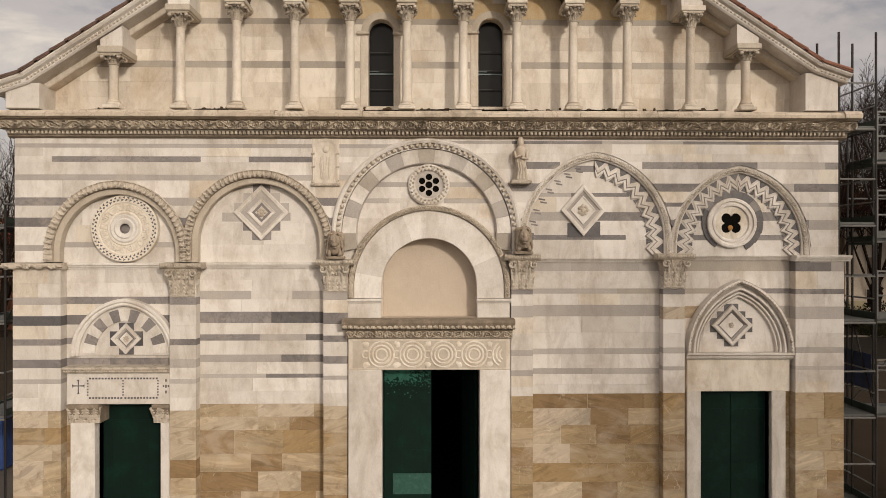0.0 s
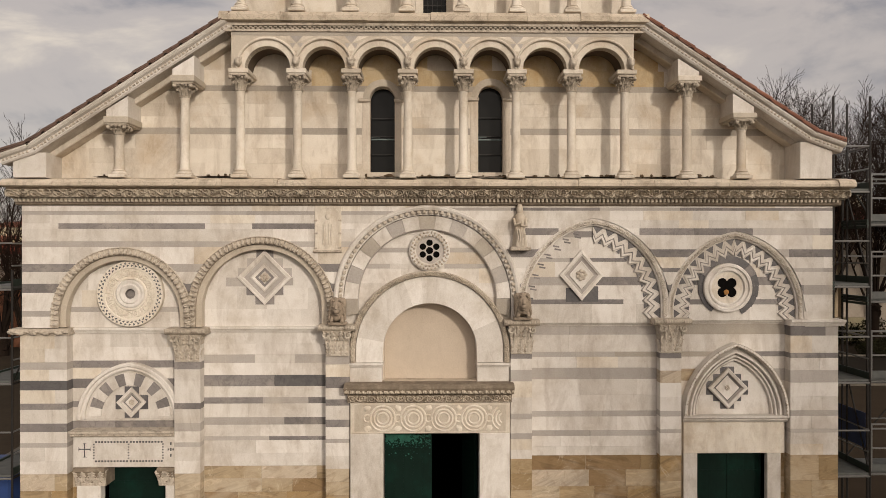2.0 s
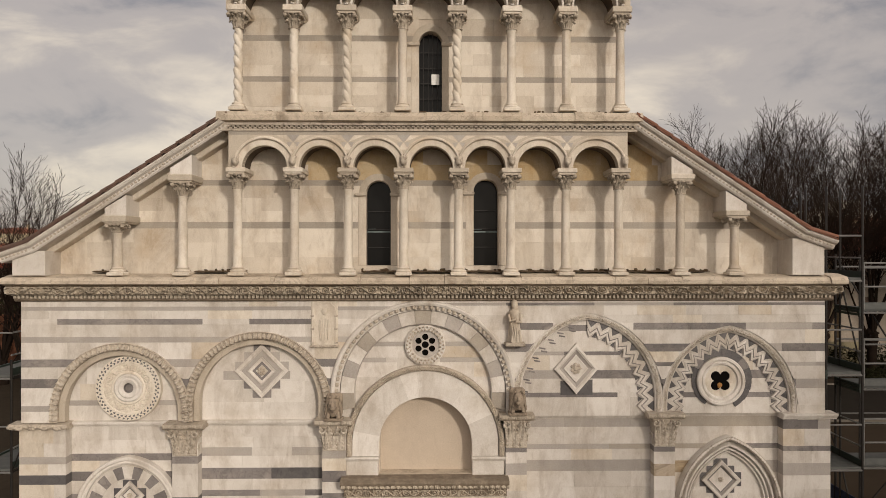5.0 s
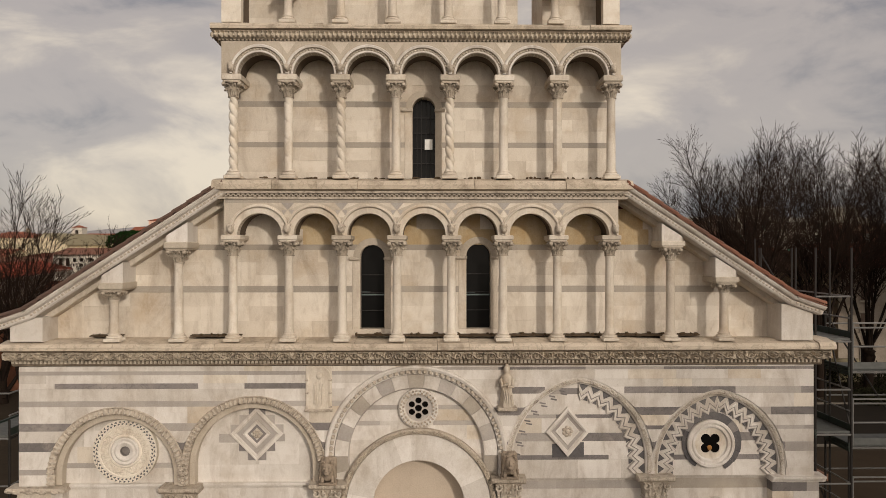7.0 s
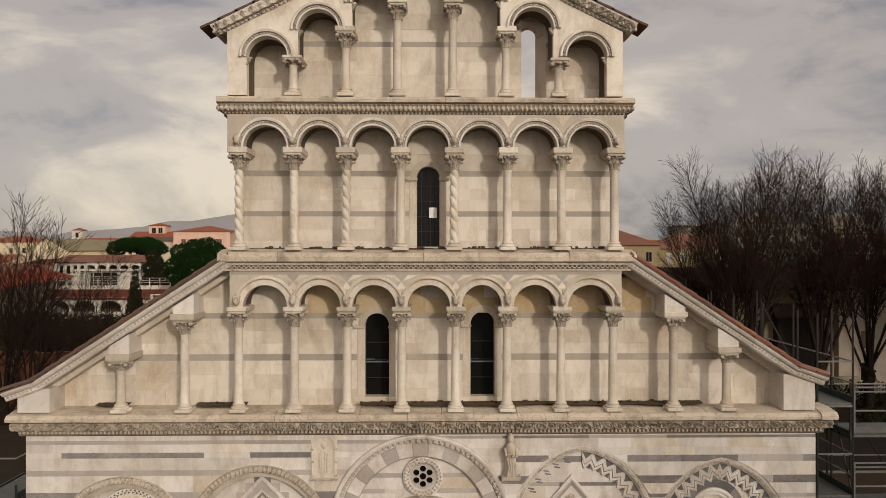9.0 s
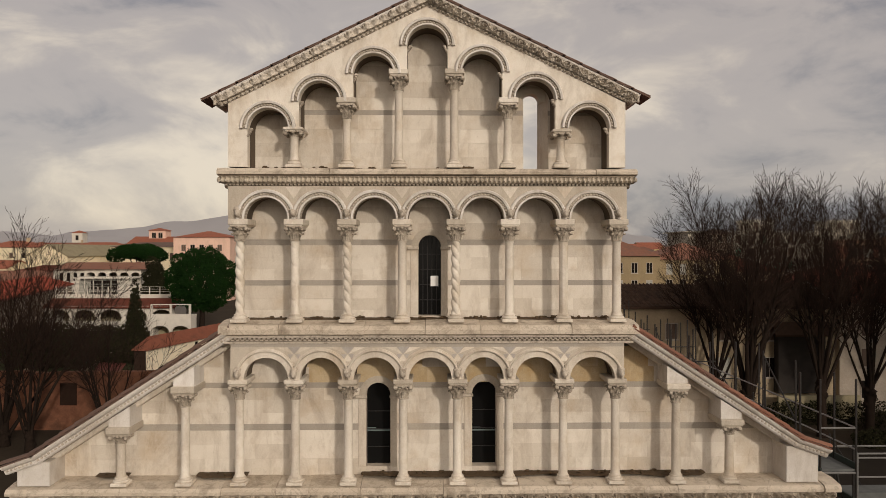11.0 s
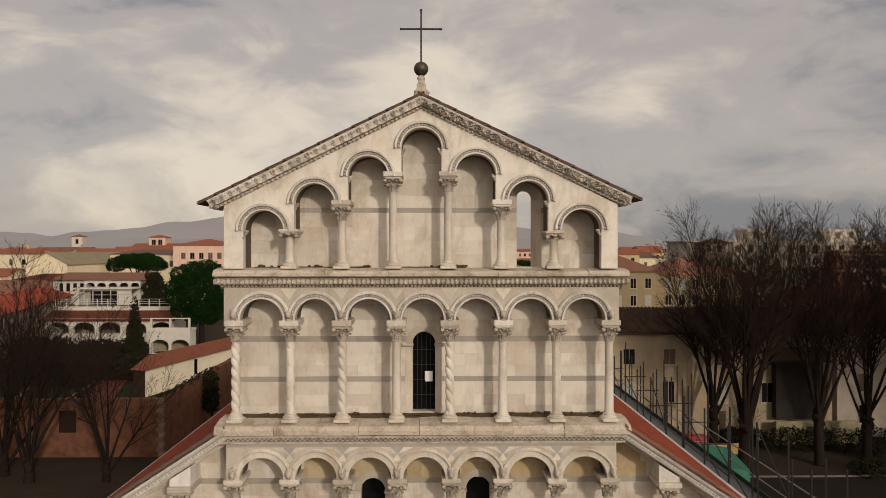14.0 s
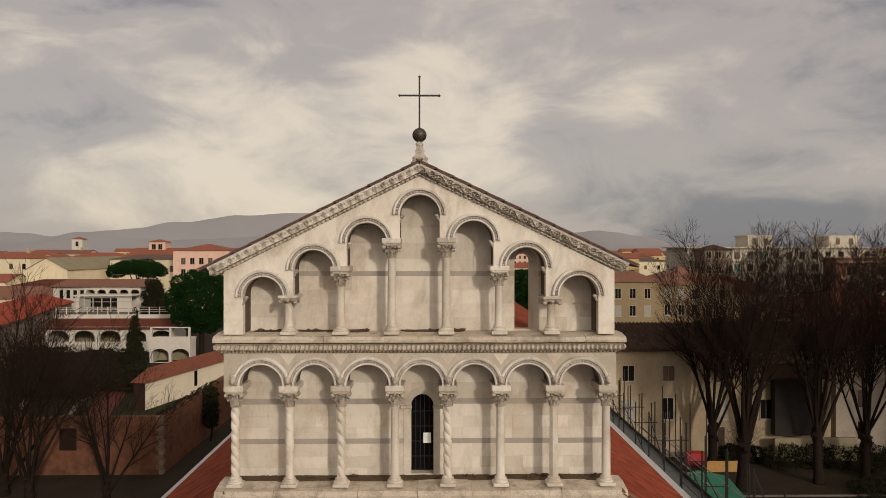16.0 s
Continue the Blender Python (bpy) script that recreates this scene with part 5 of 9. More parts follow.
# ---- raking cornices ----
def raking(name, label, xa, za, xb, zb, ytiles, tiles, rise=0.75, tip=0.0):
    """A cornice that climbs from (xa, za) to (xb, zb): soffit, dentils, moulding, tile edge."""
    t = tagged(thing(name, label, "cornice"), kind="structure")
    L = math.hypot(xb - xa, zb - za)
    flip = xb < xa
    ang = math.degrees(math.atan2(zb - za, abs(xb - xa)))
    mt = Matrix.Translation((xa, 0, za)) @ (Matrix.Diagonal((-1, 1, 1, 1)) if flip else Matrix()) @ pose(0, 0, 0, 0, -ang, 0)

    def put(nm, m, mat, lab="", smooth=0, kind=""):
        g = M().merge(m, mt)
        if flip:
            g.f = [f[::-1] for f in g.f]
        return tagged(part(nm, g, mat, t, lab, smooth), kind=kind)
    if L > 1:
        put("soffit", M().run(-0.25 + 3.4 * tip, L, [(0.25, -0.33), (-0.10, -0.33), (-0.12, -0.31), (-0.12, -0.22), (0.25, -0.22)]), CREAM)
    put("moulding", M().run(-0.05 + 0.4 * tip, L, [(0.2, -0.22), (-0.50, -0.22), (-0.53, -0.19), (-0.54, -0.12), (-0.60, -0.09), (-0.63, -0.05), (-0.63, -0.02), (0.2, -0.02)]), WHITE)
    m = M()
    for i in range(int(L / 0.085)):
        m.rbox(i * 0.085, i * 0.085 + 0.045, -0.56, -0.5, -0.168, -0.125, 0.008)
    put("dentils", m, CARVED, "row of small carved dentils", kind="stuff")
    n = int(L / 0.36)
    for i in range(n):
        x = i * (L + tip) / n - tip
        g = M()
        vs, fs = [], []
        for j in range(7):
            a = math.pi * j / 6
            for u, lift in ((-0.02, 0.022), (L / n + 0.10, -0.004)):
                for rr in (0.085, 0.068):
                    vs.append((x + u, ytiles - rr * math.cos(a), 0.012 + lift * rise / 0.75 + rr * rise * math.sin(a)))
        for j in range(6):
            o = j * 4
            fs += [(o, o + 4, o + 6, o + 2), (o + 1, o + 3, o + 7, o + 5), (o, o + 1, o + 5, o + 4), (o + 2, o + 6, o + 7, o + 3)]
        g.add(vs, fs)
        put("roof_tile", g, tiles)
        put("roof_tile", M().box(x - 0.02, x + L / n + 0.05, -0.655, 0.1, -0.018 + 0.0, 0.008), tiles)
    return t, mt


raking("raking_cornice_1", "raking cornice over the side aisle with dentils and tile edge", -8.03, 9.62, -4.05, 12.20, -0.55, TILE_DARK)
raking("raking_cornice_5", "flatter foot of the raking cornice over the side aisle", -8.63, 9.41, -8.03, 9.62, -0.55, TILE_DARK)
raking("raking_cornice_2", "raking cornice over the side aisle with dentils and tile edge", 8.0, 9.90, 4.50, 12.20, -0.55, TILE_MID)
raking("raking_cornice_6", "flatter foot of the raking cornice over the side aisle", 8.60, 9.69, 8.0, 9.90, -0.55, TILE_MID)
raking("raking_cornice_3", "carved raking cornice of the gable with dark roof tiles", -4.38, 17.04, 0.13, 19.27, -0.55, TILE_DARK, 0.40, 0.17)
raking("raking_cornice_4", "carved raking cornice of the gable with dark roof tiles", 4.62, 17.13, 0.12, 19.27, -0.55, TILE_DARK, 0.40, 0.17)


def gable_carving():
    """Running leaf scrolls under the gable's verge."""
    for path, fn, lab in ((straight(-4.28, 16.969, 0.12, 19.14), leaf_row(0.20, 0.105, 3, 1.0, 2.0, 0.46), "row of carved curling leaves under the gable verge"),
                          (straight(0.12, 19.14, 4.52, 17.051), scrollwork(0.21, 0.15, 0.11, 5), "carved leaf scrolls under the gable verge")):
        tagged(part("verge_carving", relief(path, -0.085, 0.07, -0.590, fn, 0.011, 14), LEAFM, None, lab, 60), category="carving", kind="stuff")
        tagged(part("verge_beads", relief(path, -0.150, -0.090, -0.515, leaf_row(0.10, 0.075, 4, 0.0, 1.0, 0.38), 0.010, 8), LEAFM, None, "row of worn beads under the gable verge", 60), category="carving", kind="stuff")
    for s, x, z in ((-1, -4.22, 16.93), (1, 4.45, 17.01)):
        m = M().rbox(x - 0.08, x + 0.08, -0.58, -0.10, z - 0.05, z + 0.09, 0.02)
        for i in range(14):
            m.blob((x + s * 0.02 + 0.07 * math.cos(i * 2.1), -0.60, z + 0.02 + 0.06 * math.sin(i * 1.7)), (0.035, 0.03, 0.035), 6, 0.6, i)
        tagged(part("verge_block", m, CARVED, None, "carved end block of the gable verge", 50), category="carving", kind="structure")


gable_carving()


def side_columns():
    """Short columns under the aisle rakes, with blocks up to the slope."""
    for x, ab0, ab1, rake in ((-6.30, 10.0, 10.165, rake_l), (-4.96, 10.85, 11.01, rake_l), (5.418, 10.90, 11.04, rake_r), (6.56, 10.14, 10.28, rake_r)):
        c = column(x, -0.36, 8.93, ab0 - (0.19 if ab0 < 10.5 else 0.28), ab0, ab1, abw=0.50, group="aisle columns", label="short white marble column with a leaf capital under the aisle rake")
        s = -1 if x < 0 else 1
        xa, xb = x - 0.22 + (0.0 if s < 0 else 0.0), x + 0.22
        za, zb = rake(xa) - 0.34, rake(xb) - 0.34
        m = M().plate([(xa, xb, ab1, ab1, za, zb)], -0.47, YW)
        tagged(part("springer_block", m, WHITE, None, "marble block between column and raking cornice"), category="block", kind="structure")
    for x0, x1, z1 in ((-8.42, -7.75, 9.44), (7.75, 8.43, 9.70)):
        m = M().block(x0, x1, -0.45, YW, 8.93, z1, 0.012)
        tagged(part("end_block", m, WHITE, None, "squared marble end block on the cornice"), category="block", kind="structure")


side_columns()


def finial():
    t = thing("roof_cross", "iron cross on a bronze ball over a carved stone pedestal", "cross", at=(0.12, -0.25, 19.24))
    p = M().lathe([(0.19, 0.0), (0.19, 0.05), (0.165, 0.07), (0.15, 0.11), (0.165, 0.14), (0.12, 0.19), (0.085, 0.25), (0.10, 0.29), (0.075, 0.34), (0.065, 0.40), (0.085, 0.43), (0.085, 0.46), (0.05, 0.50)], 20)
    p.v = [(x * (1 + 0.16 * math.cos(5 * math.atan2(y, x)) * (0.08 < z < 0.42)), y * (1 + 0.16 * math.cos(5 * math.atan2(y, x)) * (0.08 < z < 0.42)), z) for x, y, z in p.v]
    part("pedestal", p, CARVED, t, "weathered carved pedestal", 50)
    part("ball", M().lathe([(0.155 * math.sin(math.pi * i / 12) + 0.001, 0.645 - 0.155 * math.cos(math.pi * i / 12)) for i in range(13)], 24), BRONZE, t, "dark bronze ball", 60)
    c = M().box(-0.018, 0.018, -0.018, 0.018, 0.79, 1.90).box(-0.43, 0.43, -0.015, 0.015, 1.485, 1.52)
    for x, z in ((-0.43, 1.502), (0.43, 1.502), (0, 1.91)):
        c.blob((x, 0, z), (0.028, 0.022, 0.028), 8)
    part("cross", c, IRON, t, "slender dark iron cross")


finial()

# ---- carved ornaments of the lower storey ----
from mathutils.geometry import tessellate_polygon


def holed(m, outer, holes, y0, y1):
    """A plate in x, z with holes through it, from y0 back to y1."""
    loops = [outer] + holes
    flat = [p for l in loops for p in l]
    tris = tessellate_polygon([[Vector((x, z, 0)) for x, z in l] for l in loops])
    fs = []
    for a, b, c in tris:
        (ax, az), (bx, bz), (cx, cz) = flat[a], flat[b], flat[c]
        fs.append((a, b, c) if (bx - ax) * (cz - az) - (bz - az) * (cx - ax) > 0 else (a, c, b))
    n, o = len(flat), 0
    for l in loops:
        k = len(l)
        fs += [(o + i, o + (i + 1) % k, n + o + (i + 1) % k, n + o + i) for i in range(k)]
        o += k
    return m.add([(x, y0, z) for x, z in flat] + [(x, y1, z) for x, z in flat], fs)


def circle(cx, cz, r, n=20):
    return [(cx + r * math.cos(math.tau * i / n), cz + r * math.sin(math.tau * i / n)) for i in range(n)]


def lozenge(cx, cz, hw, hh, y, label, bars, frames, boss):
    """A diamond of nested marble frames on stepped darker stones; bars are (x0, x1, z0, z1, stone) from its centre."""
    t = thing("diamond_panel", label, "ornament")
    for a, b, c, d, mat in bars:
        part("inlay", M().box(cx + a, cx + b, y - 0.005, y + 0.03, cz + c, cz + d), mat, t)

    def ring(k0, k1, ya, yb, mat):
        m = M()
        o = [(cx - hw * k0, cz), (cx, cz - hh * k0), (cx + hw * k0, cz), (cx, cz + hh * k0)]
        i = [(cx + (x - cx) * k1 / k0, cz + (z - cz) * k1 / k0) for x, z in o]
        vs = [(x, ya, z) for x, z in o] + [(x, yb, z) for x, z in i] + [(x, y + 0.03, z) for x, z in o] + [(x, y + 0.03, z) for x, z in i]
        fs = []
        for j in range(4):
            n = (j + 1) % 4
            fs += [(j, n, n + 4, j + 4), (n, j, j + 8, n + 8), (j + 4, n + 4, n + 12, j + 12)]
        part("frame", m.add(vs, fs), mat, t)
    for k0, k1, d0, d1, mat in frames:
        ring(k0, k1, y - d0, y - d1, mat)
    k = frames[-1][1]
    part("panel", M().prism([(cx - hw * k, cz), (cx, cz - hh * k), (cx + hw * k, cz), (cx, cz + hh * k)], y - 0.012, y + 0.03), WHITE, t)
    r = boss
    b = M().blob((cx, y - 0.03, cz), (r * 0.45, 0.03, r * 0.45), 8, 0.3, 1)
    for i in range(7):
        a = i * math.tau / 7
        b.blob((cx + r * 0.66 * math.cos(a), y - 0.022, cz + r * 0.66 * math.sin(a)), (r * 0.36, 0.026, r * 0.36), 6, 0.4, i)
    tagged(part("rosette", b, CARVED, t, "small carved rosette", 60), kind="stuff")
    return t


lozenge(-3.43, 6.87, 0.57, 0.58, YB, "diamond of nested marble frames on a stepped grey cross",
        [(-0.82, -0.3, -0.19, -0.003, LGREY), (0.3, 0.60, -0.17, -0.003, LGREY), (-0.57, 0.57, 0.0, 0.197, LGREY), (-0.38, 0.38, 0.2, 0.407, LGREY), (-0.18, 0.18, 0.41, 0.59, GREY), (-0.39, 0.39, -0.38, -0.193, GREY), (-0.2, 0.2, -0.575, -0.383, GREY)],
        [(1.0, 0.93, 0.05, 0.055, WHITE), (0.93, 0.84, 0.035, 0.035, WHITE), (0.84, 0.76, 0.05, 0.03, WHITE), (0.76, 0.52, 0.022, 0.014, LGREY), (0.52, 0.46, 0.045, 0.04, WHITE), (0.46, 0.36, 0.03, 0.02, WHITE), (0.36, 0.24, 0.014, 0.014, GREY)], 0.10)
lozenge(3.29, 6.92, 0.47, 0.54, YB - 0.1, "diamond of nested marble frames on grey inlay",
        [(-0.33, -0.03, -0.57, -0.27, DARK), (0.03, 0.36, -0.57, -0.24, DARK)],
        [(1.0, 0.86, 0.07, 0.075, WHITE), (0.86, 0.76, 0.06, 0.05, WHITE), (0.76, 0.56, 0.03, 0.0, LGREY), (0.56, 0.50, 0.03, 0.03, WHITE)], 0.125)


def roundel():
    cx, cz = -6.225, 6.53
    t = thing("roundel", "carved marble roundel with concentric rings and a dark eye", "roundel")
    hole = circle(cx, cz, 0.105, 24)
    m = holed(M(), circle(cx, cz, 0.30, 40), [hole], -0.01, 0.10)
    part("eye_ring", m, WHITE, t)
    part("moulding", M().disc([(0.30, 0.0), (0.30, -0.03), (0.27, -0.045), (0.22, -0.03), (0.19, -0.05), (0.14, -0.04), (0.105, -0.005)], 40, cx, cz), WHITE, t, "", 40)
    part("carved_band", M().disc([(0.69, 0.10), (0.69, -0.03), (0.68, -0.04), (0.61, -0.04), (0.60, -0.03), (0.54, -0.03), (0.53, -0.008), (0.36, -0.008), (0.34, -0.03), (0.31, -0.03), (0.30, -0.01)], 48, cx, cz), CREAM, t, "", 30)
    # grey disc puts the hole's shade into its colour
    part("opening", M().disc([(0.105, 0.0), (0.10, 0.085), (0.0, 0.085)], 20, cx, cz), GREY, t, "grey disc coloured as shade at the bottom of the eye")
    d = M()
    for row, (r, tilt) in enumerate(((0.648, 25), (0.588, 205))):
        for i in range(44):
            a = math.tau * (i + 0.5 * row) / 44
            w = M().prism([(-0.026, -0.022), (0.026, -0.022), (0.006, 0.028)], -0.004, 0.02)
            d.merge(w, Matrix.Translation((cx + r * math.cos(a), -0.041 if row == 0 else -0.036, cz + r * math.sin(a))) @ pose(0, 0, 0, 0, -360 * (i + 0.5 * row) / 44 + 90 + tilt, 0))
    tagged(part("notch_ring", d, DARK, t, "two rings of small dark notches"), kind="stuff")
    ring = [(cx - math.cos(math.tau * i / 64), cz + math.sin(math.tau * i / 64), -math.cos(math.tau * i / 64), math.sin(math.tau * i / 64)) for i in range(65)]
    tagged(part("leaf_carving", relief(ring, -0.645, -0.475, -0.002, scrollwork(0.42, 0.17, 0.035, 3), 0.03, 14), CREAM, t, "worn low leaf carving", 60), kind="stuff")


roundel()


def rose():
    cx, cz, y = 0.065, 7.44, YB - 0.1
    t = thing("rose_window", "small round pierced rose with six dark holes round a centre", "window")
    holes = [circle(cx, cz, 0.076, 14)] + [circle(cx + 0.165 * math.cos(math.pi / 6 + i * math.pi / 3), cz + 0.165 * math.sin(math.pi / 6 + i * math.pi / 3), 0.069, 14) for i in range(6)]
    part("tracery", holed(M(), circle(cx, cz, 0.275, 40), holes, y - 0.06, y - 0.01), LGREY, t)
    part("rim", M().disc([(0.43, y + 0.02), (0.43, y - 0.08), (0.40, y - 0.10), (0.31, y - 0.085), (0.275, y - 0.05), (0.27, y - 0.005)], 40, cx, cz), WHITE, t, "", 30)
    # black disc behind the tracery in place of unlit depth
    part("dark_opening", M().disc([(0.275, y - 0.006), (0.0, y - 0.006)], 24, cx, cz), BLACK, t)
    d = M()
    for ring, r, n in ((0, 0.385, 30), (1, 0.325, 26)):
        for i in range(n):
            a = math.tau * (i + 0.5 * ring) / n
            d.blob((cx + r * math.cos(a), y - 0.095, cz + r * math.sin(a)), (0.024, 0.032, 0.024), 6, 0.9, i + ring * 50)
    tagged(part("leaf_carving", d, FRIEZE, t, "carved leaf rim with deep dark gaps", 60), kind="stuff")


rose()


def quatrefoil():
    cx, cz, y = 6.40, 6.65, YB - 0.1
    t = thing("quatrefoil_window", "round marble window pierced by a dark quatrefoil", "window")
    lobe = []
    for k in range(4):
        c = math.pi / 4 + k * math.pi / 2
        for i in range(9):
            a = c - 2.0 + 4.0 * i / 8
            lobe.append((cx + 0.14 * math.cos(c) + 0.108 * math.cos(a), cz + 0.14 * math.sin(c) + 0.108 * math.sin(a)))
    part("tracery", holed(M(), circle(cx, cz, 0.36, 40), [lobe], y - 0.030, y - 0.012), CREAM, t)
    part("rim", M().disc([(0.52, y + 0.02), (0.52, y - 0.085), (0.50, y - 0.10), (0.455, y - 0.10), (0.44, y - 0.062), (0.41, y - 0.058), (0.40, y - 0.078), (0.365, y - 0.076), (0.35, y - 0.035), (0.33, y - 0.03), (0.325, y - 0.01)], 44, cx, cz), WHITE, t, "", 30)
    # black disc closes the quatrefoil, standing for the darkness inside
    part("dark_opening", M().disc([(0.36, y - 0.008), (0.0, y - 0.008)], 24, cx, cz), BLACK, t)
    m = M().blob((cx - 0.01, y - 0.016, cz - 0.10), (0.055, 0.02, 0.06), 8, 0.3, 1)
    part("inner_stone", m, stone("ochre_stone", (0.25, 0.11, 0.03), (0.42, 0.21, 0.06)), t, "ochre rounded stone in the opening", 60)
    # broken ring of dark stones round the rim, open at its foot
    for i in range(14):
        a0 = math.radians(-60 + i * 21.2)
        da = math.radians(20.9)
        ring = [(cx + 0.525 * math.cos(a0 + da * s / 3), cz + 0.525 * math.sin(a0 + da * s / 3), math.cos(a0 + da * s / 3), math.sin(a0 + da * s / 3)) for s in range(4)][::-1]
        wd = 0.125 + 0.045 * math.cos(math.radians(-60 + i * 21.2 - 35))
        part("surround_stone", M().sweep(ring, [(0, y + 0.02), (0, y - 0.035), (wd, y - 0.03), (wd, y + 0.02)]), DARK if i % 5 != 4 else GREY, t)
    ring = [(cx + 0.62 * math.cos(math.radians(150 - 10 * i)), cz + 0.62 * math.sin(math.radians(150 - 10 * i)), math.cos(math.radians(150 - 10 * i)), math.sin(math.radians(150 - 10 * i))) for i in range(8)]
    part("surround_stone", M().sweep(ring, [(0.02, y + 0.02), (0.02, y - 0.025), (0.12, y - 0.02), (0.12, y + 0.02)]), GREY, t)


quatrefoil()


# ---- pilaster capitals and corbels ----
def pilaster_capital(x, z0, z1, w, aw):
    t = thing("pilaster_capital", "leaf-carved marble capital on a pilaster", "capital", "pilaster capitals")
    h = z1 - z0 - 0.13
    y = YP - 0.03
    vs = []
    for k, (ww, dd) in enumerate(((w, 0.0), (w, -0.02), (w * 1.12, -0.05), (w * 1.3, -0.12))):
        z = z0 + h * (0, 0.35, 0.75, 1.0)[k]
        vs += [(x - ww / 2, y + dd, z), (x + ww / 2, y + dd, z), (x + ww / 2, YB, z), (x - ww / 2, YB, z)]
    fs = []
    for k in range(3):
        fs += [(k * 4 + i, k * 4 + (i + 1) % 4, k * 4 + 4 + (i + 1) % 4, k * 4 + 4 + i) for i in range(4)]
    core = M().add(vs, fs + [(3, 2, 1, 0), (12, 13, 14, 15)])
    part("core", core, CARVED, t)
    m = M()
    up = Vector((0, 0, 1))
    for s in (-1, 1):
        for cx, r0, k in ((x + s * w * 0.52, 0.085, s),):
            spiral = [(cx + k * r0 * (1 - 0.075 * i) * math.cos(i * 0.62 + 2.4), y - 0.10 - 0.03 * (r0 > 0.06), z1 - 0.13 - r0 * 0.95 + r0 * (1 - 0.075 * i) * math.sin(i * 0.62 + 2.4)) for i in range(12)]
            m.tube([(x + s * w * 0.3, y - 0.03, z0 + h * 0.45)] + spiral, 0.028, 6, 0.012)
    front = relief(straight(x - w * 0.5, z0 + 0.02, x + w * 0.5, z0 + 0.02), 0.0, h * 0.98, y - 0.002, acanthus(w / 3.02, 0.085, x, 0.085), 0.008, 44)
    front.v = [(x + (a - x) * (1 + 0.24 * max(0, (c - z0) / h) ** 2), b, c) for a, b, c in front.v]
    m.merge(front, Matrix())
    for row in range(2):
        for s in (-1, 1):
            leaf(m, Vector((x + s * w / 2, y + 0.09, z0 + 0.03 + row * h * 0.42)), up, Vector((s, 0, 0)), 0.14, h * 0.48, 0.07)
    tagged(part("leaves", m, LEAFM, t, "two rows of carved leaves and volutes", 50), kind="stuff")
    a = M().run(x - aw / 2, x + aw / 2, [(YB, z1 - 0.13), (y - 0.10, z1 - 0.13), (y - 0.13, z1 - 0.10), (y - 0.15, z1 - 0.08), (y - 0.16, z1 - 0.01), (YB, z1)])
    for i in range(int(aw / 0.055)):
        a.blob((x - aw / 2 + 0.03 + i * 0.055, y - 0.148, z1 - 0.055), (0.026, 0.016, 0.034), 6, 0.8, i)
    part("abacus", a, CARVED, t, "", 50)


for x, z0, z1, w, aw in ((-4.985, 5.13, 5.83, 0.50, 0.84), (-1.86, 5.23, 5.90, 0.46, 0.78), (1.99, 5.27, 6.0, 0.44, 0.74), (5.155, 5.29, 6.02, 0.44, 0.78)):
    pilaster_capital(x, z0, z1, w, aw)
for i, (x, z) in enumerate(((-1.84, 5.90), (2.0, 6.0))):
    m = M().rbox(x - 0.19, x + 0.19, -0.44, YP, z, z + 0.06, 0.015)
    m.rbox(x - 0.17, x + 0.17, -0.30, YP, z + 0.06, z + 0.56, 0.05)
    m.blob((x, -0.34, z + 0.32), (0.165, 0.16, 0.24), 16, 0.35, i)
    m.blob((x, -0.45, z + 0.36), (0.11, 0.12, 0.145), 14, 0.3, i + 3).blob((x, -0.555, z + 0.305), (0.065, 0.065, 0.06), 10, 0.25, 5)
    m.tube([(x, -0.53, z + 0.43), (x, -0.60, z + 0.335)], 0.03, 7, 0.034)
    m.blob((x, -0.53, z + 0.235), (0.05, 0.05, 0.025), 8, 0.3, 8)
    for sd in (-1, 1):
        m.tube([(x + sd * 0.10, -0.36, z + 0.2), (x + sd * 0.11, -0.43, z + 0.1), (x + sd * 0.10, -0.47, z + 0.07)], 0.045, 7, 0.038)
        m.blob((x + sd * 0.10, -0.42, z + 0.49), (0.036, 0.04, 0.045), 8, 0.3, sd)
        m.blob((x + sd * 0.055, -0.545, z + 0.395), (0.026, 0.02, 0.018), 8)
        for k in range(6):
            m.tube([(x + sd * (0.06 + 0.02 * k), -0.47 + 0.012 * k, z + 0.52 - 0.06 * k), (x + sd * (0.13 + 0.008 * k), -0.42, z + 0.46 - 0.062 * k), (x + sd * 0.15, -0.37, z + 0.36 - 0.06 * k)], 0.026, 6, 0.012)
    tagged(part("carved_corbel", m, stone("sooty_stone", (0.20, 0.155, 0.115), (0.42, 0.345, 0.265), stain=(0.045, 0.035, 0.026), amount=0.9, patch=5), None, "weathered dark carved corbel above a pilaster capital", 60), category="corbel", group="carved corbels")


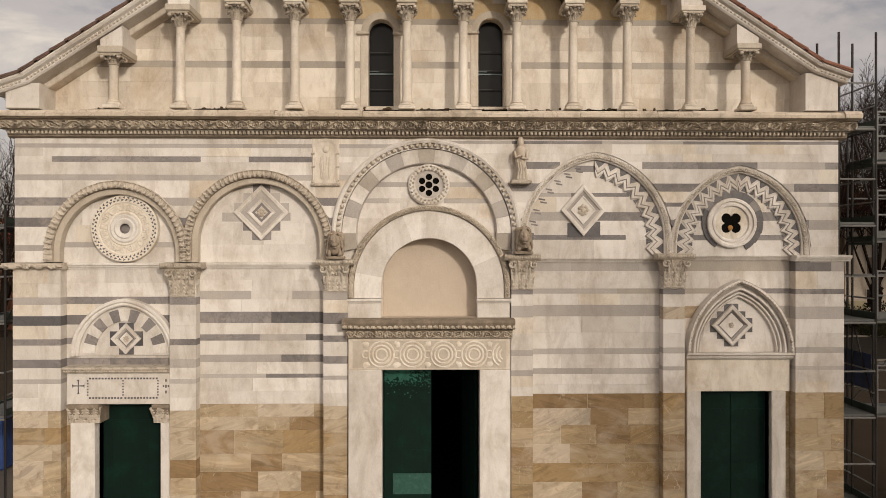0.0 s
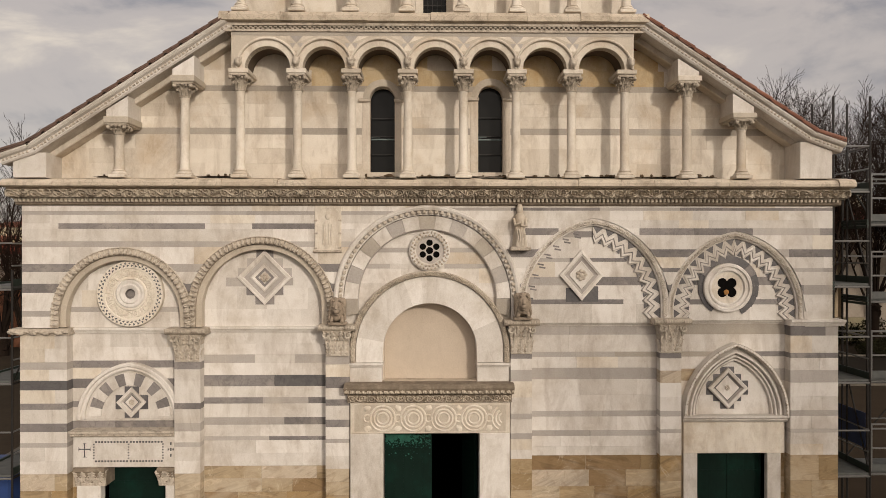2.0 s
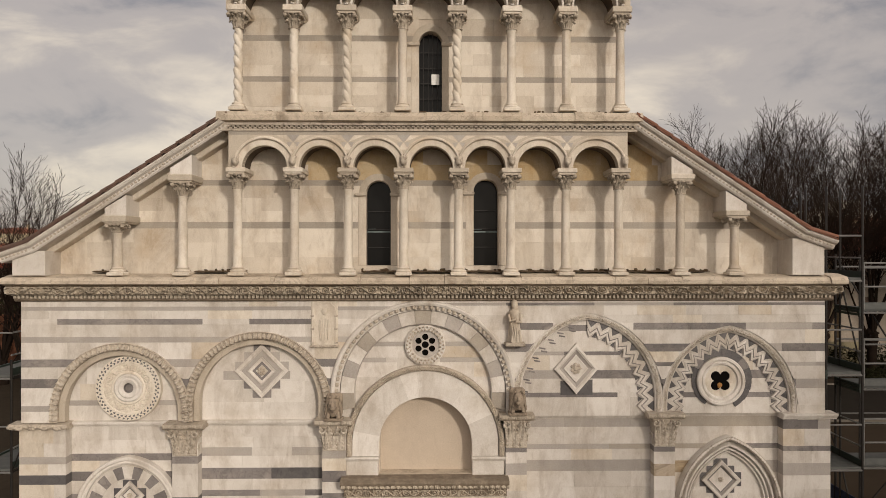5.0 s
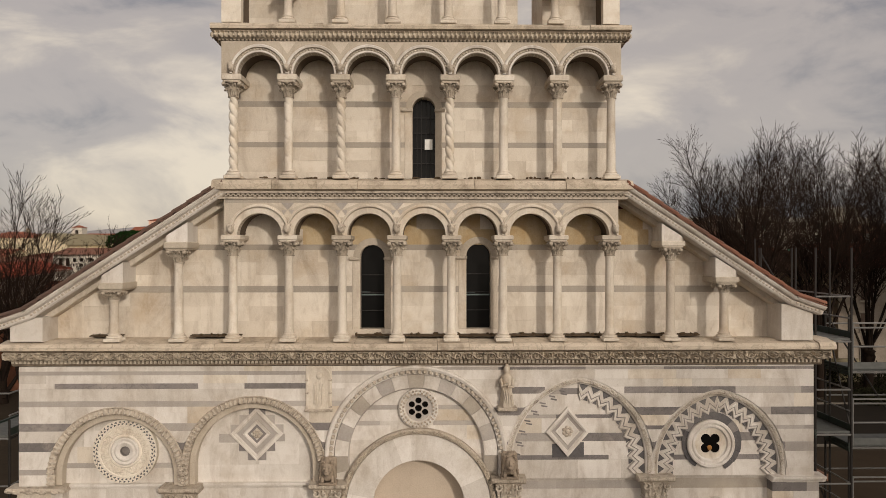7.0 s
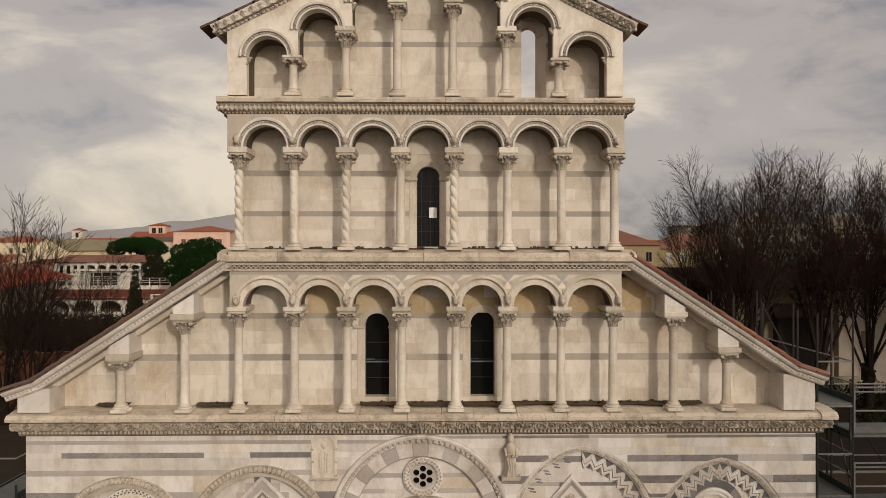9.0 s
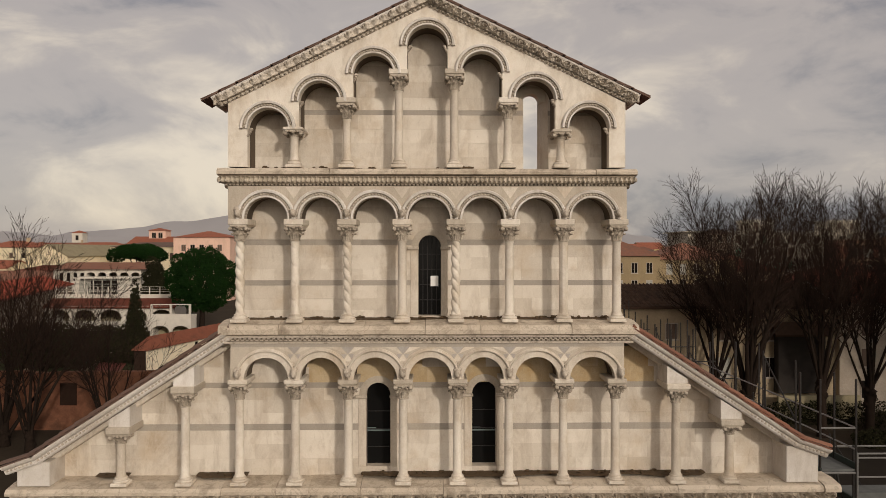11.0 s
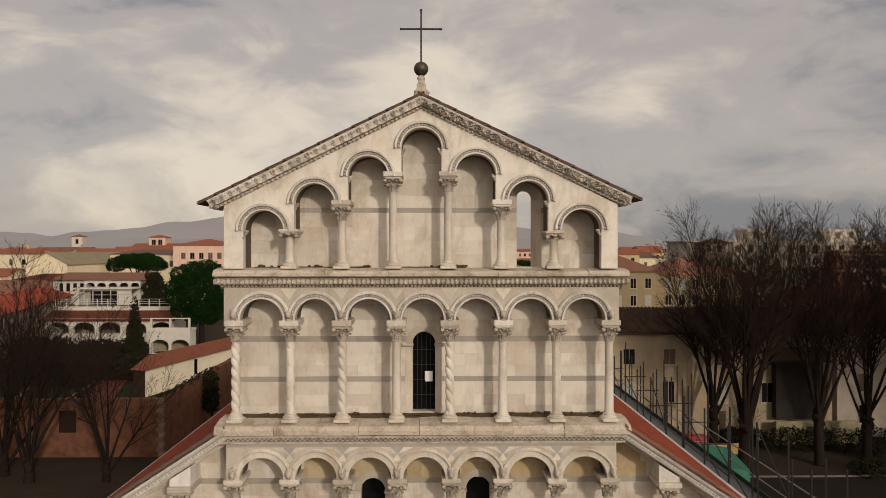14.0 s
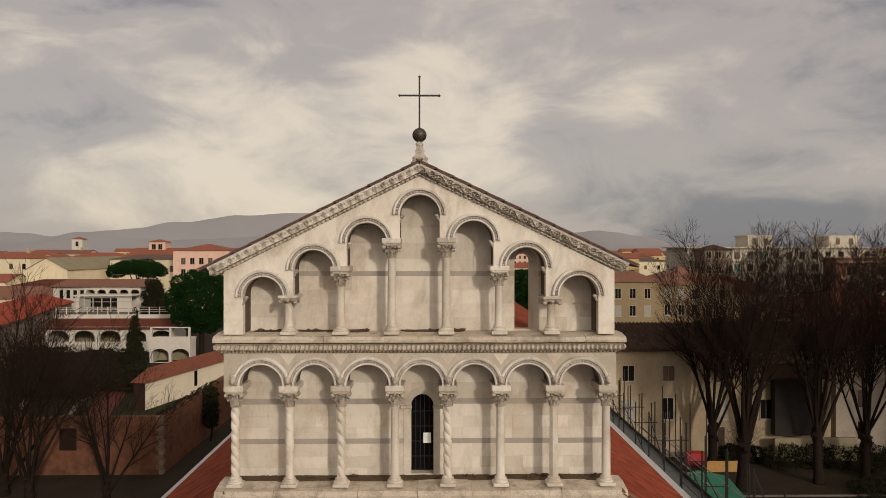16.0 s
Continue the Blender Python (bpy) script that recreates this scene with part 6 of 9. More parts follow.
def reliefs():
    t = thing("relief_slab", "pale marble relief slab in a narrow round-headed frame", "relief")
    part("slab", M().rbox(-2.34, -1.78, YP - 0.014, YP + 0.02, 7.45, 8.40, 0.008), CREAM, t)
    part("frame", M().sweep(arch_path(-2.06, 8.12, 0.21, None, 14, 0.66), [(0, YP), (0, YP - 0.03), (0.05, YP - 0.035), (0.05, YP)]), CREAM, t, "", 30)
    m = M().blob((-2.06, YP - 0.012, 7.78), (0.13, 0.022, 0.30), 16, 0.25, 8).blob((-2.06, YP - 0.014, 8.16), (0.065, 0.024, 0.075), 12, 0.2, 2)
    for k in range(4):
        m.tube([(-2.15 + 0.06 * k, YP - 0.026, 8.0), (-2.13 + 0.045 * k, YP - 0.034, 7.8), (-2.16 + 0.06 * k, YP - 0.026, 7.56)], 0.012, 6)
    part("raised_shape", m, CREAM, t, "worn low raised shape", 60)
    part("ledge", M().rbox(-2.36, -1.76, YP - 0.06, YP, 7.40, 7.46, 0.012), CARVED, t)
    for x in (-2.31, -1.81):
        part("colonnette", M().tube([(x, YP - 0.015, 7.47), (x, YP - 0.015, 8.05)], 0.022, 8), CREAM, t)
        for z in (7.48, 7.78, 8.05):
            part("collar", M().rbox(x - 0.035, x + 0.035, YP - 0.05, YP, z, z + 0.04, 0.008), CARVED, t)
    m, n = M(), 28
    prof = [(7.52, 0.165), (7.56, 0.17), (7.66, 0.155), (7.80, 0.135), (7.92, 0.125), (8.02, 0.13), (8.10, 0.145), (8.16, 0.14), (8.20, 0.09), (8.225, 0.06), (8.25, 0.075), (8.30, 0.086), (8.35, 0.082), (8.40, 0.05), (8.415, 0.005)]
    vs = []
    for z, r in prof:
        fold = 0.16 * max(0, min(1, (8.08 - z) / 0.35))
        for i in range(n):
            a = math.tau * i / n
            rr = r * (1 + fold * math.cos(6 * a + 5 * (z - 7.5)) + 0.04 * math.sin(11 * a + 9 * z))
            vs.append((1.95 + rr * math.cos(a) * 0.82, YP - 0.09 + rr * math.sin(a), z))
    m.add(vs, [(j * n + i, j * n + (i + 1) % n, (j + 1) * n + (i + 1) % n, (j + 1) * n + i) for j in range(len(prof) - 1) for i in range(n)])
    m.tube([(1.82, YP - 0.14, 8.10), (1.84, YP - 0.24, 7.97), (1.96, YP - 0.25, 8.02)], 0.035, 7, 0.025)
    m.tube([(2.08, YP - 0.14, 8.10), (2.07, YP - 0.23, 7.95), (1.95, YP - 0.25, 7.96)], 0.035, 7, 0.025)
    for k in range(4):
        m.tube([(1.86 + 0.06 * k, YP - 0.22, 7.93 - 0.05 * k), (1.90 + 0.045 * k, YP - 0.25, 7.72), (1.86 + 0.06 * k, YP - 0.25, 7.54)], 0.016, 5, 0.012)
    tagged(part("statue", m, CREAM, None, "small weathered draped marble statue on a ledge", 60), category="statue")
    m = M().rbox(1.74, 2.16, YP - 0.26, YP, 7.44, 7.52, 0.015)
    tagged(part("ledge", m, CARVED, None, "small carved marble ledge under the statue"), category="ledge", kind="structure")


reliefs()


# ---- portals ----
def door_leaf(name, parent, x0, x1, z0, z1, y, planks, panels=False):
    """A plank door leaf with studs."""
    leaf_ = part(name, M().box(x0, x1, y + 0.02, y + 0.06, z0, z1), DOOR, parent, "dark green painted boards")
    w = (x1 - x0) / planks
    for i in range(planks):
        part("plank", M().block(x0 + i * w + 0.0003, x0 + (i + 1) * w - 0.0003, y + 0.0006 * (i % 2), y + 0.022, z0, z1, 0.001), DOOR, leaf_)
    for z in (z0 + 0.5, z1 - 0.45, (z0 + z1) / 2):
        s = M().box(x0 + 0.06, x1 - 0.06, y - 0.008, y + 0.004, z - 0.025, z + 0.025)
        for k in range(6):
            s.blob((x0 + 0.12 + k * (x1 - x0 - 0.24) / 5, y - 0.01, z), (0.014, 0.01, 0.014), 6)
        part("iron_strap", s, DOOR, leaf_)
    return leaf_


def middle_portal():
    t = tagged(thing("portal_middle", "main portal of white marble with carved lintel and round lunette", "portal"), kind="structure")
    for x0, x1 in ((-1.59, -0.90), (1.11, 1.745)):
        part("jamb", M().block(x0, x1, -0.22, 0.40, -0.1, 3.62, 0.012), WHITE, t)
    part("lintel", M().block(-1.59, 1.745, -0.22, 0.40, 3.62, 4.27, 0.012), CREAM, t, "lintel with carved linked circles")
    m = M()

    def torus(cx, cz, r, s):
        pts = [(cx + r * math.cos(math.tau * i / 22), -0.222, cz + r * math.sin(math.tau * i / 22)) for i in range(23)]
        m.tube(pts, s, 5)
    for i in range(5):
        cx = -0.91 + i * 0.635
        for r, s in ((0.262, 0.024), (0.185, 0.026), (0.115, 0.022)):
            if cx + r < 1.74:
                torus(cx, 3.94, r, s)
            else:
                m.tube([(cx + r * math.cos(2.1 + 2.1 * k / 10), -0.222, 3.94 + r * math.sin(2.1 + 2.1 * k / 10)) for k in range(11)], s, 5)
        torus(cx - 0.318, 3.94, 0.075, 0.022)
        for sz in (-1, 1):
            m.blob((cx - 0.318, -0.222, 3.94 + sz * 0.21), (0.07, 0.016, 0.06), 8, 0.8, i + sz)
    part("ground", M().box(-1.50, 1.66, -0.2225, -0.20, 3.665, 4.22), SPAN, t, "beige ground of the lintel carving")
    tagged(part("circle_carving", m, CREAM, t, "linked carved circles", 60), kind="stuff")
    part("frieze", M().run(-1.64, 1.78, [(0, 4.27), (-0.24, 4.27), (-0.27, 4.30), (-0.27, 4.42), (-0.31, 4.45), (0, 4.46)]), CRUST_SHADE, t)
    tagged(part("leaf_carving", relief(straight(-1.63, 4.27, 1.77, 4.27), 0.012, 0.165, -0.262, scrollwork(0.20, 0.145, 0.055, 2), 0.009, 14), FRIEZE, t, "leaf scrolls", 60), kind="stuff")
    part("cornice", M().run(-1.70, 1.82, [(0, 4.46), (-0.33, 4.46), (-0.34, 4.50), (-0.40, 4.53), (-0.44, 4.60), (-0.44, 4.645), (-0.36, 4.675), (0, 4.685)]), CRUST_SHADE, t)
    tagged(part("leaf_row", relief(straight(-1.70, 4.46, 1.82, 4.46), 0.02, 0.15, -0.385, leaf_row(0.115, 0.075, 6, 0.0, 3.0, 0.42), 0.010, 12), FRIEZE, t, "row of carved leaves", 60), kind="stuff")
    for x0, x1 in ((-1.61, -0.93), (1.065, 1.745)):
        part("impost", M().block(x0, x1, -0.11, 0.345, 4.68, 5.00, 0.01), WHITE, t)
        part("impost_moulding", M().run(x0 - 0.01, x1 + 0.02, [(0.345, 4.99), (-0.13, 4.99), (-0.15, 5.02), (-0.17, 5.04), (-0.17, 5.08), (0.345, 5.09)]), WHITE, t)
    cx, cz = 0.07, 5.34
    part("tympanum", M().prism([(x, z) for x, z, _, _ in arch_path(cx, cz, 1.0, None, 30, 0.66)][::-1], 0.30, 0.345), PLASTER, t, "smooth beige plaster lunette")
    part("lunette_sill", M().block(-0.93, 1.065, -0.05, 0.345, 4.5, 4.69, 0.01), SLAB, t)
    n = 13
    path = arch_path(cx, cz, 0.99, None, 52, 0.25)
    for i in range(n):
        a, b = max(0, round(i * (len(path) - 1) / n)), round((i + 1) * (len(path) - 1) / n)
        seg = path[a:b + 1]
        part("voussoir", M().sweep(seg, [(0, 0.345), (0, -0.105), (0.008, -0.11), (0.55, -0.11), (0.56, -0.105), (0.56, 0.12)]), WHITE, t, "", 25)
    ring = arch_path(cx, cz, 1.56, None, 48, 0.25)
    part("arch_ring", M().sweep(ring, [(0, 0.1), (0, -0.14), (0.02, -0.165), (0.09, -0.175), (0.115, -0.15), (0.115, 0.1)]), CARVED, t, "", 30)
    tagged(part("bead_carving", relief(ring, 0.008, 0.108, -0.150, scrollwork(0.085, 0.09, 0.06, 9), 0.009, 10), FRIEZE, t, "", 60), kind="stuff")
    d = thing("double_door", "dark green double door, one leaf closed, one open", "door")
    c = door_leaf("closed_leaf", d, -0.90, 0.115, 0.02, 3.615, 0.30, 5)
    kick = M().box(-0.70, 0.11, 0.288, 0.30, 0.9, 1.34)
    for i in range(15):
        for z in (1.31, 1.22, 1.13):
            if (i * 7 + int(z * 100)) % 5:
                kick.blob((-0.675 + i * 0.055, 0.287, z), (0.009, 0.006, 0.009), 6)
    part("metal_sheet", kick, stone("worn_green_sheet", (0.006, 0.04, 0.03), (0.022, 0.085, 0.062), stain=(0.07, 0.15, 0.12), amount=0.6, patch=9, rough=0.5), c, "worn pale green metal sheet")
    q = random.Random(8)
    spots = M()
    for _ in range(520):
        px, pz = q.uniform(-0.87, 0.09), 3.59 - abs(q.gauss(0, 0.20))
        r = q.uniform(0.004, 0.020) * (2.4 if pz > 3.3 and px < -0.35 else 1.0)
        n = 7
        spots.prism([(px + r * q.uniform(0.5, 1.3) * math.cos(math.tau * i / n), pz + r * q.uniform(0.5, 1.1) * math.sin(math.tau * i / n)) for i in range(n)], 0.297 - 0.00001 * _, 0.302)
    tagged(part("worn_paint", spots, stone("worn_bright_green_paint", (0.005, 0.05, 0.034), (0.012, 0.12, 0.08), stain=(0.02, 0.19, 0.13), amount=0.7, patch=4, spread=0.2, rough=0.6, island=True), c, "flaking brighter green paint"), kind="stuff")
    op = door_leaf("open_leaf", d, 0.0, 0.98, 0.02, 3.60, 0.0, 5)
    op.matrix_basis = pose(1.10, 0.36, 0, 0, 0, 180 - 76)


middle_portal()


def left_portal():
    t = tagged(thing("portal_left", "side portal with an inlaid lintel and a striped round lunette", "portal"), kind="structure")
    for x0, x1 in ((-7.30, -6.80), (-5.46, -5.262)):
        part("jamb", M().block(x0, x1, -0.10, 0.40, -0.1, 2.54, 0.012), WHITE, t)
    for x0, x1, s in ((-7.33, -6.68, 1), (-5.60, -5.25, -1)):
        part("capital_core", M().run(x0, x1, [(0.3, 2.53), (-0.10, 2.53), (-0.11, 2.60), (-0.17, 2.82), (-0.2, 2.85), (-0.2, 2.92), (0.3, 2.92)]), CRUST_SHADE, t)
        m = relief(straight(x0 + 0.01, 2.535, x1 - 0.01, 2.535), 0.0, 0.325, -0.108, acanthus(0.17, 0.07, x0, 0.07), 0.008, 36)
        m.v = [(a + s * 0.05 * (max(0, c - 2.53) / 0.33) * (1 if (a - (x0 + x1) / 2) * s > 0 else 0), b, c) for a, b, c in m.v]
        part("leaf_capital", m, CARVED, t, "leaf-carved capital under the lintel", 50)
    part("lintel", M().block(-7.36, -5.255, -0.13, 0.40, 2.92, 3.56, 0.012), WHITE, t, "lintel inlaid with small dark stones")
    m = M()
    for x0, x1 in ((-6.92, -6.22), (-6.20, -5.50)):
        for i in range(11):
            xx = x0 + (i + 0.3) * (x1 - x0) / 11
            for z in (3.05, 3.45):
                m.box(xx, xx + 0.04, -0.134, -0.12, z - 0.018, z + 0.018)
    for x in (-6.93, -6.21, -5.50):
        for i in range(6):
            m.box(x - 0.016, x + 0.016, -0.134, -0.12, 3.10 + i * 0.058, 3.125 + i * 0.058)
    cx = -7.12
    for dx, dz in ((1, 0), (-1, 0), (0, 1), (0, -1)):
        px, pz = -dz, dx
        e = 0.17 if dz < 0 else 0.125
        m.prism([(cx + px * 0.008, 3.30 + pz * 0.008), (cx - px * 0.008, 3.30 - pz * 0.008), (cx + dx * e - px * 0.014, 3.30 + dz * e - pz * 0.014), (cx + dx * e + px * 0.014, 3.30 + dz * e + pz * 0.014)], -0.134, -0.12)
        for sd in (-1, 1):
            m.prism([(cx + dx * (e - 0.03), 3.30 + dz * (e - 0.03)), (cx + dx * e + sd * px * 0.042, 3.30 + dz * e + sd * pz * 0.042), (cx + dx * (e - 0.008), 3.30 + dz * (e - 0.008))][::sd], -0.1345, -0.12)
    for i in range(3):
        m.box(-5.40 + i * 0.05, -5.37 + i * 0.05, -0.134, -0.12, 3.27, 3.31)
        m.box(-5.35, -5.32, -0.134, -0.12, 3.14 + i * 0.12, 3.20 + i * 0.12)
    tagged(part("inlay", m, DARK, t, "cross and dashed borders of small dark stones"), kind="stuff")
    m = M().run(-7.40, -5.25, [(0.2, 3.56), (-0.15, 3.56), (-0.18, 3.59), (-0.18, 3.62), (-0.23, 3.65), (-0.23, 3.69), (0.2, 3.70)])
    for i in range(42):
        m.rbox(-7.38 + i * 0.0505, -7.352 + i * 0.0505, -0.205, -0.17, 3.585, 3.63, 0.006)
    part("lintel_moulding", m, CARVED, t)
    # lunette
    cx, cz = -6.235, 3.90
    part("lunette_ground", M().prism([(x, z) for x, z, _, _ in arch_path(cx, cz, 1.02, 1.12, 30)][::-1], 0.02, YB + 0.02), WHITE, t)
    part("arch_ring", M().sweep(arch_path(cx, cz, 0.93, 1.03, 36), [(0, 0.05), (0, -0.04), (0.03, -0.06), (0.07, -0.05), (0.09, -0.085), (0.14, -0.09), (0.155, -0.07), (0.155, 0.1)]), WHITE, t, "", 30)
    n = 13
    path = arch_path(cx, cz + 0.06, 0.60, 0.66, 52)
    for i in range(n):
        seg = path[round(i * (len(path) - 1) / n): round((i + 1) * (len(path) - 1) / n) + 1]
        part("voussoir", M().sweep(seg, [(0, 0.05), (0, -0.006), (0.25, -0.006), (0.25, 0.05)]), GREY if i % 2 else WHITE, t)
    lozenge(-6.20, 4.25, 0.31, 0.32, 0.015, "small diamond panel on a dark stepped cross in the lunette", [(-0.34, 0.34, -0.15, 0.15, DARK), (-0.15, 0.15, 0.152, 0.33, DARK), (-0.15, 0.15, -0.33, -0.152, DARK)],
            [(1.0, 0.72, 0.05, 0.05, WHITE), (0.72, 0.60, 0.03, 0.0, WHITE), (0.60, 0.45, 0.01, 0.0, LGREY)], 0.06)
    d = thing("door", "dark green wooden side door, closed", "door")
    door_leaf("leaf", d, -6.80, -5.46, 0.02, 2.93, 0.30, 7)


left_portal()


def right_portal():
    t = tagged(thing("portal_right", "side portal with plain marble lintel and pointed moulded lunette", "portal"), kind="structure")
    for x0, x1 in ((5.47, 5.767), (7.262, 7.56)):
        part("jamb", M().block(x0, x1, -0.02, 0.40, -0.1, 3.12, 0.012), WHITE, t)
    part("lintel", M().block(5.47, 7.64, -0.02, 0.40, 3.12, 3.79, 0.012), CREAM, t)
    part("sill_moulding", M().run(5.44, 7.69, [(0.2, 3.79), (-0.04, 3.79), (-0.07, 3.82), (-0.09, 3.84), (-0.09, 3.87), (-0.14, 3.90), (-0.14, 3.935), (0.2, 3.94)]), WHITE, t)
    cx, cz = 6.575, 3.94
    part("lunette_ground", M().prism([(x, z) for x, z, _, _ in arch_path(cx, cz, 1.05, 1.46, 30)][::-1], YB - 0.012, YB + 0.02), WHITE, t)
    for a, h, prof in ((1.05, 1.46, [(0, YB), (0, -0.10), (0.022, -0.135), (0.056, -0.135), (0.075, -0.10), (0.075, YB)]),
                       (0.925, 1.30, [(0, YB), (0, -0.03), (0.02, -0.075), (0.055, -0.075), (0.075, -0.03), (0.10, 0.03), (0.15, 0.055), (0.152, YB)]),
                       (0.85, 1.215, [(0, YB), (0, 0.02), (0.02, -0.025), (0.05, -0.025), (0.07, 0.035), (0.085, YB)]),
                       (0.785, 1.14, [(0, YB), (0, 0.045), (0.02, 0.015), (0.05, 0.015), (0.065, 0.06), (0.075, YB)])):
        part("arch_ring", M().sweep(arch_path(cx, cz, a, h, 40), prof), WHITE, t, "", 40)
    tagged(part("bead_carving", relief(arch_path(cx, cz, 1.05, 1.46, 40), 0.004, 0.072, -0.118, leaf_row(0.07, 0.035, 3, 0.0, 2.0), 0.011, 7), LEAFM, t, "", 60), kind="stuff")
    # pale grey innermost frame also colours in the recess's inner shadow
    lozenge(6.445, 4.50, 0.43, 0.44, YB - 0.02, "diamond panel on a dark stepped cross in the lunette", [(-0.45, 0.45, -0.15, 0.15, DARK), (-0.30, 0.30, 0.152, 0.29, DARK), (-0.30, 0.30, -0.29, -0.152, DARK), (-0.15, 0.15, 0.292, 0.45, DARK), (-0.15, 0.15, -0.45, -0.292, DARK)],
            [(1.0, 0.93, 0.075, 0.09, WHITE), (0.93, 0.77, 0.085, 0.075, WHITE), (0.77, 0.60, 0.05, -0.015, LGREY)], 0.06)
    d = thing("double_door", "dark green wooden side door of two closed leaves", "door")
    door_leaf("leaf", d, 5.767, 6.512, 0.02, 3.115, 0.28, 4)
    door_leaf("leaf", d, 6.518, 7.262, 0.02, 3.115, 0.28, 4)


right_portal()


# ---- body of the church ----
BACK = 46.0
CHURCH_TILE = stone("bright_terracotta_tile", (0.13, 0.026, 0.013), (0.31, 0.068, 0.032), stain=(0.10, 0.05, 0.03), amount=0.5, spread=0.6, rough=0.85, island=True, spec=0.15)


def coppi(m, x0, x1, z_at, y0, y1, step=0.23, length=0.42, across=True):
    """Rows of curved clay tiles on a slope that falls along x; z_at(x) is its height."""
    s = 1 if z_at(x0) > z_at(x1) else -1
    xa, xb = (x0, x1) if s > 0 else (x1, x0)
    n = int(abs(xb - xa) / (length * 0.86))
    rows = int((y1 - y0) / step)
    q = random.Random(int(abs(x0) * 100))
    for r in range(rows):
        y = y0 + (r + 0.5) * step
        for i in range(n):
            u, v = xa + (xb - xa) * i / n, xa + (xb - xa) * (i + 1.12) / n
            j = q.uniform(-0.008, 0.008)
            vs = []
            for x, lift, w in ((u, 0.015, 0.09), (v, 0.04, 0.115)):
                zz = z_at(x) + lift
                vs += [(x, y + j - w, zz), (x, y + j - w * 0.6, zz + 0.05), (x, y + j, zz + 0.07), (x, y + j + w * 0.6, zz + 0.05), (x, y + j + w, zz)]
            m.add(vs, [(k, k + 1, k + 6, k + 5) if s < 0 else (k + 5, k + 6, k + 1, k) for k in range(4)])
    return m


def church_body():
    side = stone("pale_side_wall", (0.42, 0.36, 0.28), (0.6, 0.53, 0.43), stain=(0.3, 0.22, 0.14), amount=0.5)
    for nm, x0, x1, ztop, lab in (("wall_aisle_left", -8.30, -7.80, 9.2, "long pale stone side wall of the left aisle"), ("wall_aisle_right", 8.0, 8.50, 9.4, "long pale stone side wall of the right aisle")):
        structure(nm, M().box(x0, x1, 0.76, BACK, -0.3, ztop), side, lab)
    for nm, x0, x1 in (("wall_nave_left", -4.10, -3.60), ("wall_nave_right", 3.85, 4.35)):
        structure(nm, M().box(x0, x1, 0.77, BACK, 8.0, 14.9), side, "pale stone clerestory wall of the nave")
    structure("wall_back", M().box(-7.8, 8.0, BACK, BACK + 0.5, -0.3, 9.2).box(-4.1, 4.35, BACK, BACK + 0.5, 9.2, 14.9), side, "pale stone back wall of the church")
    tagged(part("floor", M().box(-8.3, 8.5, 0.3, BACK, -0.2, 0.015), BLACK, None, "church floor in flat black for the unlit interior"), category="floor", kind="structure")
    zl = lambda x: 12.05 + 0.645 * (x + 4.05)
    zr = lambda x: 12.11 - 0.655 * (x - 4.45)
    for nm, x0, x1, f in (("aisle_roof_left", -7.85, -4.08, zl), ("aisle_roof_right", 4.36, 8.02, zr)):
        t = tagged(thing(nm, "red terracotta tiled roof over the side aisle", "roof"), kind="structure")
        part("roof_deck", M().add([(x0, 0.2, f(x0) - 0.03), (x1, 0.2, f(x1) - 0.03), (x1, BACK, f(x1) - 0.03), (x0, BACK, f(x0) - 0.03),
                                   (x0, 0.2, f(x0) - 0.18), (x1, 0.2, f(x1) - 0.18), (x1, BACK, f(x1) - 0.18), (x0, BACK, f(x0) - 0.18)],
                                  [(0, 1, 2, 3), (7, 6, 5, 4), (0, 4, 5, 1), (1, 5, 6, 2), (2, 6, 7, 3), (3, 7, 4, 0)]), CHURCH_TILE, t)
        tagged(part("roof_tiles", coppi(M(), x0, x1, f, 0.22, BACK), CHURCH_TILE, t, "rows of curved terracotta tiles", 60), kind="stuff")
    rz = lambda x: 16.35 - 0.36 * abs(x - 0.12)
    t = tagged(thing("nave_roof", "red terracotta tiled roof over the nave", "roof"), kind="structure")
    for x0, x1 in ((-4.02, 0.12), (0.12, 4.28)):
        part("roof_deck", M().add([(x0, 0.62, rz(x0) - 0.02), (x1, 0.62, rz(x1) - 0.02), (x1, BACK, rz(x1) - 0.02), (x0, BACK, rz(x0) - 0.02),
                                   (x0, 0.62, rz(x0) - 0.2), (x1, 0.62, rz(x1) - 0.2), (x1, BACK, rz(x1) - 0.2), (x0, BACK, rz(x0) - 0.2)],
                                  [(0, 1, 2, 3), (7, 6, 5, 4), (0, 4, 5, 1), (1, 5, 6, 2), (2, 6, 7, 3), (3, 7, 4, 0)]), CHURCH_TILE, t)
        tagged(part("roof_tiles", coppi(M(), x0, x1, rz, 0.64, BACK), CHURCH_TILE, t, "rows of curved terracotta tiles", 60), kind="stuff")
    # zinc-covered eaves beside the tiles
    zinc = plain("grey_zinc", (0.55, 0.535, 0.52), 0.6, 0.1)
    for nm, x0, x1, z0, z1 in (("eaves_gutter", 8.0, 8.98, 9.62, 9.20), ("eaves_gutter", -7.83, -8.60, 9.50, 9.15)):
        m = M().add([(x0, 0.9, z0), (x1, 0.9, z1), (x1, BACK, z1), (x0, BACK, z0), (x0, 0.9, z0 - 0.3), (x1, 0.9, z1 - 0.12), (x1, BACK, z1 - 0.12), (x0, BACK, z0 - 0.3)],
                    [(0, 1, 2, 3), (7, 6, 5, 4), (0, 4, 5, 1), (1, 5, 6, 2), (2, 6, 7, 3), (3, 7, 4, 0)])
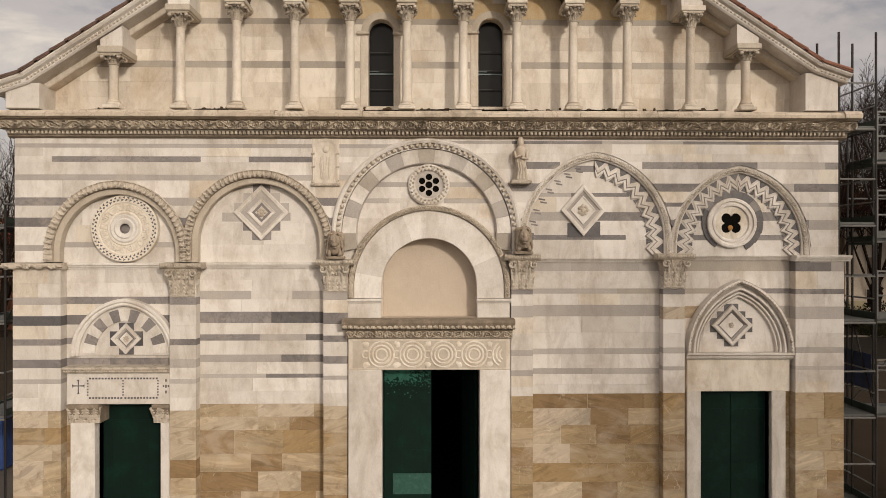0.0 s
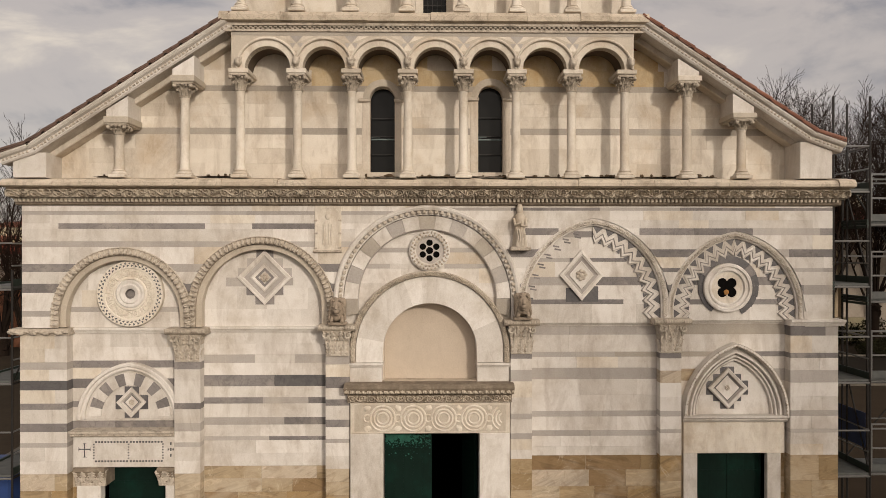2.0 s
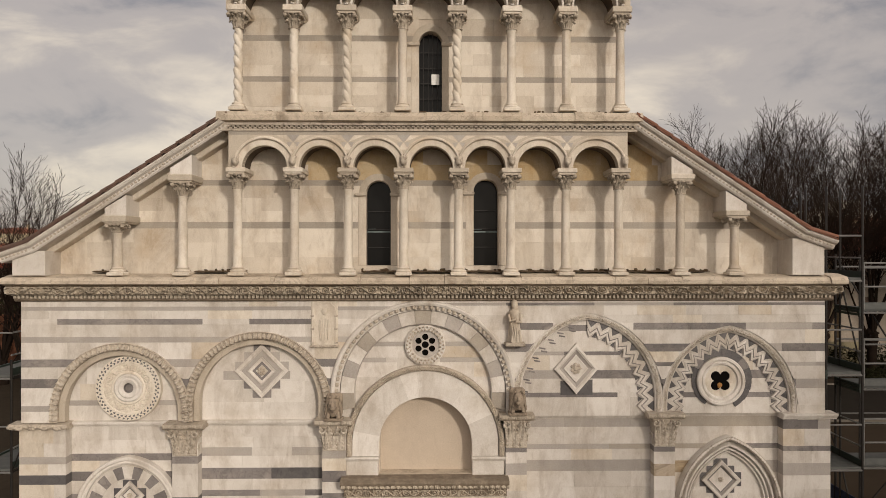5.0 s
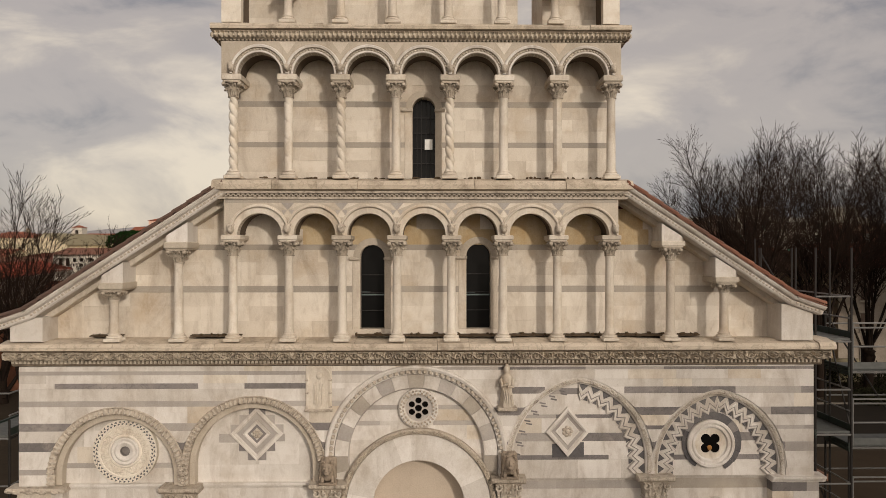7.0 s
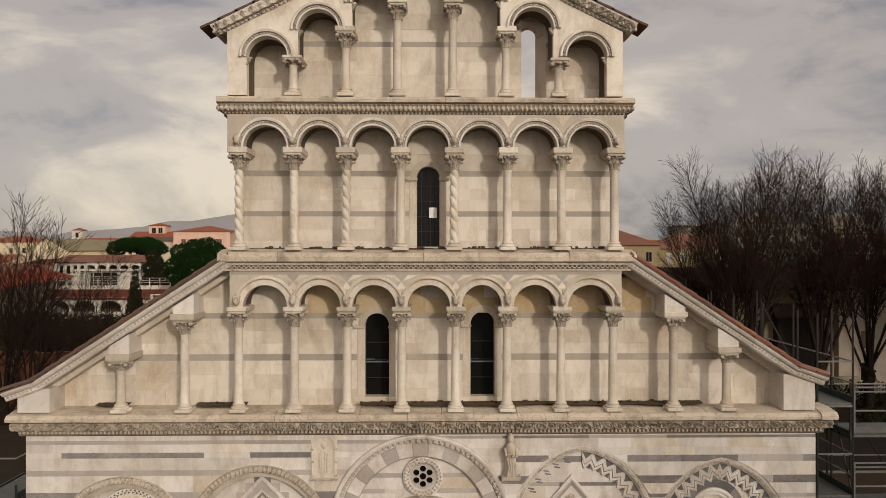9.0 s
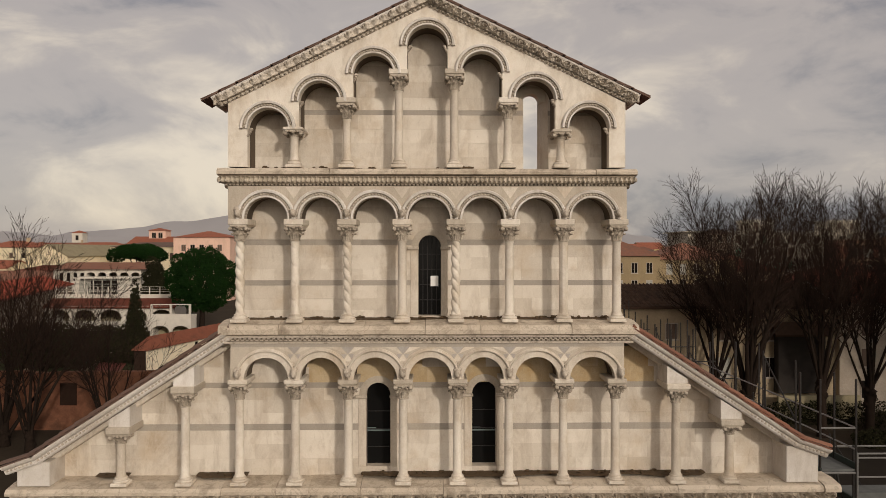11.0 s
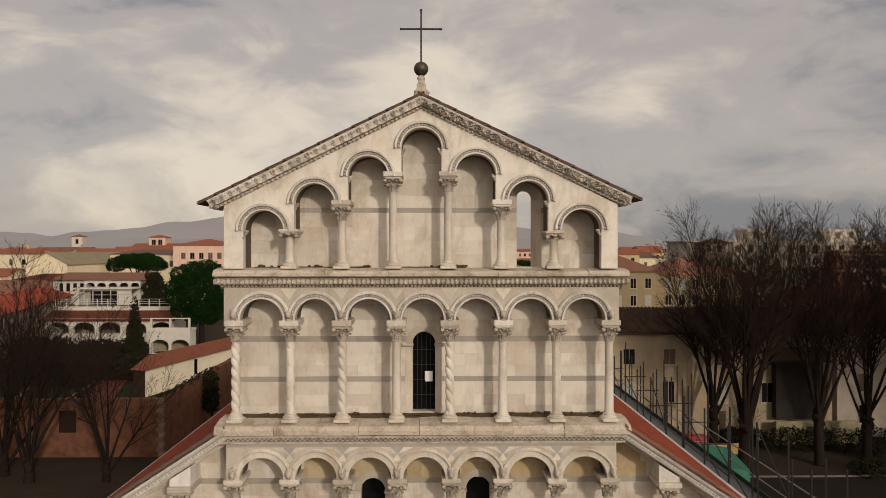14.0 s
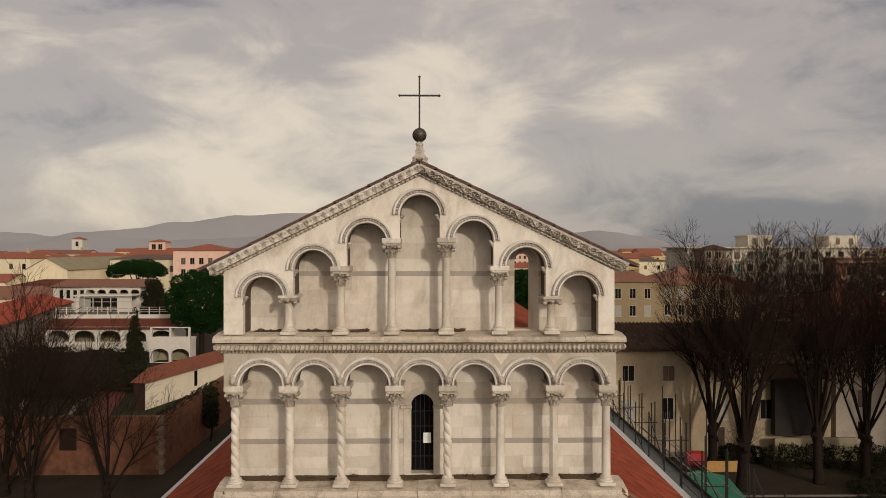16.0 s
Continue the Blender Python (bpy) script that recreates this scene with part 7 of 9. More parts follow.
        tagged(part(nm, m, zinc, None, "pale grey metal-covered eaves along the aisle roof"), category="gutter", kind="structure")


church_body()

import collections

# ---- surroundings: materials ----
GROUND = stone("winter_ground", (0.018, 0.014, 0.010), (0.05, 0.038, 0.026), stain=(0.07, 0.051, 0.035), amount=0.6, patch=0.10, grain=4, rough=0.95, spec=0.08)
LAWN = stone("dull_lawn", (0.016, 0.02, 0.008), (0.04, 0.045, 0.018), stain=(0.07, 0.05, 0.03), amount=0.5, patch=0.3, grain=6, rough=0.95, spec=0.08)
PATHM = stone("grey_path", (0.08, 0.07, 0.058), (0.14, 0.122, 0.10), stain=(0.06, 0.05, 0.04), amount=0.5, patch=0.4, grain=10, rough=0.9)
ASPHALT = stone("asphalt", (0.018, 0.015, 0.012), (0.036, 0.029, 0.023), patch=0.3, grain=12, rough=0.9, spec=0.08)
BRICK = stone("old_brick", (0.065, 0.027, 0.016), (0.36, 0.165, 0.10), stain=(0.055, 0.034, 0.024), amount=0.85, patch=0.8, grain=14, rough=0.9, spread=0.6, spec=0.08)
BARK = stone("dark_bark", (0.009, 0.006, 0.0045), (0.028, 0.019, 0.014), grain=20, rough=0.95, bump=0.8, spec=0.08)
TWIG = stone("brown_twigs", (0.012, 0.0075, 0.0055), (0.036, 0.022, 0.016), rough=0.9, island=True, spec=0.08)
PINE = stone("pine_needles", (0.004, 0.017, 0.003), (0.014, 0.042, 0.007), rough=0.8, island=True, spread=0.8, spec=0.08)
HEDGE = stone("dark_hedge_leaves", (0.010, 0.011, 0.005), (0.034, 0.032, 0.015), rough=0.85, island=True, spread=0.8, spec=0.08)
STEEL = plain("galvanised_steel", (0.19, 0.186, 0.18), 0.5, 0.2)
FASCIA = plain("dark_green_deck_edge", (0.02, 0.032, 0.026), 0.6, vary=0.4)
RUST = plain("dark_painted_steel", (0.02, 0.017, 0.015), 0.6, 0.3)
BOARD = plain("grey_scaffold_boards", (0.10, 0.104, 0.10), 0.8, vary=0.45)


def plaster(name, c, k=0.75, st=0.55):
    return stone(name, tuple(v * k for v in c), c, stain=tuple(v * 0.5 for v in c), amount=st, patch=0.35, grain=9, spread=0.3, rough=0.9, streak=0.6, spec=0.15)


P_YELLOW = plaster("yellow_plaster", (0.66, 0.51, 0.25))
P_OCHRE = plaster("dull_ochre_plaster", (0.33, 0.25, 0.145))
OLD_TILE = stone("old_brown_black_tile", (0.035, 0.022, 0.016), (0.10, 0.06, 0.042), stain=(0.03, 0.026, 0.022), amount=0.5, spread=0.6, rough=0.95, island=True, spec=0.08)
RED_TILE = stone("dull_dark_red_tile", (0.075, 0.022, 0.015), (0.17, 0.055, 0.036), stain=(0.06, 0.035, 0.025), amount=0.5, spread=0.6, rough=0.9, island=True, spec=0.08)
P_CREAM = plaster("cream_plaster", (0.80, 0.69, 0.48), 0.85, 0.4)
P_WHITE = plaster("white_plaster", (0.66, 0.61, 0.53), st=0.35)
P_PALE = plaster("pale_cream_plaster", (0.62, 0.555, 0.45), st=0.4)
P_PINK = plaster("pink_plaster", (0.74, 0.50, 0.39), 0.85, 0.4)
P_BEIGE = plaster("stained_beige_plaster", (0.52, 0.41, 0.275), 0.5, 0.85)
P_OLIVE = plaster("olive_plaster", (0.36, 0.31, 0.20), 0.6, 0.8)
P_APT = plaster("dull_cream_plaster", (0.48, 0.355, 0.24))
P_BRICK = plaster("dark_red_brick_cladding", (0.19, 0.085, 0.06), 0.7, 0.3)
FRAME = plain("pale_window_frame", (0.36, 0.31, 0.25), 0.6)
SHUT_BROWN = plain("brown_shutter", (0.10, 0.06, 0.04), 0.6)
SHUT_GREEN = plain("green_shutter", (0.03, 0.20, 0.12), 0.55)
SHUT_GREY = plain("grey_shutter", (0.30, 0.29, 0.25), 0.6)
DARKPANE = glass("dim_window_pane", (0.012, 0.010, 0.009))
# distance haze is mixed into the hills' base colour
MOUNT = stone("haze_tinted_hills", (0.285, 0.275, 0.285), (0.325, 0.313, 0.318), patch=0.002, grain=0.001, rough=1.0, bump=0.0)

# ---- ground ----
gm = M()
xs = [-2500, -600, -200, -100, -60, -35, -15, 15, 35, 60, 100, 200, 600, 2500]
ys = [-400, -60, -20, 20, 60, 100, 150, 300, 800, 2000, 4200]
gm.add([(x, y, 0.0) for y in ys for x in xs], [(j * len(xs) + i, j * len(xs) + i + 1, (j + 1) * len(xs) + i + 1, (j + 1) * len(xs) + i) for j in range(len(ys) - 1) for i in range(len(xs) - 1)])
tagged(part("ground", gm, GROUND, None, "dark bare winter ground with thin grass"), category="ground", kind="structure")
tagged(part("pavement", M().box(-40, 40, -40, 0.0, -0.1, 0.012), PATHM, None, "grey stone paving in front of the church"), category="pavement", kind="structure")
tagged(part("path", M().add([(-14.5, 0.5, 0.01), (-9.0, 0.5, 0.01), (-9.0, 60, 0.01), (-17.5, 60, 0.01), (-17.5, 38, 0.01)], [(0, 1, 2, 3, 4)]), PATHM, None, "worn grey path beside the church"), category="path", kind="structure")
tagged(part("lawn", M().add([(-42, 44, 0.012), (-22, 44, 0.012), (-22, 64, 0.012), (-46, 98, 0.012), (-60, 98, 0.012)], [(0, 1, 2, 3, 4)]), LAWN, None, "dull green garden lawn behind the brick wall"), category="lawn", kind="structure")
tagged(part("garden_path", M().add([(-37.6, 59.0, 0.03), (-36.9, 59.0, 0.03), (-44.9, 93.0, 0.03), (-45.9, 93.0, 0.03)], [(0, 1, 2, 3)]), stone("pale_gravel", (0.16, 0.125, 0.09), (0.3, 0.24, 0.18), spec=0.1), None, "pale narrow garden path"), category="path", kind="structure")
tagged(part("garden_path", M().add([(-41.3, 55.0, 0.03), (-40.7, 55.0, 0.03), (-46.2, 69.7, 0.03), (-46.9, 69.7, 0.03)], [(0, 1, 2, 3)]), bpy.data.materials["pale_gravel"], None, "pale narrow garden path"), category="path", kind="structure")
tagged(part("flower_bed", M().add([(-35.2, 59.6, 0.03), (-33.0, 60.8, 0.03), (-36.6, 73.0, 0.03), (-41.0, 76.0, 0.03)], [(0, 1, 2, 3)]), stone("reddish_soil", (0.07, 0.02, 0.015), (0.16, 0.05, 0.04), spec=0.1), None, "reddish bare garden bed"), category="bed", kind="structure")
tagged(part("lawn", M().box(9.5, 60, 3, 23, -0.1, 0.012), stone("bare_earth", (0.018, 0.013, 0.009), (0.05, 0.036, 0.024), patch=0.2, rough=0.95, spec=0.08), None, "dark bare earth under the trees"), category="lawn", kind="structure")
tagged(part("road", M().box(9.5, 90, 24, 34.6, -0.1, 0.014), ASPHALT, None, "dark asphalt street behind the trees"), category="road", kind="structure")
for y in (23.85, 34.6):
    tagged(part("kerb", M().rbox(9.5, 90, y, y + 0.15, 0.0, 0.13, 0.02), PATHM, None, "pale stone kerb along the street"), category="kerb", kind="structure")


# ---- hills ----
def hills():
    for k, (y, prof) in enumerate(((4000, [(-2900, 77), (-2376, 107), (-2210, 105), (-2080, 89), (-1940, 107), (-1753, 120), (-1346, 167), (-1066, 200), (-750, 215), (-300, 198), (200, 163), (600, 129), (800, 110), (930, 120), (1020, 110), (1160, 88), (1400, 47), (1700, 28), (2400, 17)]),
                                   (3300, [(-2300, 30), (-1900, 42), (-1500, 70), (-1100, 60), (-500, 90), (100, 70), (700, 60), (1000, 30), (2000, 14)]))):
        m = M()
        n = 160
        top = []
        for i in range(n + 1):
            x = prof[0][0] + (prof[-1][0] - prof[0][0]) * i / n
            j = max(a for a in range(len(prof) - 1) if prof[a][0] <= x + 1e-6)
            u = (x - prof[j][0]) / (prof[j + 1][0] - prof[j][0])
            u = u * u * (3 - 2 * u)
            z = prof[j][1] + (prof[j + 1][1] - prof[j][1]) * u + 7 * noise.noise(Vector((x * 0.008, k * 9.0, 0)))
            top.append((x, z))
        vs = [(x, y - 300, -2) for x, z in top] + [(x, y - 120, z * 0.6) for x, z in top] + [(x, y, z) for x, z in top]
        m.add(vs, [(r * (n + 1) + i, r * (n + 1) + i + 1, (r + 1) * (n + 1) + i + 1, (r + 1) * (n + 1) + i) for r in range(2) for i in range(n)])
        tagged(part("hills", m, MOUNT, None, "wooded hills tinted grey with distance haze", 80), category="hills", kind="structure")


hills()


# ---- houses ----
def wall_window(parent, x, z, w, h, y, style, sill=True):
    """A window on a wall that faces the front: frame, pane, sill, shutters."""
    f = M()
    b = 0.06
    for a in ((x - w / 2 - b, x - w / 2, z - b, z + h + b), (x + w / 2, x + w / 2 + b, z - b, z + h + b), (x - w / 2, x + w / 2, z + h, z + h + b), (x - w / 2, x + w / 2, z - b, z)):
        f.box(a[0], a[1], y - 0.05, y + 0.02, a[2], a[3])
    f.box(x - 0.025, x + 0.025, y - 0.03, y, z, z + h)
    win = part("window", f, FRAME if style != "plain" else P_BEIGE, parent)
    if style in ("brown", "green", "grey"):
        m = {"brown": SHUT_BROWN, "green": SHUT_GREEN, "grey": SHUT_GREY}[style]
        for s in (-1, 1):
            part("shutter", M().block(x + (0.01 if s > 0 else -w / 2), x + (w / 2 if s > 0 else -0.01), y - 0.045, y, z, z + h, 0.02), m, win)
    else:
        part("pane", M().box(x - w / 2, x + w / 2, y - 0.012, y - 0.002, z, z + h), DARKPANE, win)
    if sill:
        part("sill", M().box(x - w / 2 - 0.12, x + w / 2 + 0.12, y - 0.14, y, z - 0.14, z - 0.06), FRAME, win)


def house(name, label, at, w, d, h, wall, roof, rise=1.6, kind="gable", wins=(), turn=0.0, over=0.4, tiles=False, group=""):
    """A house whose front faces -y: walls, roof and windows (x, z, w, h, style)."""
    t = thing(name, label, "house" if "house" in name else "building", group, at)
    t.rotation_euler = (0, 0, radians(turn))
    body = M().box(-w / 2, w / 2, 0, d, 0, h)
    if kind == "end":      # gable to the front
        body.prism([(-w / 2, h), (w / 2, h), (0, h + rise)], 0, d)
    elif kind == "gable":
        body.add([(sx * w / 2, y, z) for sx in (-1, 1) for y, z in ((0, h), (d, h), (d / 2, h + rise))], [(0, 1, 2), (5, 4, 3)])
    part("wall", body, wall, t)
    o = over
    r = M()

    def slope(a, b, c, e):
        """A roof plane from its four corners, with thickness."""
        r.add([a, b, c, e] + [(p[0], p[1], p[2] - 0.16) for p in (a, b, c, e)], [(0, 1, 2, 3), (7, 6, 5, 4), (0, 4, 5, 1), (1, 5, 6, 2), (2, 6, 7, 3), (3, 7, 4, 0)])
    k = rise / (d / 2)
    if kind == "gable":
        slope((-w / 2 - o, -o, h - o * k + 0.17), (w / 2 + o, -o, h - o * k + 0.17), (w / 2 + o, d / 2, h + rise + 0.17), (-w / 2 - o, d / 2, h + rise + 0.17))
        slope((w / 2 + o, d + o, h - o * k + 0.17), (-w / 2 - o, d + o, h - o * k + 0.17), (-w / 2 - o, d / 2, h + rise + 0.17), (w / 2 + o, d / 2, h + rise + 0.17))
    elif kind == "end":
        k = rise / (w / 2)
        slope((0, -o, h + rise + 0.17), (-0.0, d + o, h + rise + 0.17), (-w / 2 - o, d + o, h - o * k + 0.17), (-w / 2 - o, -o, h - o * k + 0.17))
        slope((w / 2 + o, -o, h - o * k + 0.17), (w / 2 + o, d + o, h - o * k + 0.17), (0, d + o, h + rise + 0.17), (0, -o, h + rise + 0.17))
    elif kind == "hip":
        a = min(w, d) / 2
        p = [(-w / 2 - o, -o, h), (w / 2 + o, -o, h), (w / 2 + o, d + o, h), (-w / 2 - o, d + o, h)]
        q = [(-w / 2 + a, d / 2, h + rise), (w / 2 - a, d / 2, h + rise)] if w >= d else [(0, a, h + rise), (0, d - a, h + rise)]
        fs = [(0, 1, 5, 4), (1, 2, 5), (2, 3, 4, 5), (3, 0, 4)] if w >= d else [(0, 1, 4), (1, 2, 5, 4), (2, 3, 5), (3, 0, 4, 5)]
        r.add(p + q, fs + [(3, 2, 1, 0)])
    else:
        r.box(-w / 2 - o, w / 2 + o, -o, d + o, h, h + 0.25)
    rf = part("roof", r, roof, t)
    if tiles:
        m = M()
        q = random.Random(9)
        n, rows = int((w + 2 * o) / 0.34), int((d / 2 + o) / 0.62)
        for i in range(n):
            x = -w / 2 - o + (i + 0.5) * 0.34
            for j in range(rows):
                y0 = -o + j * (d / 2 + o) / rows
                y1 = y0 + (d / 2 + o) / rows * 1.1
                za, zb = h + 0.19 + y0 * k, h + 0.19 + y1 * k
                e = q.uniform(-0.012, 0.012)
                m.add([(x - 0.15, y0, za + 0.03), (x + e, y0, za + 0.13), (x + 0.15, y0, za + 0.03), (x - 0.12, y1, zb), (x + e, y1, zb + 0.09), (x + 0.12, y1, zb)], [(0, 1, 4, 3), (1, 2, 5, 4), (0, 2, 1)])
        tagged(part("roof_tiles", m, roof, rf, "rows of curved tiles"), kind="stuff")
    for x, z, ww, hh, st in wins:
        wall_window(t, x, z, ww, hh, 0.0, st)
    return t


def grid(x0, x1, n, levels, w, h, style):
    """Windows in rows; style may be a list to pick from."""
    q = random.Random(n * 13 + len(levels))
    return [(x0 + (x1 - x0) * (i + 0.5) / n, z, w, h, q.choice(style) if isinstance(style, (list, tuple)) else style) for z in levels for i in range(n)]


# right of the church
house("old_house", "stained beige old house with a dark tiled roof", (23.5, 44.5, 0), 21.0, 11.0, 9.0, P_BEIGE, OLD_TILE, 1.5, "gable",
      [(-6.6, 6.4, 0.95, 1.25, "dark"), (-3.2, 6.4, 0.95, 1.25, "brown"), (-6.6, 3.2, 1.0, 1.7, "grey"), (-3.3, 3.2, 0.95, 1.75, "dark"), (1.2, 6.3, 0.95, 1.3, "brown"), (1.2, 3.2, 0.95, 1.6, "grey"), (5.0, 6.3, 0.95, 1.3, "brown"), (5.0, 3.2, 0.95, 1.6, "dark"), (0.9, 0.2, 1.2, 2.3, "brown")], tiles=True)
house("plain_house", "beige house with brown shutters and a red roof", (43.0, 45.5, 0), 16.0, 10.0, 9.4, plaster("pale_grey_pink_plaster", (0.46, 0.39, 0.32), 0.6, 0.6), RED_TILE, 1.8, "gable",
      grid(-7, 7, 5, (1.2, 3.9, 6.5), 1.05, 1.5, ["brown", "brown", "dark"]))
# solid dark block stands in for an open recess in shade
house("dark_shed", "dark block standing for a shaded recess over the yard wall", (30.8, 43.6, 2.0), 3.9, 0.8, 5.2, plain("recess_shade", (0.022, 0.017, 0.014), 0.95, vary=0.5, scale=2.0), OLD_TILE, 0.5, "gable")
tagged(part("yard_wall", M().rbox(28.6, 35.4, 43.1, 43.4, 0, 1.9, 0.03), P_OLIVE, None, "low pale plastered yard wall before the old house"), category="yard wall", kind="structure")
house("yellow_house", "yellow plastered house with grey shutters and brown roof", (27.4, 84.0, 0), 9.0, 12.0, 12.9, P_OCHRE, TILE_MID, 2.2, "hip", grid(-4.2, 4.0, 4, (5.6, 8.2, 10.6), 0.78, 1.35, ["grey", "dark"]))
house("yellow_house", "yellow plastered house set back beside its neighbour", (37.5, 85.5, 0), 11.0, 12.0, 12.4, P_OCHRE, TILE_MID, 2.4, "hip", grid(-4.8, 4.8, 5, (5.6, 8.2, 10.4), 0.78, 1.35, ["grey", "dark"]))
house("apartment_block", "long cream apartment block with green shutters and balconies", (79.0, 145.0, 0), 43.0, 14.0, 17.6, P_PALE, P_PALE, 0, "flat", grid(-20.5, 20.5, 14, (3, 6.2, 9.4, 12.4, 15.2), 1.2, 1.6, ["dark", "grey", "brown", "dark", "green"]), over=0.9)
house("penthouse", "cream rooftop storey with a flat roof", (75.8, 149.0, 17.85), 5.6, 7.0, 2.5, P_PALE, P_PALE, 0, "flat", grid(-2.6, 2.6, 2, (0.6,), 0.9, 1.4, "brown"), over=0.3)
house("penthouse", "cream rooftop storey with a flat roof", (95.2, 149.0, 17.85), 7.0, 7.0, 2.4, P_PALE, P_PALE, 0, "flat", grid(-3, 3, 2, (0.6,), 0.9, 1.4, "brown"), over=0.3)
house("brick_block", "dark red brick apartment block with pale balcony bands", (97.0, 128.0, 0), 31.0, 5.0, 15.6, P_BRICK, P_APT, 0, "flat", grid(-14, 14, 9, (2.6, 5.8, 9.0, 12.2), 1.8, 1.7, ["dark", "grey"]), over=0.6)
for z in (5.0, 8.2, 11.4, 14.6):
    tagged(part("balcony", M().box(81.7, 112, 126.9, 128.0, z, z + 0.5), P_APT, None, "long pale balcony on the brick block"), category="balcony", group="balconies")
for z in (8.6, 11.8, 14.7):
    tagged(part("balcony", M().box(57.5, 100.5, 143.9, 145.0, z, z + 0.35), P_PALE, None, "long pale balcony slab on the apartment block"), category="balcony", group="balconies")

house("tiled_house", "tall house with a dark red roof behind the street", (47.0, 96.0, 0), 16.0, 12.0, 10.4, P_BEIGE, RED_TILE, 2.6, "hip", grid(-7, 7, 5, (4.6, 7.6), 0.9, 1.5, ["brown", "dark"]))
house("tiled_house", "low house with a dull red roof behind the street trees", (60.0, 84.0, 0), 18.0, 12.0, 8.6, P_BEIGE, RED_TILE, 2.6, "hip", grid(-8, 8, 5, (2.6, 5.8), 0.9, 1.5, ["brown", "dark"]))
house("brown_house", "brown plastered house with a dark hipped roof", (62.2, 139.0, 0), 6.0, 6.0, 17.2, plaster("brown_plaster", (0.26, 0.19, 0.14)), OLD_TILE, 1.2, "hip", grid(-3.2, 3.2, 3, (9.0, 12.2, 15.4), 1.0, 1.5, ["dark", "grey"]))

# left of the church: villa with arches, red roofs, cream hall
def arcade_front(name, label, x0, x1, y, z0, z1, n, r, spring, wall, depth=6.0, turn=0.0):
    t = thing(name, label, "building", at=((x0 + x1) / 2, y, 0))
    t.rotation_euler = (0, 0, radians(turn))
    w = x1 - x0
    segs, x = [], -w / 2
    step = w / n
    for i in range(n):
        cx = -w / 2 + (i + 0.5) * step
        segs.append((x, cx - r, z0, z0, z1, z1))
        k = 12
        pts = [cx - r * math.cos(math.pi * j / k) for j in range(k + 1)]
        zs = [spring + 0.62 * math.sqrt(max(0, r * r - (u - cx) ** 2)) for u in pts]
        segs += [(pts[j], pts[j + 1], zs[j], zs[j + 1], z1, z1) for j in range(k)]
        x = cx + r
    segs.append((x, w / 2, z0, z0, z1, z1))
    part("arcade_wall", M().plate(segs, 0, 0.5), wall, t)
    part("parapet", M().box(-w / 2, w / 2, 0.02, 0.45, 0, z0 + 0.9), wall, t)
    part("inner_wall", M().box(-w / 2, w / 2, depth - 0.3, depth, 0, z1), P_OLIVE, t)
    part("side_wall", M().box(-w / 2, -w / 2 + 0.3, 0.5, depth, 0, z1), wall, t)
    part("side_wall", M().box(w / 2 - 0.3, w / 2, 0.5, depth, 0, z1), wall, t)
    part("roof_slab", M().box(-w / 2, w / 2, 0.0, depth, z1, z1 + 0.2), wall, t)
    return t


villa = arcade_front("villa_arcade", "white villa front with wide arched loggia openings", -64.7, -43.0, 108.0, 0.80, 4.05, 5, 1.78, 2.52, P_WHITE)
part("lean_to_roof", M().add([(-11.2, -0.5, 4.02), (11.0, -0.5, 4.02), (11.0, 3.0, 5.38), (-11.2, 3.0, 5.38), (-11.2, -0.5, 3.88), (11.0, -0.5, 3.88), (11.0, 3.0, 5.2), (-11.2, 3.0, 5.2)],
                            [(0, 1, 2, 3), (0, 4, 5, 1), (1, 5, 6, 2), (3, 7, 4, 0), (7, 6, 5, 4), (2, 6, 7, 3)]), RED_TILE, villa)
part("terrace_parapet", M().box(-10.8, 10.8, 3.0, 3.3, 4.2, 6.05), P_WHITE, villa, "white terrace parapet")
for i in range(13):
    part("railing_post", M().box(-10.7 + i * 1.78, -10.55 + i * 1.78, 3.1, 3.22, 6.05, 7.35), P_WHITE, villa)
for z in (6.5, 6.9, 7.3):
    part("railing_bar", M().box(-10.8, 10.8, 3.13, 3.18, z, z + 0.06), P_WHITE, villa, "thin terrace railing")
wing = arcade_front("villa_wing", "white villa wing with wide arched openings below a terrace", -42.6, -36.4, 96.0, -0.85, 3.5, 2, 1.35, 1.3, P_WHITE, 3.0)
for x in (-2.9, 0.0, 2.9):
    part("pergola_post", M().box(x - 0.15, x + 0.15, 0.1, 0.4, 3.7, 5.3), P_WHITE, wing)
part("pergola_beam", M().box(-3.05, 3.05, 0.12, 0.38, 5.3, 5.45), P_WHITE, wing)
part("pergola_sill", M().box(-3.05, 3.05, 0.05, 0.3, 3.7, 3.95), P_WHITE, wing)
up = arcade_front("villa_upper_storey", "white upper storey with small arches under a brown roof", -70.3, -59.0, 134.0, 6.95, 9.7, 5, 0.88, 8.55, P_WHITE, 7.0)
part("roof", M().add([(-12.4, -0.9, 9.75), (7.2, -0.9, 9.75), (6.0, 4.0, 11.1), (-11.0, 4.0, 11.1), (7.2, 9, 9.75), (-12.4, 9, 9.75)], [(0, 1, 2, 3), (3, 2, 4, 5), (0, 3, 5), (1, 4, 2), (5, 4, 1, 0)]), TILE_MID, up)
# side wing with narrow windows, and the glazed veranda on the terrace
part("side_wing", M().box(-12.2, -5.66, 0.3, 7.0, 0, 9.72), P_WHITE, up)
for i in range(4):
    part("window", M().box(-10.9 + i * 1.4, -10.2 + i * 1.4, 0.24, 0.32, 7.3, 9.0), DARKPANE, up)
part("veranda_glass", M().box(-2.6, 2.6, -4.05, -4.0, 5.2, 7.7), DARKPANE, up)
part("veranda_wall", M().box(2.62, 5.5, -4.1, -3.9, 4.9, 7.8), P_WHITE, up)
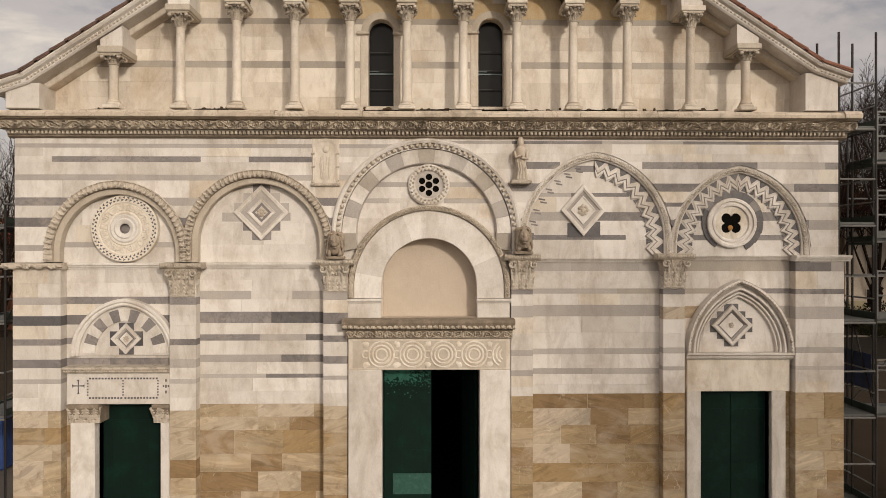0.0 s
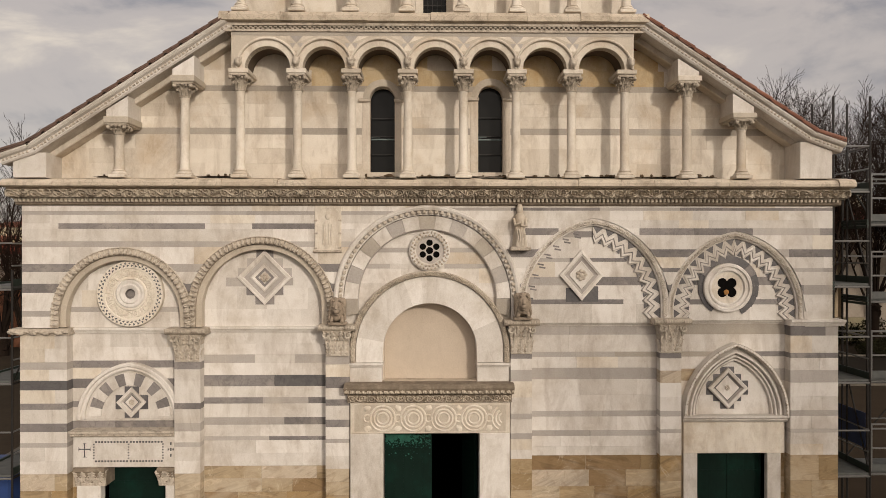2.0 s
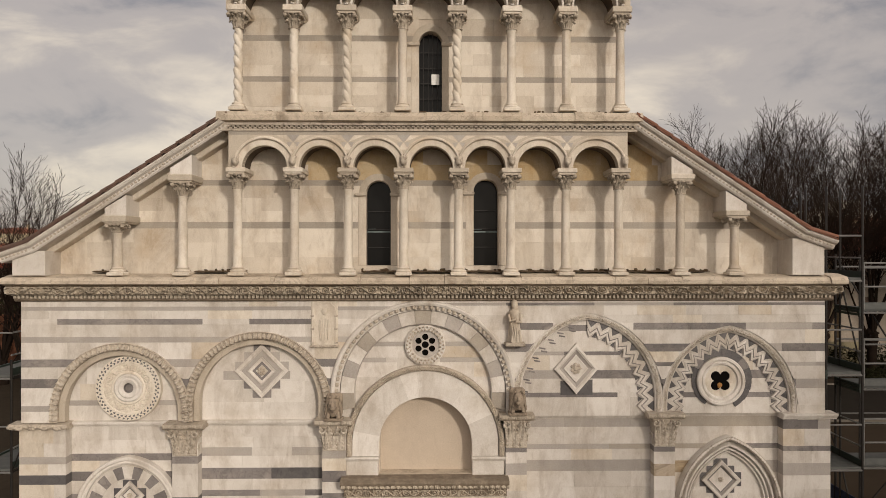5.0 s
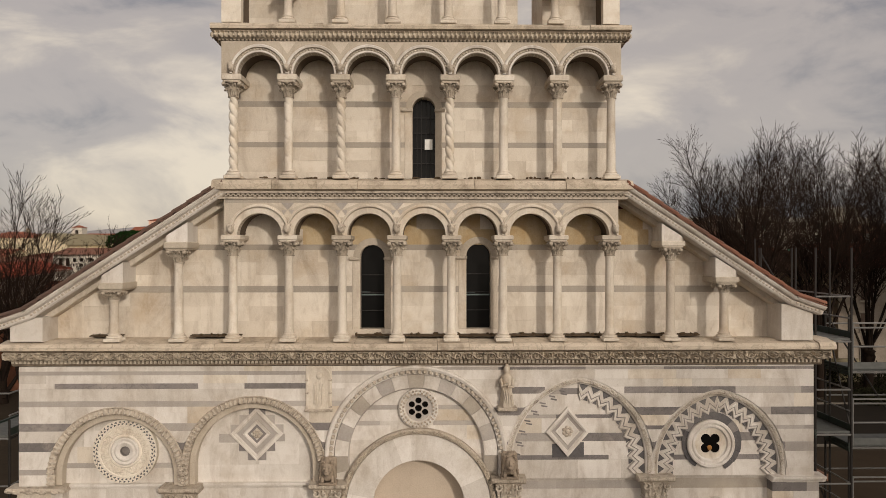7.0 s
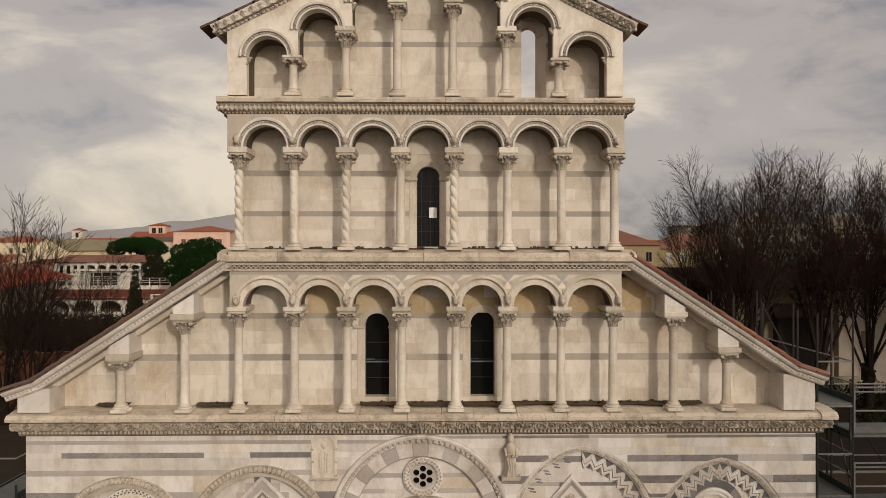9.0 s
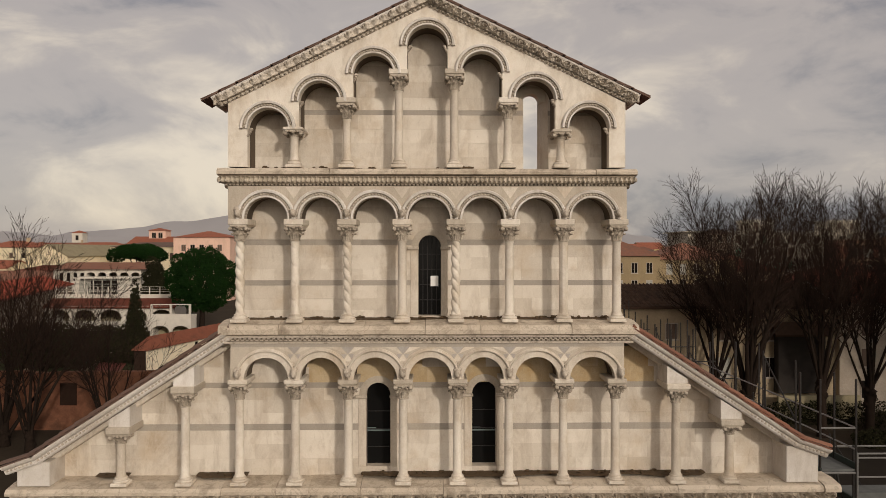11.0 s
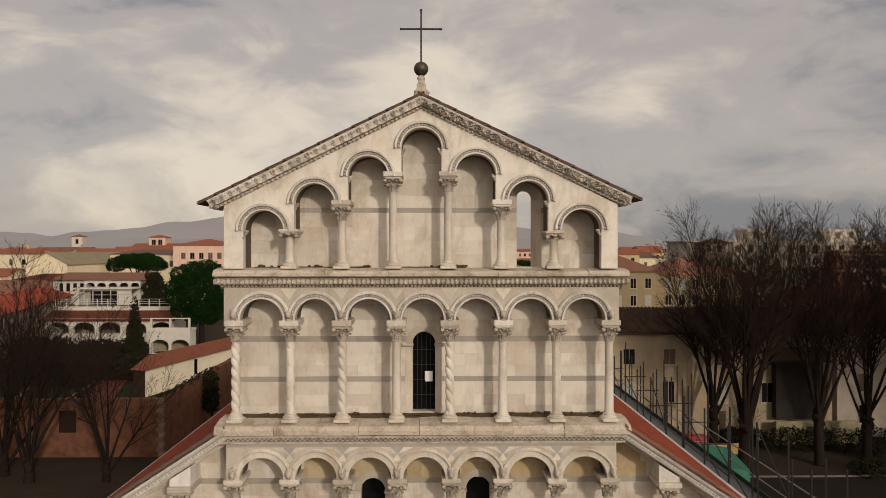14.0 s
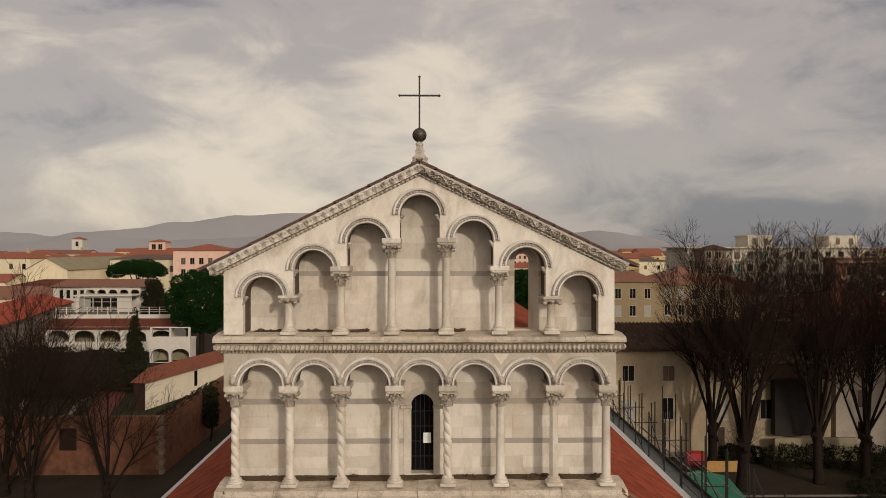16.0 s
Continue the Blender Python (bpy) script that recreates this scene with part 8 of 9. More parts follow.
part("veranda_wall", M().box(-5.6, -4.9, -4.1, -3.9, 4.9, 7.8), P_WHITE, up)
part("veranda_glass", M().box(-4.9, -2.62, -4.0, -3.95, 4.9, 7.4), SHUT_GREY, up)
for i in range(7):
    part("veranda_post", M().box(-5.6 + i * 1.75 - 0.07, -5.6 + i * 1.75 + 0.07, -4.16, -4.06, 4.9, 8.0), P_WHITE, up)
for z in (5.6, 6.9, 7.7):
    part("veranda_rail", M().box(-5.6, 5.6, -4.18, -4.08, z - 0.06, z + 0.06), SHUT_GREY, up)
part("veranda_roof", M().box(-5.8, 5.8, -4.5, 0.0, 8.0, 8.3), P_WHITE, up)
part("terrace_slab", M().box(-12.0, 9.0, -16.0, 0.5, 4.6, 4.85), PATHM, up)
# its long side runs away from the camera, so it is turned
house("red_roofed_house", "long house with a bright red tiled roof", (-62.6, 99.0, 0), 64.0, 11.0, 6.85, plaster("dim_grey_plaster", (0.30, 0.24, 0.19)), stone("bright_red_tile", (0.16, 0.024, 0.012), (0.30, 0.06, 0.03), stain=(0.14, 0.05, 0.03), amount=0.5, rough=0.8, island=True), 1.5, "gable",
      grid(-27, 27, 14, (1.6, 4.9), 1.1, 1.6, ["dark", "brown"]), turn=105.2, tiles=True)
house("brown_roofed_house", "low house with a broad brown hipped roof", (-96.0, 144.0, 0), 30.0, 14.0, 6.4, P_CREAM, TILE_MID, 2.6, "hip", grid(-14, 14, 8, (3.4,), 1.1, 1.6, ["brown", "dark"]))
house("brown_roofed_house", "cream house with a broad dull red hipped roof", (-86.0, 160.0, 0), 34.0, 14.0, 8.0, P_CREAM, RED_TILE, 1.9, "hip", grid(-15, 15, 9, (1.8, 5.2), 1.1, 1.6, ["brown", "dark"]))
house("brown_roofed_house", "long low house with a brown tiled roof", (-122.0, 170.0, 0), 30.0, 12.0, 9.0, P_CREAM, TILE, 1.8, "gable", grid(-14, 14, 8, (3, 6.4), 1.1, 1.6, ["brown", "dark"]))
house("cream_hall", "cream gabled hall with an olive side wall", (-100.5, 177.0, 0), 11.0, 40.0, 12.0, P_CREAM, P_OLIVE, 3.0, "end", [], turn=-3)
house("yellow_barracks", "long pale yellow building with rows of small windows", (-164.0, 240.0, 0), 62.0, 14.0, 14.2, P_YELLOW, TILE, 1.8, "gable", grid(-30, 30, 20, (3.0, 6.6, 10.4), 1.3, 2.2, "brown"))
house("pink_house", "pink house with balconies and a roof terrace", (-61.0, 180.0, 0), 15.0, 14.0, 17.0, P_PINK, TILE, 1.8, "hip", grid(-6, 6, 5, (4, 7.2, 10.4, 13.4), 1.1, 1.6, ["brown", "dark"]))
house("ochre_house", "ochre house with a small roof tower", (-82.0, 205.0, 0), 18.0, 14.0, 15.4, P_YELLOW, TILE, 2.2, "gable", grid(-8, 8, 6, (6, 9.6, 12.6), 1.1, 1.6, ["brown", "dark"]))
house("roof_tower", "small square roof tower with dark openings", (-84.0, 210.0, 16.0), 5.0, 5.0, 3.6, P_PINK, TILE, 0.9, "hip", grid(-2, 2, 2, (1.3,), 1.2, 1.6, "dark"))
house("bell_tower", "slender white bell tower far off", (-200.0, 400.0, 0), 6.0, 6.0, 23.0, P_WHITE, TILE, 1.5, "hip", grid(-2, 2, 1, (19,), 1.6, 2.6, "dark"))


def far_city():
    q = random.Random(21)
    walls = [P_YELLOW, P_CREAM, P_WHITE, P_PINK]
    base = []
    for i in range(6):
        w, d, h = q.uniform(12, 24), q.uniform(10, 15), q.uniform(11.0, 15.5)
        n = int(w / 3)
        base.append(house("town_house", "plastered town house with a terracotta roof", (0, 0, 0), w, d, h, walls[i % 4], TILE, q.uniform(1.4, 2.4), ("gable", "hip")[i % 2], grid(-w / 2 + 1, w / 2 - 1, n, (h - 6.2, h - 2.9), 1.2, 1.7, ["brown", "dark"]), group="town houses"))
    spots = []
    for i in range(78):
        y = 150 + 620 * (i / 78) ** 1.3 + q.uniform(-10, 10)
        lim = y * 0.64 + 20
        x = q.uniform(-lim, lim)
        if -0.22 * y < x < 0.13 * y and y < 500:
            x = -0.26 * y - q.uniform(0, 0.3) * y if q.random() < 0.5 else 0.18 * y + q.uniform(0, 0.45) * y
        if y < 215 and (x < -40 or x > 44):
            y += 75
        if all((x - a) ** 2 + (y - b) ** 2 > 20 ** 2 for a, b in spots):
            spots.append((x, y))
    for i, (x, y) in enumerate(spots):
        m = pose(x, y, 0, 0, 0, q.choice((-8, 0, 5, 12)))
        if i < 6:
            base[i].matrix_basis = m
        else:
            copy_thing(base[i % 6], m)


far_city()


# ---- brick garden wall and white outbuilding ----
def garden_wall():
    t = tagged(thing("garden_wall", "tall old brick garden wall with pale corner stones", "garden wall"), kind="structure")
    m = M()

    def top(u):
        return 4.45 + 0.18 * noise.noise(Vector((u * 0.5, 3, 0)))
    n = 26
    pa = [(-20.3 - i * 0.75, 40.5) for i in range(n)]
    pb = [(-20.304, 40.56 + i * 0.9) for i in range(n)]
    for pts, dx, dy in ((pa, 0.0, 0.6), (pb, -0.6, 0.0)):
        for (x0, y0), (x1, y1) in zip(pts, pts[1:]):
            za, zb = top(x0 + y0), top(x1 + y1)
            m.add([(x0, y0, 0), (x1, y1, 0), (x1, y1, zb), (x0, y0, za), (x0 + dx, y0 + dy, 0), (x1 + dx, y1 + dy, 0), (x1 + dx, y1 + dy, zb), (x0 + dx, y0 + dy, za)],
                  [(0, 1, 2, 3), (5, 4, 7, 6), (3, 2, 6, 7), (1, 0, 4, 5), (0, 3, 7, 4), (1, 5, 6, 2)])
    part("brickwork", m, BRICK, t, "weathered red brickwork")
    for i in range(12):
        part("corner_stone", M().rbox(-20.3 - 0.32 - 0.2 * (i % 2), -20.285, 40.485, 40.8 + 0.2 * ((i + 1) % 2), 0.0 + i * 0.375, 0.372 + i * 0.375, 0.02), stone("pale_corner_stone", (0.09, 0.045, 0.028), (0.26, 0.19, 0.135), spread=0.7, patch=4.0) if i == 0 else bpy.data.materials["pale_corner_stone"], t)
    # thin dark brown panel drawn as a window, without an opening
    part("blocked_window", M().box(-28.2, -26.9, 40.47, 40.52, 1.9, 3.6), stone("dark_window_brown", (0.012, 0.008, 0.006), (0.035, 0.02, 0.014), spec=0.05), t, "dark window in the brick wall")
    return t


garden_wall()
t = thing("outbuilding", "long cream outbuilding with a red tiled roof behind the wall", "building", at=(-30.4, 63.0, 0))
t.rotation_euler = (0, 0, radians(-14.7))
part("wall", M().box(-1.4, 0, 0, 24.0, 0, 2.98), plaster("bright_limewash", (0.84, 0.73, 0.55), 0.92, 0.2), t)
part("roof", M().add([(0.3, -0.3, 2.96), (0.3, 24.2, 2.96), (-1.5, 24.2, 4.15), (-1.5, 2.6, 4.15), (-1.7, -0.3, 2.96), (-1.9, 24.2, 2.96)],
                     [(0, 1, 2, 3), (3, 2, 5, 4), (0, 3, 4), (1, 5, 2), (4, 5, 1, 0)]), stone("dark_red_tile", (0.10, 0.034, 0.02), (0.25, 0.09, 0.055), stain=(0.06, 0.04, 0.03), amount=0.6, rough=0.9, spec=0.1), t)
# end face covered by a panel far darker than the limewashed side
part("end_wall", M().box(-1.4, 0.004, -0.08, 0, 0, 2.9), stone("dark_brown_end", (0.02, 0.013, 0.01), (0.06, 0.036, 0.026), spec=0.05), t, "dark brown panel on the end wall")
part("slit_window", M().box(-0.02, 0.012, 9.3, 9.95, 0.9, 2.75), BLACK, t, "tall dark slit window")


# ---- trees ----
def bare_tree(seed, height, width, fork, limbs, thick=0.33, close=1.0):
    """Meshes of a bare winter tree: trunk, straight rising limbs, and three orders of branchlets that all turn upwards."""
    q = random.Random(seed)
    wood, twigs = M(), M()
    tall = height - fork

    def taper(r0, tip, f):
        return tip + (r0 - tip) * (1 - f) ** 1.5

    def grow(p, d, length, r0, order):
        n = max(2, int(length / (0.7, 0.45, 0.34, 0.36)[order]))
        step, pts, dirs = length / n, [p], [d]
        wob, lift = (0.024, 0.026, 0.035, 0.045)[order], (0.008, 0.048, 0.05, 0.045)[order]
        for _ in range(n):
            d = (d + Vector((q.gauss(0, wob), q.gauss(0, wob), q.gauss(lift, wob * 0.5)))).normalized()
            pts.append(pts[-1] + d * step)
            dirs.append(d)
        tip = 0.010
        if order < 2:
            for lo in range(0, n, 3):
                hi = min(n, lo + 3)
                (wood if r0 > 0.06 else twigs).tube(pts[lo:hi + 1], taper(r0, tip, lo / n), 6 if order == 0 else 4, taper(r0, tip, hi / n))
        else:
            twigs.tube(pts, r0, 3, 0.006)
        if order == 3:
            return
        gap, begin = ((0.46, 0.29), (0.44, 0.16), (0.40, 0.18))[order]
        at, turn = begin * length + q.uniform(0, gap), q.uniform(0, math.tau)
        while at < length * 0.98:
            k = min(n - 1, int(at / step))
            base, ax = pts[k].lerp(pts[k + 1], at / step - k), dirs[k]
            side = ax.orthogonal().normalized()
            turn += 2.4 + q.uniform(-0.5, 0.5)
            side = side * math.cos(turn) + ax.cross(side) * math.sin(turn)
            ang = radians(q.uniform(24, 46) if order == 0 else q.uniform(18, 36))
            cd = ax * math.cos(ang) + side * math.sin(ang)
            cd.z = max(cd.z, -0.05)
            rest = length - at
            cl = (min(0.32 * rest + 1.7, 5.2), 0.42 * rest + 0.5, 0.36 * rest + 0.3)[order] * q.uniform(0.65, 1.15)
            here = taper(r0, tip, at / length)
            grow(base, cd.normalized(), cl, max(0.0105, min(here * 0.66, 0.010 + (0.013, 0.009, 0.005)[order] * cl)), order + 1)
            at += gap * q.uniform(0.6, 1.4) * close * (1.6 - 1.2 * at / length if order == 0 else 1.15 - 0.35 * at / length)

    pts, d = [Vector((0, 0, -0.15))], Vector((0, 0, 1))
    for _ in range(int(fork / 0.5)):
        d = (d + Vector((q.gauss(0, 0.03), q.gauss(0, 0.03), 0.1))).normalized()
        pts.append(pts[-1] + d * 0.5)
    wood.tube(pts[:3], thick * 1.3, 10, thick * 0.98)
    wood.tube(pts[2:], thick * 0.98, 10, thick * 0.95)
    # swollen head where the tree was once cut back
    for i in range(7):
        a = i * 2.4
        wood.blob(tuple(pts[-1 - i % 3] + Vector((math.cos(a) * thick * 0.6, math.sin(a) * thick * 0.6, q.uniform(-0.1, 0.3)))), (thick * 0.75, thick * 0.75, thick * q.uniform(0.7, 1.1)), 8, 0.7, seed * 9 + i)
    for i in range(limbs):
        a = math.tau * (i + q.uniform(-0.3, 0.3)) / max(1, limbs - 1)
        spread = math.atan2(width * 0.42, tall)
        lean = q.uniform(0.0, 0.12) if i == 0 else spread * (0.45 + 0.95 * ((i * 0.618) % 1.0)) * q.uniform(0.9, 1.15)
        d = Vector((math.cos(a) * math.sin(lean), math.sin(a) * math.sin(lean), math.cos(lean)))
        grow(pts[-1 - (i % 3 if i else 0)], d, tall * (q.uniform(0.92, 1.0) if i == 0 else q.uniform(0.84, 0.98)), thick * q.uniform(0.34, 0.52), 0)
    return wood.mesh("trunk", BARK, 60), twigs.mesh("twigs", TWIG)


TREES = [bare_tree(*a) for a in ((1, 19.0, 10.6, 3.8, 10, 0.36, 0.70), (2, 19.1, 10.8, 3.5, 10, 0.40, 0.70), (3, 19.4, 10.4, 4.1, 10, 0.34, 0.70), (4, 13.2, 12.0, 1.7, 9, 0.27, 1.05), (5, 18.5, 10.6, 3.8, 9, 0.34, 1.0))]


def plant(k, x, y, scale=1.0, turn=0.0, label="tall bare winter tree with upright limbs and fine twigs", lean=0.0):
    t = thing("tree", label, "tree", "bare trees", (x, y, 0))
    t.rotation_euler = (0, radians(lean), radians(turn))
    t.scale = (scale,) * 3
    part("trunk", TREES[k][0], BARK, t)
    part("crown", TREES[k][1], TWIG, t, "fine leafless twigs")


for k, x, y, s, turn, lean in ((0, 23.0, 42.0, 0.95, 0, 0), (1, 22.9, 36.2, 1.02, 60, 0), (2, 29.2, 37.5, 1.0, 30, 1), (0, 33.3, 38.5, 0.95, 200, -2), (1, 36.6, 36.0, 1.0, 140, -3), (2, 41.0, 38.0, 1.04, 250, 0),
                               (0, 46.0, 33.0, 1.0, 100, 0), (1, 38.0, 30.0, 1.0, 20, 0)):
    plant(k, x, y, s, turn, lean=lean)
for k, x, y, s, turn in ((3, 36.0, 33.5, 0.36, 200), (3, 25.5, 42.3, 0.30, 140)):
    plant(k, x, y, s, turn, "low bare bushy tree among the street trees")
for k, x, y, s, turn, lean in ((3, -22.0, 34.6, 0.88, 0, 0), (3, -27.2, 34.5, 1.06, 120, 2), (3, -29.8, 36.0, 1.2, 60, 0), (3, -35.5, 31.0, 1.15, 310, 0), (3, -33.0, 35.0, 0.95, 20, 0)):
    plant(k, x, y, s, turn, "bare winter tree with spreading twiggy crown", lean)
# slighter trees in the gardens
for k, x, y, s, turn in ((3, -41.0, 62.0, 0.7, 10), (3, -47.0, 70.0, 0.75, 100), (3, -35.0, 58.0, 0.6, 200), (3, 52.0, 60.0, 0.9, 0), (3, 48.0, 72.0, 0.9, 80)):
    plant(k, x, y, s, turn, "small bare winter tree in a garden")


def leafy(name, lumps, n, size, mat, seed, lab):
    """A crown of many small tufts round lumps (x, y, z, rx, ry, rz)."""
    q, m = random.Random(seed), M()
    total = sum(a[3] * a[4] for a in lumps)
    for x, y, z, rx, ry, rz in lumps:
        for _ in range(int(n * rx * ry / total)):
            d = Vector((q.gauss(0, 1), q.gauss(0, 1), q.gauss(0, 1))).normalized()
            k = q.uniform(0.55, 1.05) ** 0.5 * (1 + 0.22 * noise.noise(d * 3 + Vector((x, y, z))))
            c = Vector((x + rx * d.x * k, y + ry * d.y * k, z + rz * d.z * k))
            s = size * q.uniform(0.6, 1.3)
            for _ in range(3):
                a = Vector((q.gauss(0, 1), q.gauss(0, 1), q.gauss(0, 1))).normalized()
                b = a.cross(Vector((q.gauss(0, 1), q.gauss(0, 1), q.gauss(0, 1)))).normalized()
                e = c + d * s * 0.3
                m.add([tuple(e - b * s * 0.35), tuple(e + a * s), tuple(e + b * s * 0.35)], [(0, 1, 2)])
    return m


def evergreen(name, label, x, y, trunk_h, r, lumps, n, size, mat, seed):
    t = thing(name, label, "tree", at=(x, y, 0))
    w = M().tube([(0, 0, -0.1), (0.1, 0, trunk_h * 0.5), (0, 0.1, trunk_h)], r, 8, r * 0.7)
    for a, b, c, *_ in lumps[:8]:
        w.tube([(0, 0.05, trunk_h * 0.8), (a * 0.5, b * 0.5, trunk_h * 0.95), (a, b, c)], r * 0.4, 5, r * 0.15)
    part("trunk", w, BARK, t, "", 60)
    part("crown", leafy(name, lumps, n, size, mat, seed, ""), mat, t, "dense dark green needle tufts")


q0 = random.Random(31)
evergreen("umbrella_pine", "umbrella pine with a broad flat dark green crown", -65.5, 149.0, 11.0, 0.4, [(5.3 * math.cos(i * 2.4) * math.sqrt((i + 0.5) / 20), 4.8 * math.sin(i * 2.4) * math.sqrt((i + 0.5) / 20), 13.9 - 1.9 * (i / 20) ** 1.5 + q0.uniform(-0.35, 0.35), 2.0, 2.0, 1.15) for i in range(20)], 17000, 0.26, PINE, 1)
evergreen("stone_pine", "dense rounded dark green pine", -37.4, 104.5, 6.0, 0.5, [(4.4 * math.cos(i * 2.4) * math.sqrt(1 - (1 - 2 * (i + 0.5) / 30) ** 2), 3.0 * math.sin(i * 2.4) * math.sqrt(1 - (1 - 2 * (i + 0.5) / 30) ** 2), 8.9 + 4.2 * (1 - 2 * (i + 0.5) / 30), 1.7, 1.7, 1.3) for i in range(30)], 24000, 0.24, PINE, 2)
evergreen("dark_fir", "dark evergreen between the villa and the pine", -52.4, 124.0, 4.0, 0.3, [(0.6 * math.cos(i * 2.4), 0.6 * math.sin(i * 2.4), 5.2 + i * 0.85, 2.3 - 0.16 * i, 2.3 - 0.16 * i, 1.2) for i in range(8)], 6000, 0.28, HEDGE, 8)
evergreen("stone_pine", "dark pine behind the church, seen through the gable window", 14.0, 95.0, 9.0, 0.35, [(2.2 * math.cos(i * 1.3) * (i % 3) / 2, 2.0 * math.sin(i * 1.3) * (i % 3) / 2, 10.5 + 2.6 * math.sin(i * 2.1), 1.8, 1.8, 1.5) for i in range(14)], 5000, 0.30, PINE, 5)
evergreen("cypress", "slender dark green cypress in the garden", -37.6, 78.0, 3.0, 0.2, [(0, 0, 2.2 + i * 0.95, 1.25 - 0.13 * i, 1.25 - 0.13 * i, 1.0) for i in range(8)], 3200, 0.25, HEDGE, 3)
evergreen("dark_shrub_tree", "dark evergreen beside the white outbuilding", -19.6, 50.5, 2.0, 0.12, [(0, 0, 1.9 + i * 0.75, 0.6, 0.6, 0.7) for i in range(4)], 1100, 0.22, HEDGE, 4)
for i, (x, y, w, h) in enumerate(((-44.0, 70.0, 9.0, 3.4), (-52.0, 78.0, 10.0, 3.6), (-38.0, 74.0, 6.0, 3.0), (-46.5, 92.0, 9.0, 2.6), (-57.0, 93.0, 8.0, 2.8))):
    tagged(part("hedge", leafy("hedge", [(x + (k - 2) * w / 5, y + 0.5 * (k % 2), h * 0.45, w / 6, 1.6, h * 0.55) for k in range(5)], 1700, 0.34, HEDGE, 40 + i, ""), HEDGE, None, "dark overgrown garden hedge"), category="hedge", kind="stuff")
for i, (x, y, w, h) in enumerate(((30.5, 41.6, 6.0, 1.7), (37.0, 40.5, 7.0, 1.9), (26.0, 43.4, 3.0, 1.2), (43.0, 41.5, 8.0, 2.0), (33.0, 35.0, 5.0, 1.0), (40.5, 33.0, 6.0, 1.2))):
    tagged(part("scrub", leafy("scrub", [(x + (k - 2) * w / 5, y + 0.5 * (k % 2), h * 0.4, w / 6, 1.3, h * 0.6) for k in range(5)], 2600, 0.13, HEDGE, 70 + i, ""), HEDGE, None, "dark winter scrub under the street trees"), category="scrub", kind="stuff")
m = leafy("ivy", [(-20.7 + 0.2 * (k % 2), 41.5 + k * 1.0, 4.5, 0.35, 0.6, 0.2) for k in range(14)], 900, 0.12, HEDGE, 50, "")
tagged(part("weeds", m, HEDGE, None, "dry weeds and ivy along the wall top"), category="weeds", kind="stuff")


# ---- scaffolding ----
def scaffold(name, label, xs, ys, decks, top, rails=True, outer=None):
    t = thing(name, label, "scaffold")
    for x in xs:
        for y in ys:
            part("post", M().tube([(x, y, 0), (x, y, top)], 0.026, 6), RUST, t)
    for z in decks:
        for a, b in zip(ys, ys[1:]):
            part("deck", M().box(xs[0] + 0.03, xs[-1] - 0.03, a + 0.01, b - 0.01, z, z + 0.05), BOARD, t)
            part("ledger", M().tube([(xs[-1], a, z - 0.03), (xs[-1], b, z - 0.03)], 0.024, 5), RUST, t)
            if rails:
                for dz in (0.5, 1.0):
                    part("guard_rail", M().tube([(xs[-1] if outer is None else outer, a, z + dz), (xs[-1] if outer is None else outer, b, z + dz)], 0.02, 5), STEEL, t)
        part("toe_board", M().box(xs[-1] - 0.02, xs[-1] + 0.01, ys[0], ys[-1], z + 0.05, z + 0.2), FASCIA, t)
        edge = M()
        for k, dx in enumerate((0.0, 0.012, 0.004)):
            edge.box(xs[0] - 0.02 - dx, xs[0] + 0.02, ys[0] - 0.03, ys[-1], z - 0.10 + 0.07 * k, z - 0.045 + 0.07 * k)
        part("deck_edge", edge, FASCIA, t, "ribbed dark green deck edge")
        for y in (ys[0], ys[-1]):
            part("transom", M().tube([(xs[0], y, z - 0.03), (xs[-1], y, z - 0.03)], 0.024, 5), STEEL, t)
            part("guard_rail", M().tube([(xs[0], y, z + 1.0), (xs[-1], y, z + 1.0)], 0.02, 5), STEEL, t)
    zz = [0.1, *decks]
    for i, (a, b) in enumerate(zip(ys, ys[1:])):
        for k, (z0, z1) in enumerate(zip(zz, zz[1:])):
            if (i + k) % 2 == 0:
                part("brace", M().tube([(xs[-1], a, z0), (xs[-1], b, z1)], 0.02, 5), RUST, t)
    return t


YS = [0.75, 1.65] + [3.5 + 1.9 * i for i in range(14)]
DECKS = (0.35, 2.4, 4.5, 6.65, 8.78)
scaffold("scaffold", "steel scaffolding with grey decks along the aisle wall", (9.12, 9.95), YS, DECKS, 10.9)
scaffold("scaffold", "outer bay of steel scaffolding with pale guard rails", (9.98, 11.9, 13.4), (0.9, 1.9), (2.4, 4.5, 6.3, 8.05), 9.35)
scaffold("scaffold", "outer steel scaffold tower beside the aisle", (10.6, 12.4), (15.5, 17.5, 19.5, 21.5), (2.4, 4.5, 6.65), 10.3)
scaffold("scaffold", "low steel scaffolding beside the aisle corner", (-10.1, -9.2), (0.9, 2.9, 4.9), (2.4, 4.5, 6.6), 7.0)
BLUE = plain("blue_tarpaulin", (0.015, 0.03, 0.085), 0.6, vary=0.4)
tagged(part("tarpaulin", M().box(9.96, 9.975, 0.95, 2.7, 2.95, 3.75), BLUE, None, "dark blue tarpaulin tied to the scaffold rail"), category="tarpaulin")
tagged(part("rubbish_bin", M().rbox(-12.6, -11.6, 5.0, 6.0, 0.012, 1.5, 0.06), plain("blue_plastic", (0.02, 0.05, 0.17), 0.5), None, "dark blue plastic rubbish bin beside the church"), category="bin")
tagged(part("barrier_post", M().tube([(-11.35, 5.2, 0), (-11.35, 5.2, 1.25)], 0.05, 8), plain("red_plastic", (0.4, 0.03, 0.015), 0.5), None, "red plastic barrier post by the bin"), category="post")
